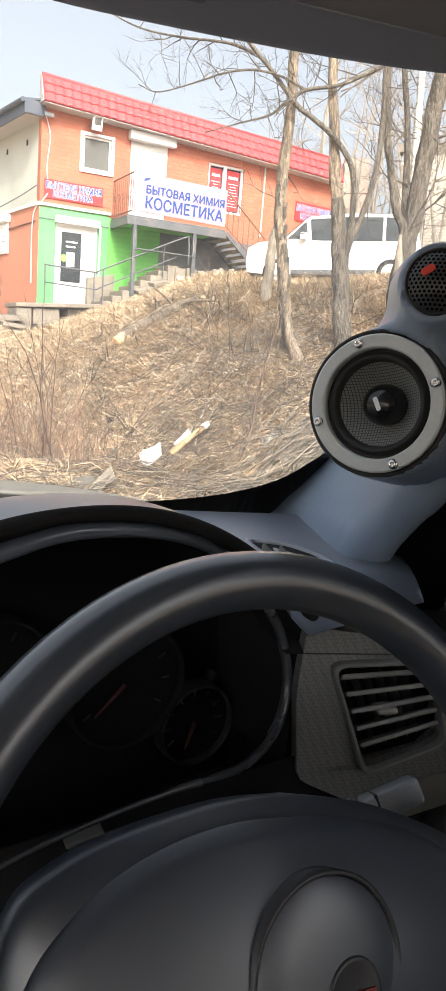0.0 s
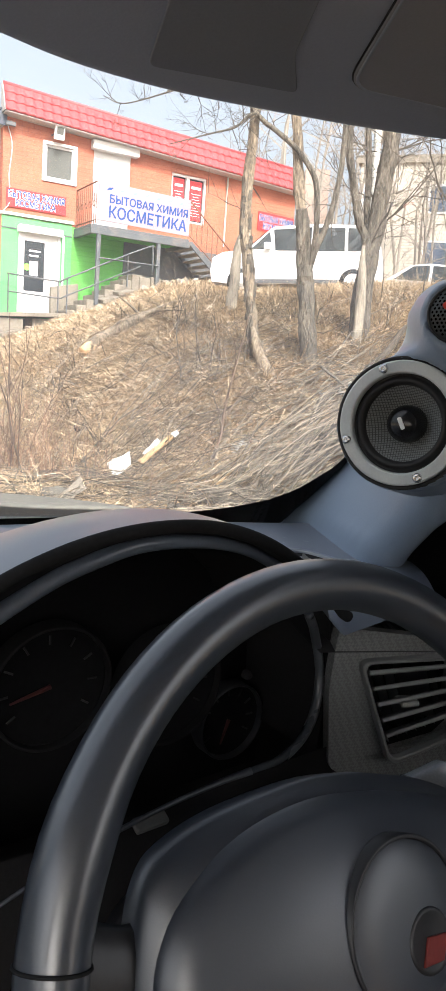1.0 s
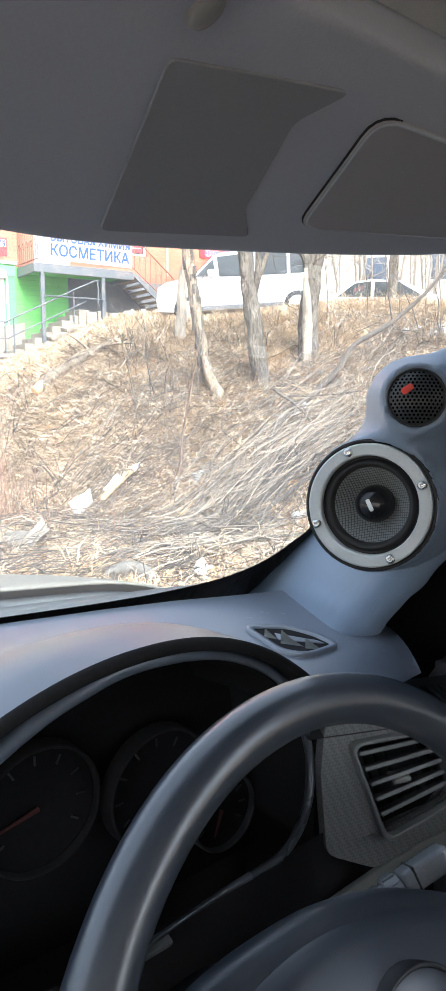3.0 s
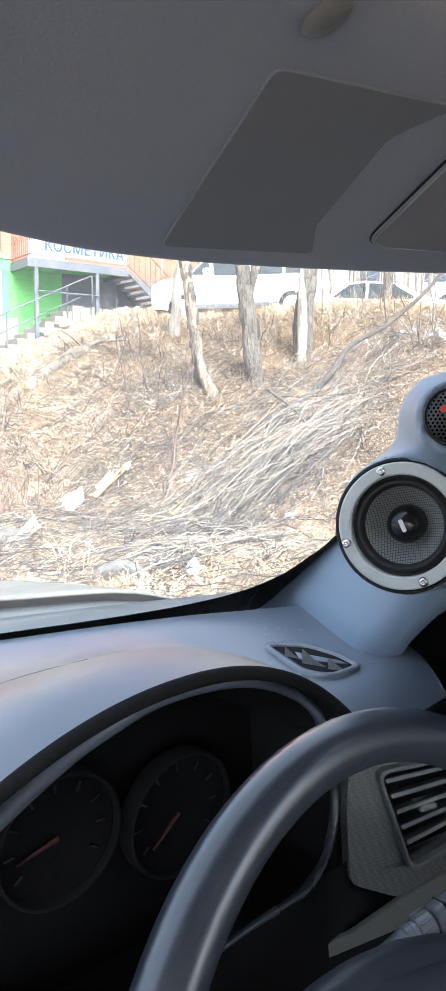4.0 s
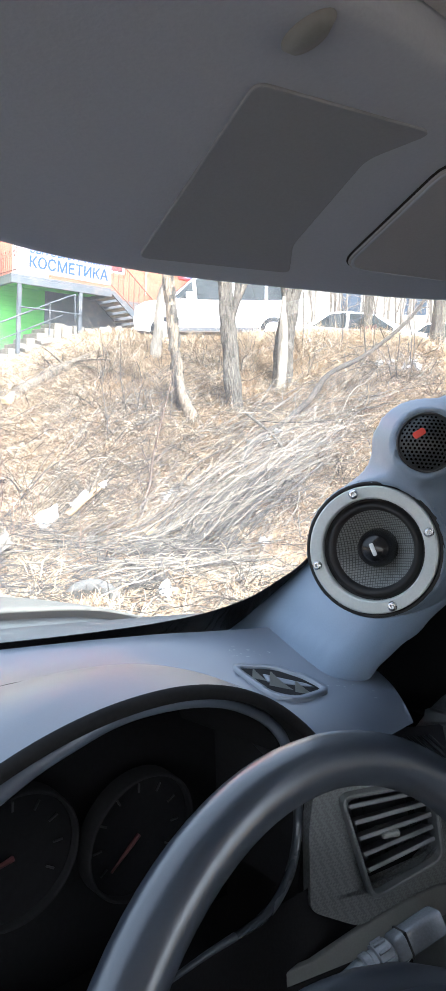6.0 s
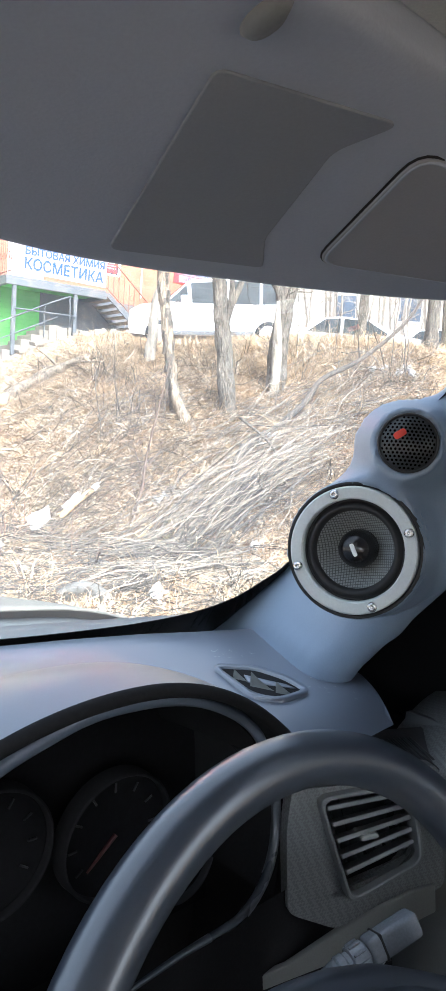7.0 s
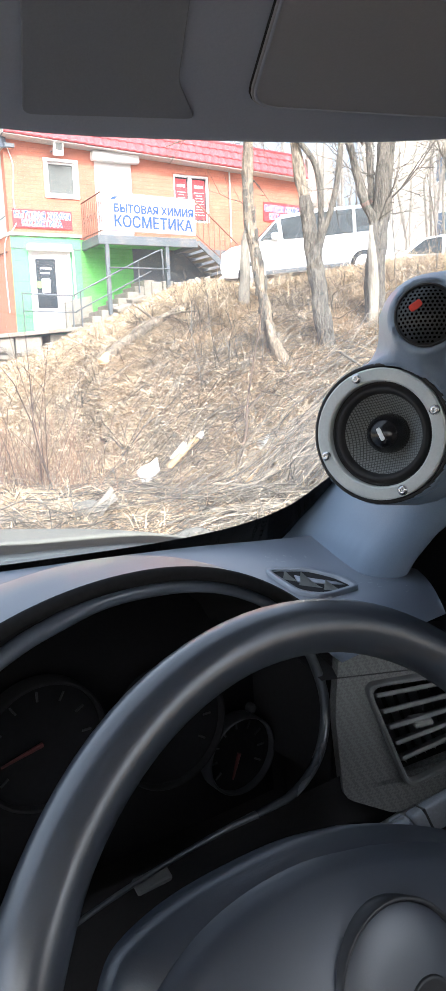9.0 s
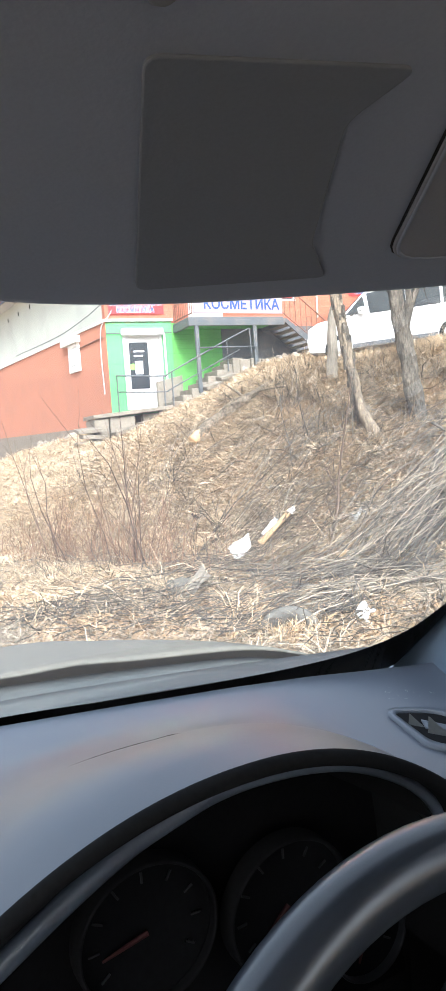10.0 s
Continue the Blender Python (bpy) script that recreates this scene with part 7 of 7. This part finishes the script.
def stick_heap(name, n, cx0, cx1, yaw, spread, ln, r, lift, material, label, seed):
    rg = random.Random(seed)
    bm = bmesh.new()
    for k in range(n):
        t = rg.random()
        x = cx0[0] + (cx1[0] - cx0[0]) * t + rg.gauss(0, spread)
        y = cx0[1] + (cx1[1] - cx0[1]) * t + rg.gauss(0, spread)
        a = radians(yaw) + rg.gauss(0, 0.45)
        L2 = rg.uniform(*ln)
        pts = []
        d0 = rg.uniform(0.02, lift)
        for q in range(5):
            s = (q / 4 - 0.5) * L2
            px, py = x + s * math.cos(a) + rg.gauss(0, 0.03), y + s * math.sin(a) + rg.gauss(0, 0.03)
            pts.append(on_hill(px, py, d0 + rg.gauss(0, 0.04) + 0.10 * (q / 4) * rg.random()))
        rr = rg.uniform(*r)
        tube(pts, [rr, rr * 0.9, rr * 0.75, rr * 0.55, rr * 0.3], 5, bm=bm, cap=False)
    single(name, bm, material, label, "brushwood", kind="stuff")


def brush_fan(name, n, a, b, spread, r, lift, material, label, seed, side=3, rise=0.0):
    """Long cut branches thrown down together, from their butts at a to their tips at b, with side shoots."""
    rg = random.Random(seed)
    bm = bmesh.new()
    for k in range(n):
        t0 = rg.uniform(-0.05, 0.5)
        t1 = min(1.05, t0 + rg.uniform(0.3, 0.65))
        bow, off = rg.gauss(0, 0.10), rg.gauss(0, spread)
        d0, d1 = rg.uniform(0.02, lift), rg.uniform(0.02, lift)
        dx, dy = b[0] - a[0], b[1] - a[1]
        ln = math.hypot(dx, dy)
        turn = rg.gauss(0, 0.17)
        pts = []
        for q in range(7):
            f = q / 6
            t = t0 + (t1 - t0) * f
            e = off * (0.5 + 0.5 * t) + bow * math.sin(math.pi * f) * 1.5 + turn * (f - 0.5) * ln * (t1 - t0) + rg.gauss(0, 0.012)
            x, y = a[0] + dx * t - dy / ln * e, a[1] + dy * t + dx / ln * e
            pts.append(on_hill(x, y, d0 + (d1 - d0) * f + rise * t * (1.3 - t) + 0.16 * math.sin(math.pi * f) * rg.random()))
        rr = rg.uniform(*r)
        tube(pts, [rr * (1 - 0.12 * q) for q in range(7)], 6, bm=bm, cap=False)
        for q in range(rg.randint(0, side)):
            i = rg.randint(2, 5)
            d = (pts[i + 1] - pts[i]).normalized() + Vector((rg.gauss(0, 0.5), rg.gauss(0, 0.4), rg.uniform(0.0, 0.6)))
            twigs(bm, pts[i], d, rg.uniform(0.2, 0.7), rr * 0.45, 0, rg, 4)
    single(name, bm, material, label, "brushwood", kind="stuff")


brush_fan("brushwood", 55, (-0.2, 8.1), (2.9, 9.35), 0.22, (0.005, 0.011), 0.24, M["twig"], "fan of long cut grey branches", 51, 3, 0.15)
brush_fan("brushwood", 60, (0.0, 8.3), (3.1, 9.5), 0.34, (0.003, 0.007), 0.34, M["twig_pale"], "long thin cut shoots heaped over the branches", 52, 4, 0.2)
# darker colour on the lowest branches paints the shaded gaps of the heap
brush_fan("brushwood", 45, (-0.1, 7.9), (2.7, 9.0), 0.30, (0.005, 0.010), 0.16, M["bark_dark"], "branches darkened low in the heap for its shaded gaps", 53, 3, 0.1)
brush_fan("brushwood", 40, (-0.4, 6.9), (2.2, 8.2), 0.30, (0.004, 0.009), 0.12, M["twig_pale"], "pale sticks strewn along the foot of the heap", 57, 3)
brush_fan("brushwood", 30, (-2.4, 8.0), (0.6, 9.4), 0.5, (0.003, 0.007), 0.14, M["twig"], "long grey sticks lying across the foot of the bank", 54)
brush_fan("brushwood", 50, (1.0, 9.4), (4.4, 10.6), 0.6, (0.003, 0.008), 0.30, M["twig"], "arching dead shoots above the heap", 55, 4)
brush_fan("brushwood", 40, (-0.9, 10.4), (1.3, 11.2), 0.5, (0.003, 0.007), 0.15, M["twig"], "grey sticks strewn below the trees", 56)
stick_heap("brushwood", 120, (0.3, 8.0), (2.5, 9.5), 25, 0.40, (0.6, 2.0), (0.003, 0.009), 0.28, M["twig"], "heap of cut grey brushwood and branches", 3)
stick_heap("brushwood", 160, (-2.6, 8.0), (1.6, 6.9), 35, 0.45, (0.3, 1.2), (0.002, 0.007), 0.12, M["twig"], "grey twigs strewn along the foot of the bank", 11)
stick_heap("brushwood", 260, (-1.0, 8.6), (1.4, 10.6), 25, 0.7, (0.5, 1.5), (0.003, 0.009), 0.18, M["twig"], "scattered grey twigs on dry grass", 4)
stick_heap("brushwood", 70, (-0.9, 10.8), (0.6, 12.6), 35, 0.6, (0.4, 1.4), (0.003, 0.010), 0.15, M["bark"], "scattered dead twigs high on the slope", 6)
stick_heap("brushwood", 360, (-3.4, 7.2), (1.8, 6.3), 12, 0.45, (0.25, 1.0), (0.003, 0.008), 0.10, M["bark"], "dark twigs strewn on the flat below the bank", 19)
stick_heap("brushwood", 150, (-4.5, 9.8), (2.0, 11.2), 30, 1.1, (0.2, 0.9), (0.003, 0.008), 0.10, M["bark"], "short dark twigs strewn over the dry grass", 9)
stick_heap("brushwood", 120, (-4.0, 14.0), (0.5, 13.6), 30, 1.0, (0.3, 1.0), (0.004, 0.009), 0.10, M["bark"], "short dark twigs below the crest", 10)
stick_heap("brushwood", 180, (2.4, 9.8), (4.6, 12.4), 60, 0.7, (0.4, 1.4), (0.003, 0.009), 0.22, M["twig"], "thicket of dead stems at the bank's end", 8)
stick_heap("brushwood", 220, (-4.2, 10.2), (2.6, 10.6), 25, 1.1, (0.5, 1.7), (0.003, 0.0055), 0.20, M["twig_pale"], "long pale twigs lying all over the bank", 31)
stick_heap("brushwood", 220, (-4.0, 9.4), (2.8, 9.8), 150, 0.9, (0.4, 1.4), (0.003, 0.0055), 0.20, M["twig"], "thin grey twigs crossing on the dry grass", 32)
stick_heap("brushwood", 160, (-3.6, 11.6), (3.6, 11.8), 70, 0.9, (0.5, 1.5), (0.003, 0.006), 0.28, M["twig_pale"], "thin pale shoots leaning among the trees", 33)


def stems(name, n, x0, x1, y0, y1, h, r, lean, material, label, seed, branch=0.5):
    rg = random.Random(seed)
    bm = bmesh.new()
    for k in range(n):
        x, y = rg.gauss((x0 + x1) / 2, (x1 - x0) * 0.3), rg.gauss((y0 + y1) / 2, (y1 - y0) * 0.3)
        y = max(y, toe(x) - 0.9)
        hh = rg.uniform(*h)
        b = on_hill(x, y, -0.03)
        d = Vector((rg.gauss(0, lean), rg.gauss(0, lean), 1))
        pts = [b + d * hh * q / 4 + Vector((rg.gauss(0, 0.02), rg.gauss(0, 0.02), 0)) * q for q in range(5)]
        rr = rg.uniform(*r)
        tube(pts, [rr, rr * 0.9, rr * 0.75, rr * 0.5, rr * 0.25], 4, bm=bm, cap=False)
        if rg.random() < branch:
            for q in range(rg.randint(2, 6)):
                i = rg.randint(1, 3)
                twigs(bm, pts[i], d + Vector((rg.gauss(0, 0.6), rg.gauss(0, 0.6), 0.2)), hh * rg.uniform(0.2, 0.45), rr * 0.5, 0, rg, 3)
    single(name, bm, material, label, "stems", kind="stuff")


stems("reeds", 210, -3.6, -1.0, 6.8, 9.6, (0.4, 1.25), (0.003, 0.006), 0.18, M["reed"], "reddish dry reed stems at the foot of the bank", 12)
stems("reeds", 150, -5.0, -2.6, 7.2, 10.8, (0.3, 0.9), (0.003, 0.006), 0.2, M["reed"], "thin reddish stems on the lower slope", 13)
stems("reeds", 140, -0.5, 4.2, 10.2, 14.8, (0.3, 0.9), (0.002, 0.005), 0.25, M["straw_grey"], "tall dry stems under the trees", 14)
stems("saplings", 8, -2.6, -1.8, 7.6, 8.6, (1.2, 2.3), (0.006, 0.011), 0.16, M["shoot"], "clump of slender leafless saplings", 15, 1.0)
stems("saplings", 7, -3.9, -2.9, 7.8, 9.0, (1.2, 2.4), (0.006, 0.011), 0.2, M["shoot"], "slender leafless saplings on the lower slope", 16, 1.0)
stems("saplings", 6, -0.2, 0.8, 9.6, 11.0, (0.9, 1.9), (0.005, 0.010), 0.22, M["bark_dark"], "young bare shoots on the slope", 17, 1.0)
stems("saplings", 10, 2.4, 4.8, 9.8, 13.5, (1.2, 2.6), (0.006, 0.012), 0.2, M["bark_dark"], "bare shoots at the end of the bank", 18, 1.0)

sapling = thing("sapling", on_hill(0.2, 9.1), "tall crooked leafless sapling standing in the brushwood", "sapling")
stalk_path = [(0.14, 8.9, -0.25), (0.20, 9.0, 0.05), (0.29, 9.2, 0.35), (0.31, 9.3, 0.62), (0.38, 9.3, 1.05), (0.46, 9.3, 1.45), (0.55, 9.3, 1.95)]
bm = bmesh.new()
limb(bm, stalk_path, (0.026, 0.021, 0.017, 0.014, 0.011, 0.008, 0.004), 0, 8)
part("stem", bm, M["shoot"], sapling, "", True)
bm = bmesh.new()
rng = random.Random(64)
for b, w, ln, r, dep in sprout(stalk_path, 12, 0.55, 0.008, 1, rng, 0.2):
    twigs(bm, b, w, ln, r, dep, rng)
part("crown", bm, M["shoot"], sapling, "thin bare side shoots")

# stones and rubble at the wall's foot and along the crest
stone_me = []
for k in range(5):
    b2 = bmesh.new()
    bmesh.ops.create_icosphere(b2, subdivisions=1, radius=1)
    rs = random.Random(100 + k)
    for v in b2.verts:
        v.co *= rs.uniform(0.75, 1.15)
        v.co.z *= 0.6
    me = bpy.data.meshes.new("stone")
    b2.to_mesh(me)
    b2.free()
    me.materials.append(M["stone"])
    stone_me.append(me)
rs = random.Random(9)
for k in range(150):
    if k < 34:
        u = rs.uniform(-0.6, 6.0)
        p = F(u, 0, 1.35 + rs.uniform(0, 0.6))
    elif k < 50:
        p = L(rs.uniform(0.2, 5), 0, 0.4 + rs.uniform(0, 0.6))
    else:
        p = Vector((rs.uniform(-4.5, 3.5), rs.uniform(7.0, 12.5), 0)) if k < 90 else Vector((rs.uniform(-5.5, -1.2), rs.uniform(9.0, 15.0), 0))
    s = rs.uniform(0.05, 0.17) if k < 50 else rs.uniform(0.02, 0.06)
    ob = new("stone", rs.choice(stone_me))
    ob.matrix_basis = Matrix.Translation(on_hill(p.x, p.y, s * 0.3)) @ Euler((rs.uniform(0, 6), rs.uniform(0, 6), rs.uniform(0, 6))).to_matrix().to_4x4() @ Matrix.Diagonal((s * 1.3, s, s, 1))
    tagged(ob, "pale broken stone lying on the bank", "stone", "stones on the bank")

# ---- dry grass ----
GX0, GY0, GS = -10.0, 4.0, 0.125
GRID = np.array([[hill(GX0 + GS * i, GY0 + GS * j) for j in range(146)] for i in range(142)])


def hills(x, y):
    """Heights of the bank for arrays of places."""
    u, v = (x - GX0) / GS, (y - GY0) / GS
    i, j = np.clip(u.astype(int), 0, 140), np.clip(v.astype(int), 0, 144)
    a, b = u - i, v - j
    return GRID[i, j] * (1 - a) * (1 - b) + GRID[i + 1, j] * a * (1 - b) + GRID[i, j + 1] * (1 - a) * b + GRID[i + 1, j + 1] * a * b


def wave(x, y, s, off):
    """A cheap patchy field from a few sines."""
    return np.sin(x * s + off) * np.cos(y * s * 1.3 - off * 2) + 0.6 * np.sin(x * s * 2.3 - y * s * 1.7 + off * 3) + 0.4 * np.cos(x * s * 4.1 + y * s * 3.7 + off)


def grass(name, n, x0, x1, y0, y1, length, width, lie, material, label, seed, level=-9.0, scale=1.0):
    """Thin bent blades with pointed tips, strewn over the bank."""
    rg = np.random.RandomState(seed)
    x, y = rg.uniform(x0, x1, n * 2), rg.uniform(y0, y1, n * 2)
    # two thirds of the blades stand in tufts
    m = n * 2 // 45
    tx, ty, pick = rg.uniform(x0, x1, m), rg.uniform(y0, y1, m), rg.randint(0, m, n * 2)
    near = rg.uniform(0, 1, n * 2) < 0.66
    dx, dy = rg.normal(0, 0.055, n * 2), rg.normal(0, 0.055, n * 2)
    x, y = np.where(near, tx[pick] + dx, x), np.where(near, ty[pick] + dy, y)
    rim = np.minimum(np.minimum(x - x0, x1 - x), np.minimum(y - y0, y1 - y))
    ok = (wave(x, y, scale, seed) + rg.normal(0, 0.5, n * 2) > level) & (rg.uniform(0, 1, n * 2) < rim / 0.9)
    # trodden soil towards the shop's flank carries little grass
    bare = 0.4 * np.clip((-1.2 - x) / 1.2, 0, 1) * np.clip((y - 8.8) / 0.8, 0, 1)
    ok &= rg.uniform(0, 1, n * 2) > bare
    x, y, near, dx, dy = x[ok][:n], y[ok][:n], near[ok][:n], dx[ok][:n], dy[ok][:n]
    n = len(x)
    a = np.where(near, np.arctan2(dy, dx) + rg.normal(0, 0.7, n), rg.uniform(0, 2 * np.pi, n))
    ln = rg.uniform(*length, n)
    tilt = np.abs(rg.normal(lie, 0.25, n)) + np.where(near, 0.35, 0.0)
    d = np.stack([np.cos(a) * np.cos(tilt), np.sin(a) * np.cos(tilt) - 0.25, np.sin(tilt) - 0.12], 1)
    s = np.stack([-np.sin(a), np.cos(a), rg.normal(0, 0.5, n)], 1) * (rg.uniform(*width, n) / 2)[:, None]
    p0 = np.stack([x, y, hills(x, y) + rg.uniform(-0.01, 0.05, n)], 1)
    p1 = p0 + d * ln[:, None] * 0.55
    p1[:, 2] = np.maximum(p1[:, 2], hills(p1[:, 0], p1[:, 1]) + 0.015)
    p2 = p1 + (d + np.stack([rg.normal(0, 0.3, n), rg.normal(0, 0.3, n), rg.normal(-0.3, 0.2, n)], 1)) * ln[:, None] * 0.5
    p2[:, 2] = np.maximum(p2[:, 2], hills(p2[:, 0], p2[:, 1]) + 0.005)
    verts = np.stack([p0 - s, p0 + s, p1 - s * 0.85, p1 + s * 0.85, p2], 1)
    base = np.arange(n)[:, None] * 5
    quads, tips = base + np.array((0, 1, 3, 2)), base + np.array((2, 3, 4))
    me = bpy.data.meshes.new(name)
    me.vertices.add(n * 5)
    me.vertices.foreach_set("co", verts.ravel())
    me.loops.add(n * 7)
    me.loops.foreach_set("vertex_index", np.concatenate([quads.ravel(), tips.ravel()]))
    me.polygons.add(n * 2)
    me.polygons.foreach_set("loop_start", np.concatenate([np.arange(n) * 4, n * 4 + np.arange(n) * 3]))
    me.update(calc_edges=True)
    me.materials.append(material)
    return tagged(new(name, me), label, "grass", kind="stuff")


grass("dry_grass", 200000, -7.0, 5.8, 7.9, 14.9, (0.06, 0.24), (0.007, 0.013), 0.25, M["straw"], "matted straw-coloured dry grass on the bank", 1, -1.1, 0.9)
grass("dry_grass", 90000, -9.4, 6.4, 11.6, 21.4, (0.07, 0.26), (0.008, 0.014), 0.28, M["straw"], "pale dry grass along the crest of the bank", 2, -1.1, 0.7)
grass("dry_grass", 110000, -6.5, 5.6, 8.0, 15.2, (0.08, 0.28), (0.006, 0.011), 0.22, M["straw"], "fine straw lying over the whole bank", 8)
grass("dry_grass", 60000, -1.4, 4.2, 9.2, 15.6, (0.07, 0.26), (0.007, 0.012), 0.30, M["straw"], "thick pale grass round the trees", 9)
grass("dry_grass", 50000, -7.0, 5.8, 4.6, 14.9, (0.12, 0.40), (0.005, 0.009), 0.12, M["straw_grey"], "grey weathered grass stems lying flat", 3, -0.2, 0.8)
grass("dry_grass", 110000, -6.6, 5.8, 5.6, 14.9, (0.06, 0.26), (0.006, 0.012), 0.30, M["straw_red"], "tawny dry grass in patches", 5, -0.3, 0.9)
grass("dry_grass", 7000, -6.0, 5.6, 6.4, 15.5, (0.30, 0.75), (0.006, 0.010), 0.32, M["straw"], "long bleached stems fallen over the grass", 6, -0.6, 0.8)
grass("dry_grass", 4000, -5.0, 5.6, 6.2, 15.0, (0.30, 0.80), (0.008, 0.013), 0.30, M["bark"], "dark fallen stems among the grass", 7, -0.6, 0.8)
grass("dry_grass", 6000, 0.0, 6.6, 12.4, 18.2, (0.12, 0.35), (0.006, 0.010), 0.6, M["straw"], "upright dry grass on top of the bank", 4)
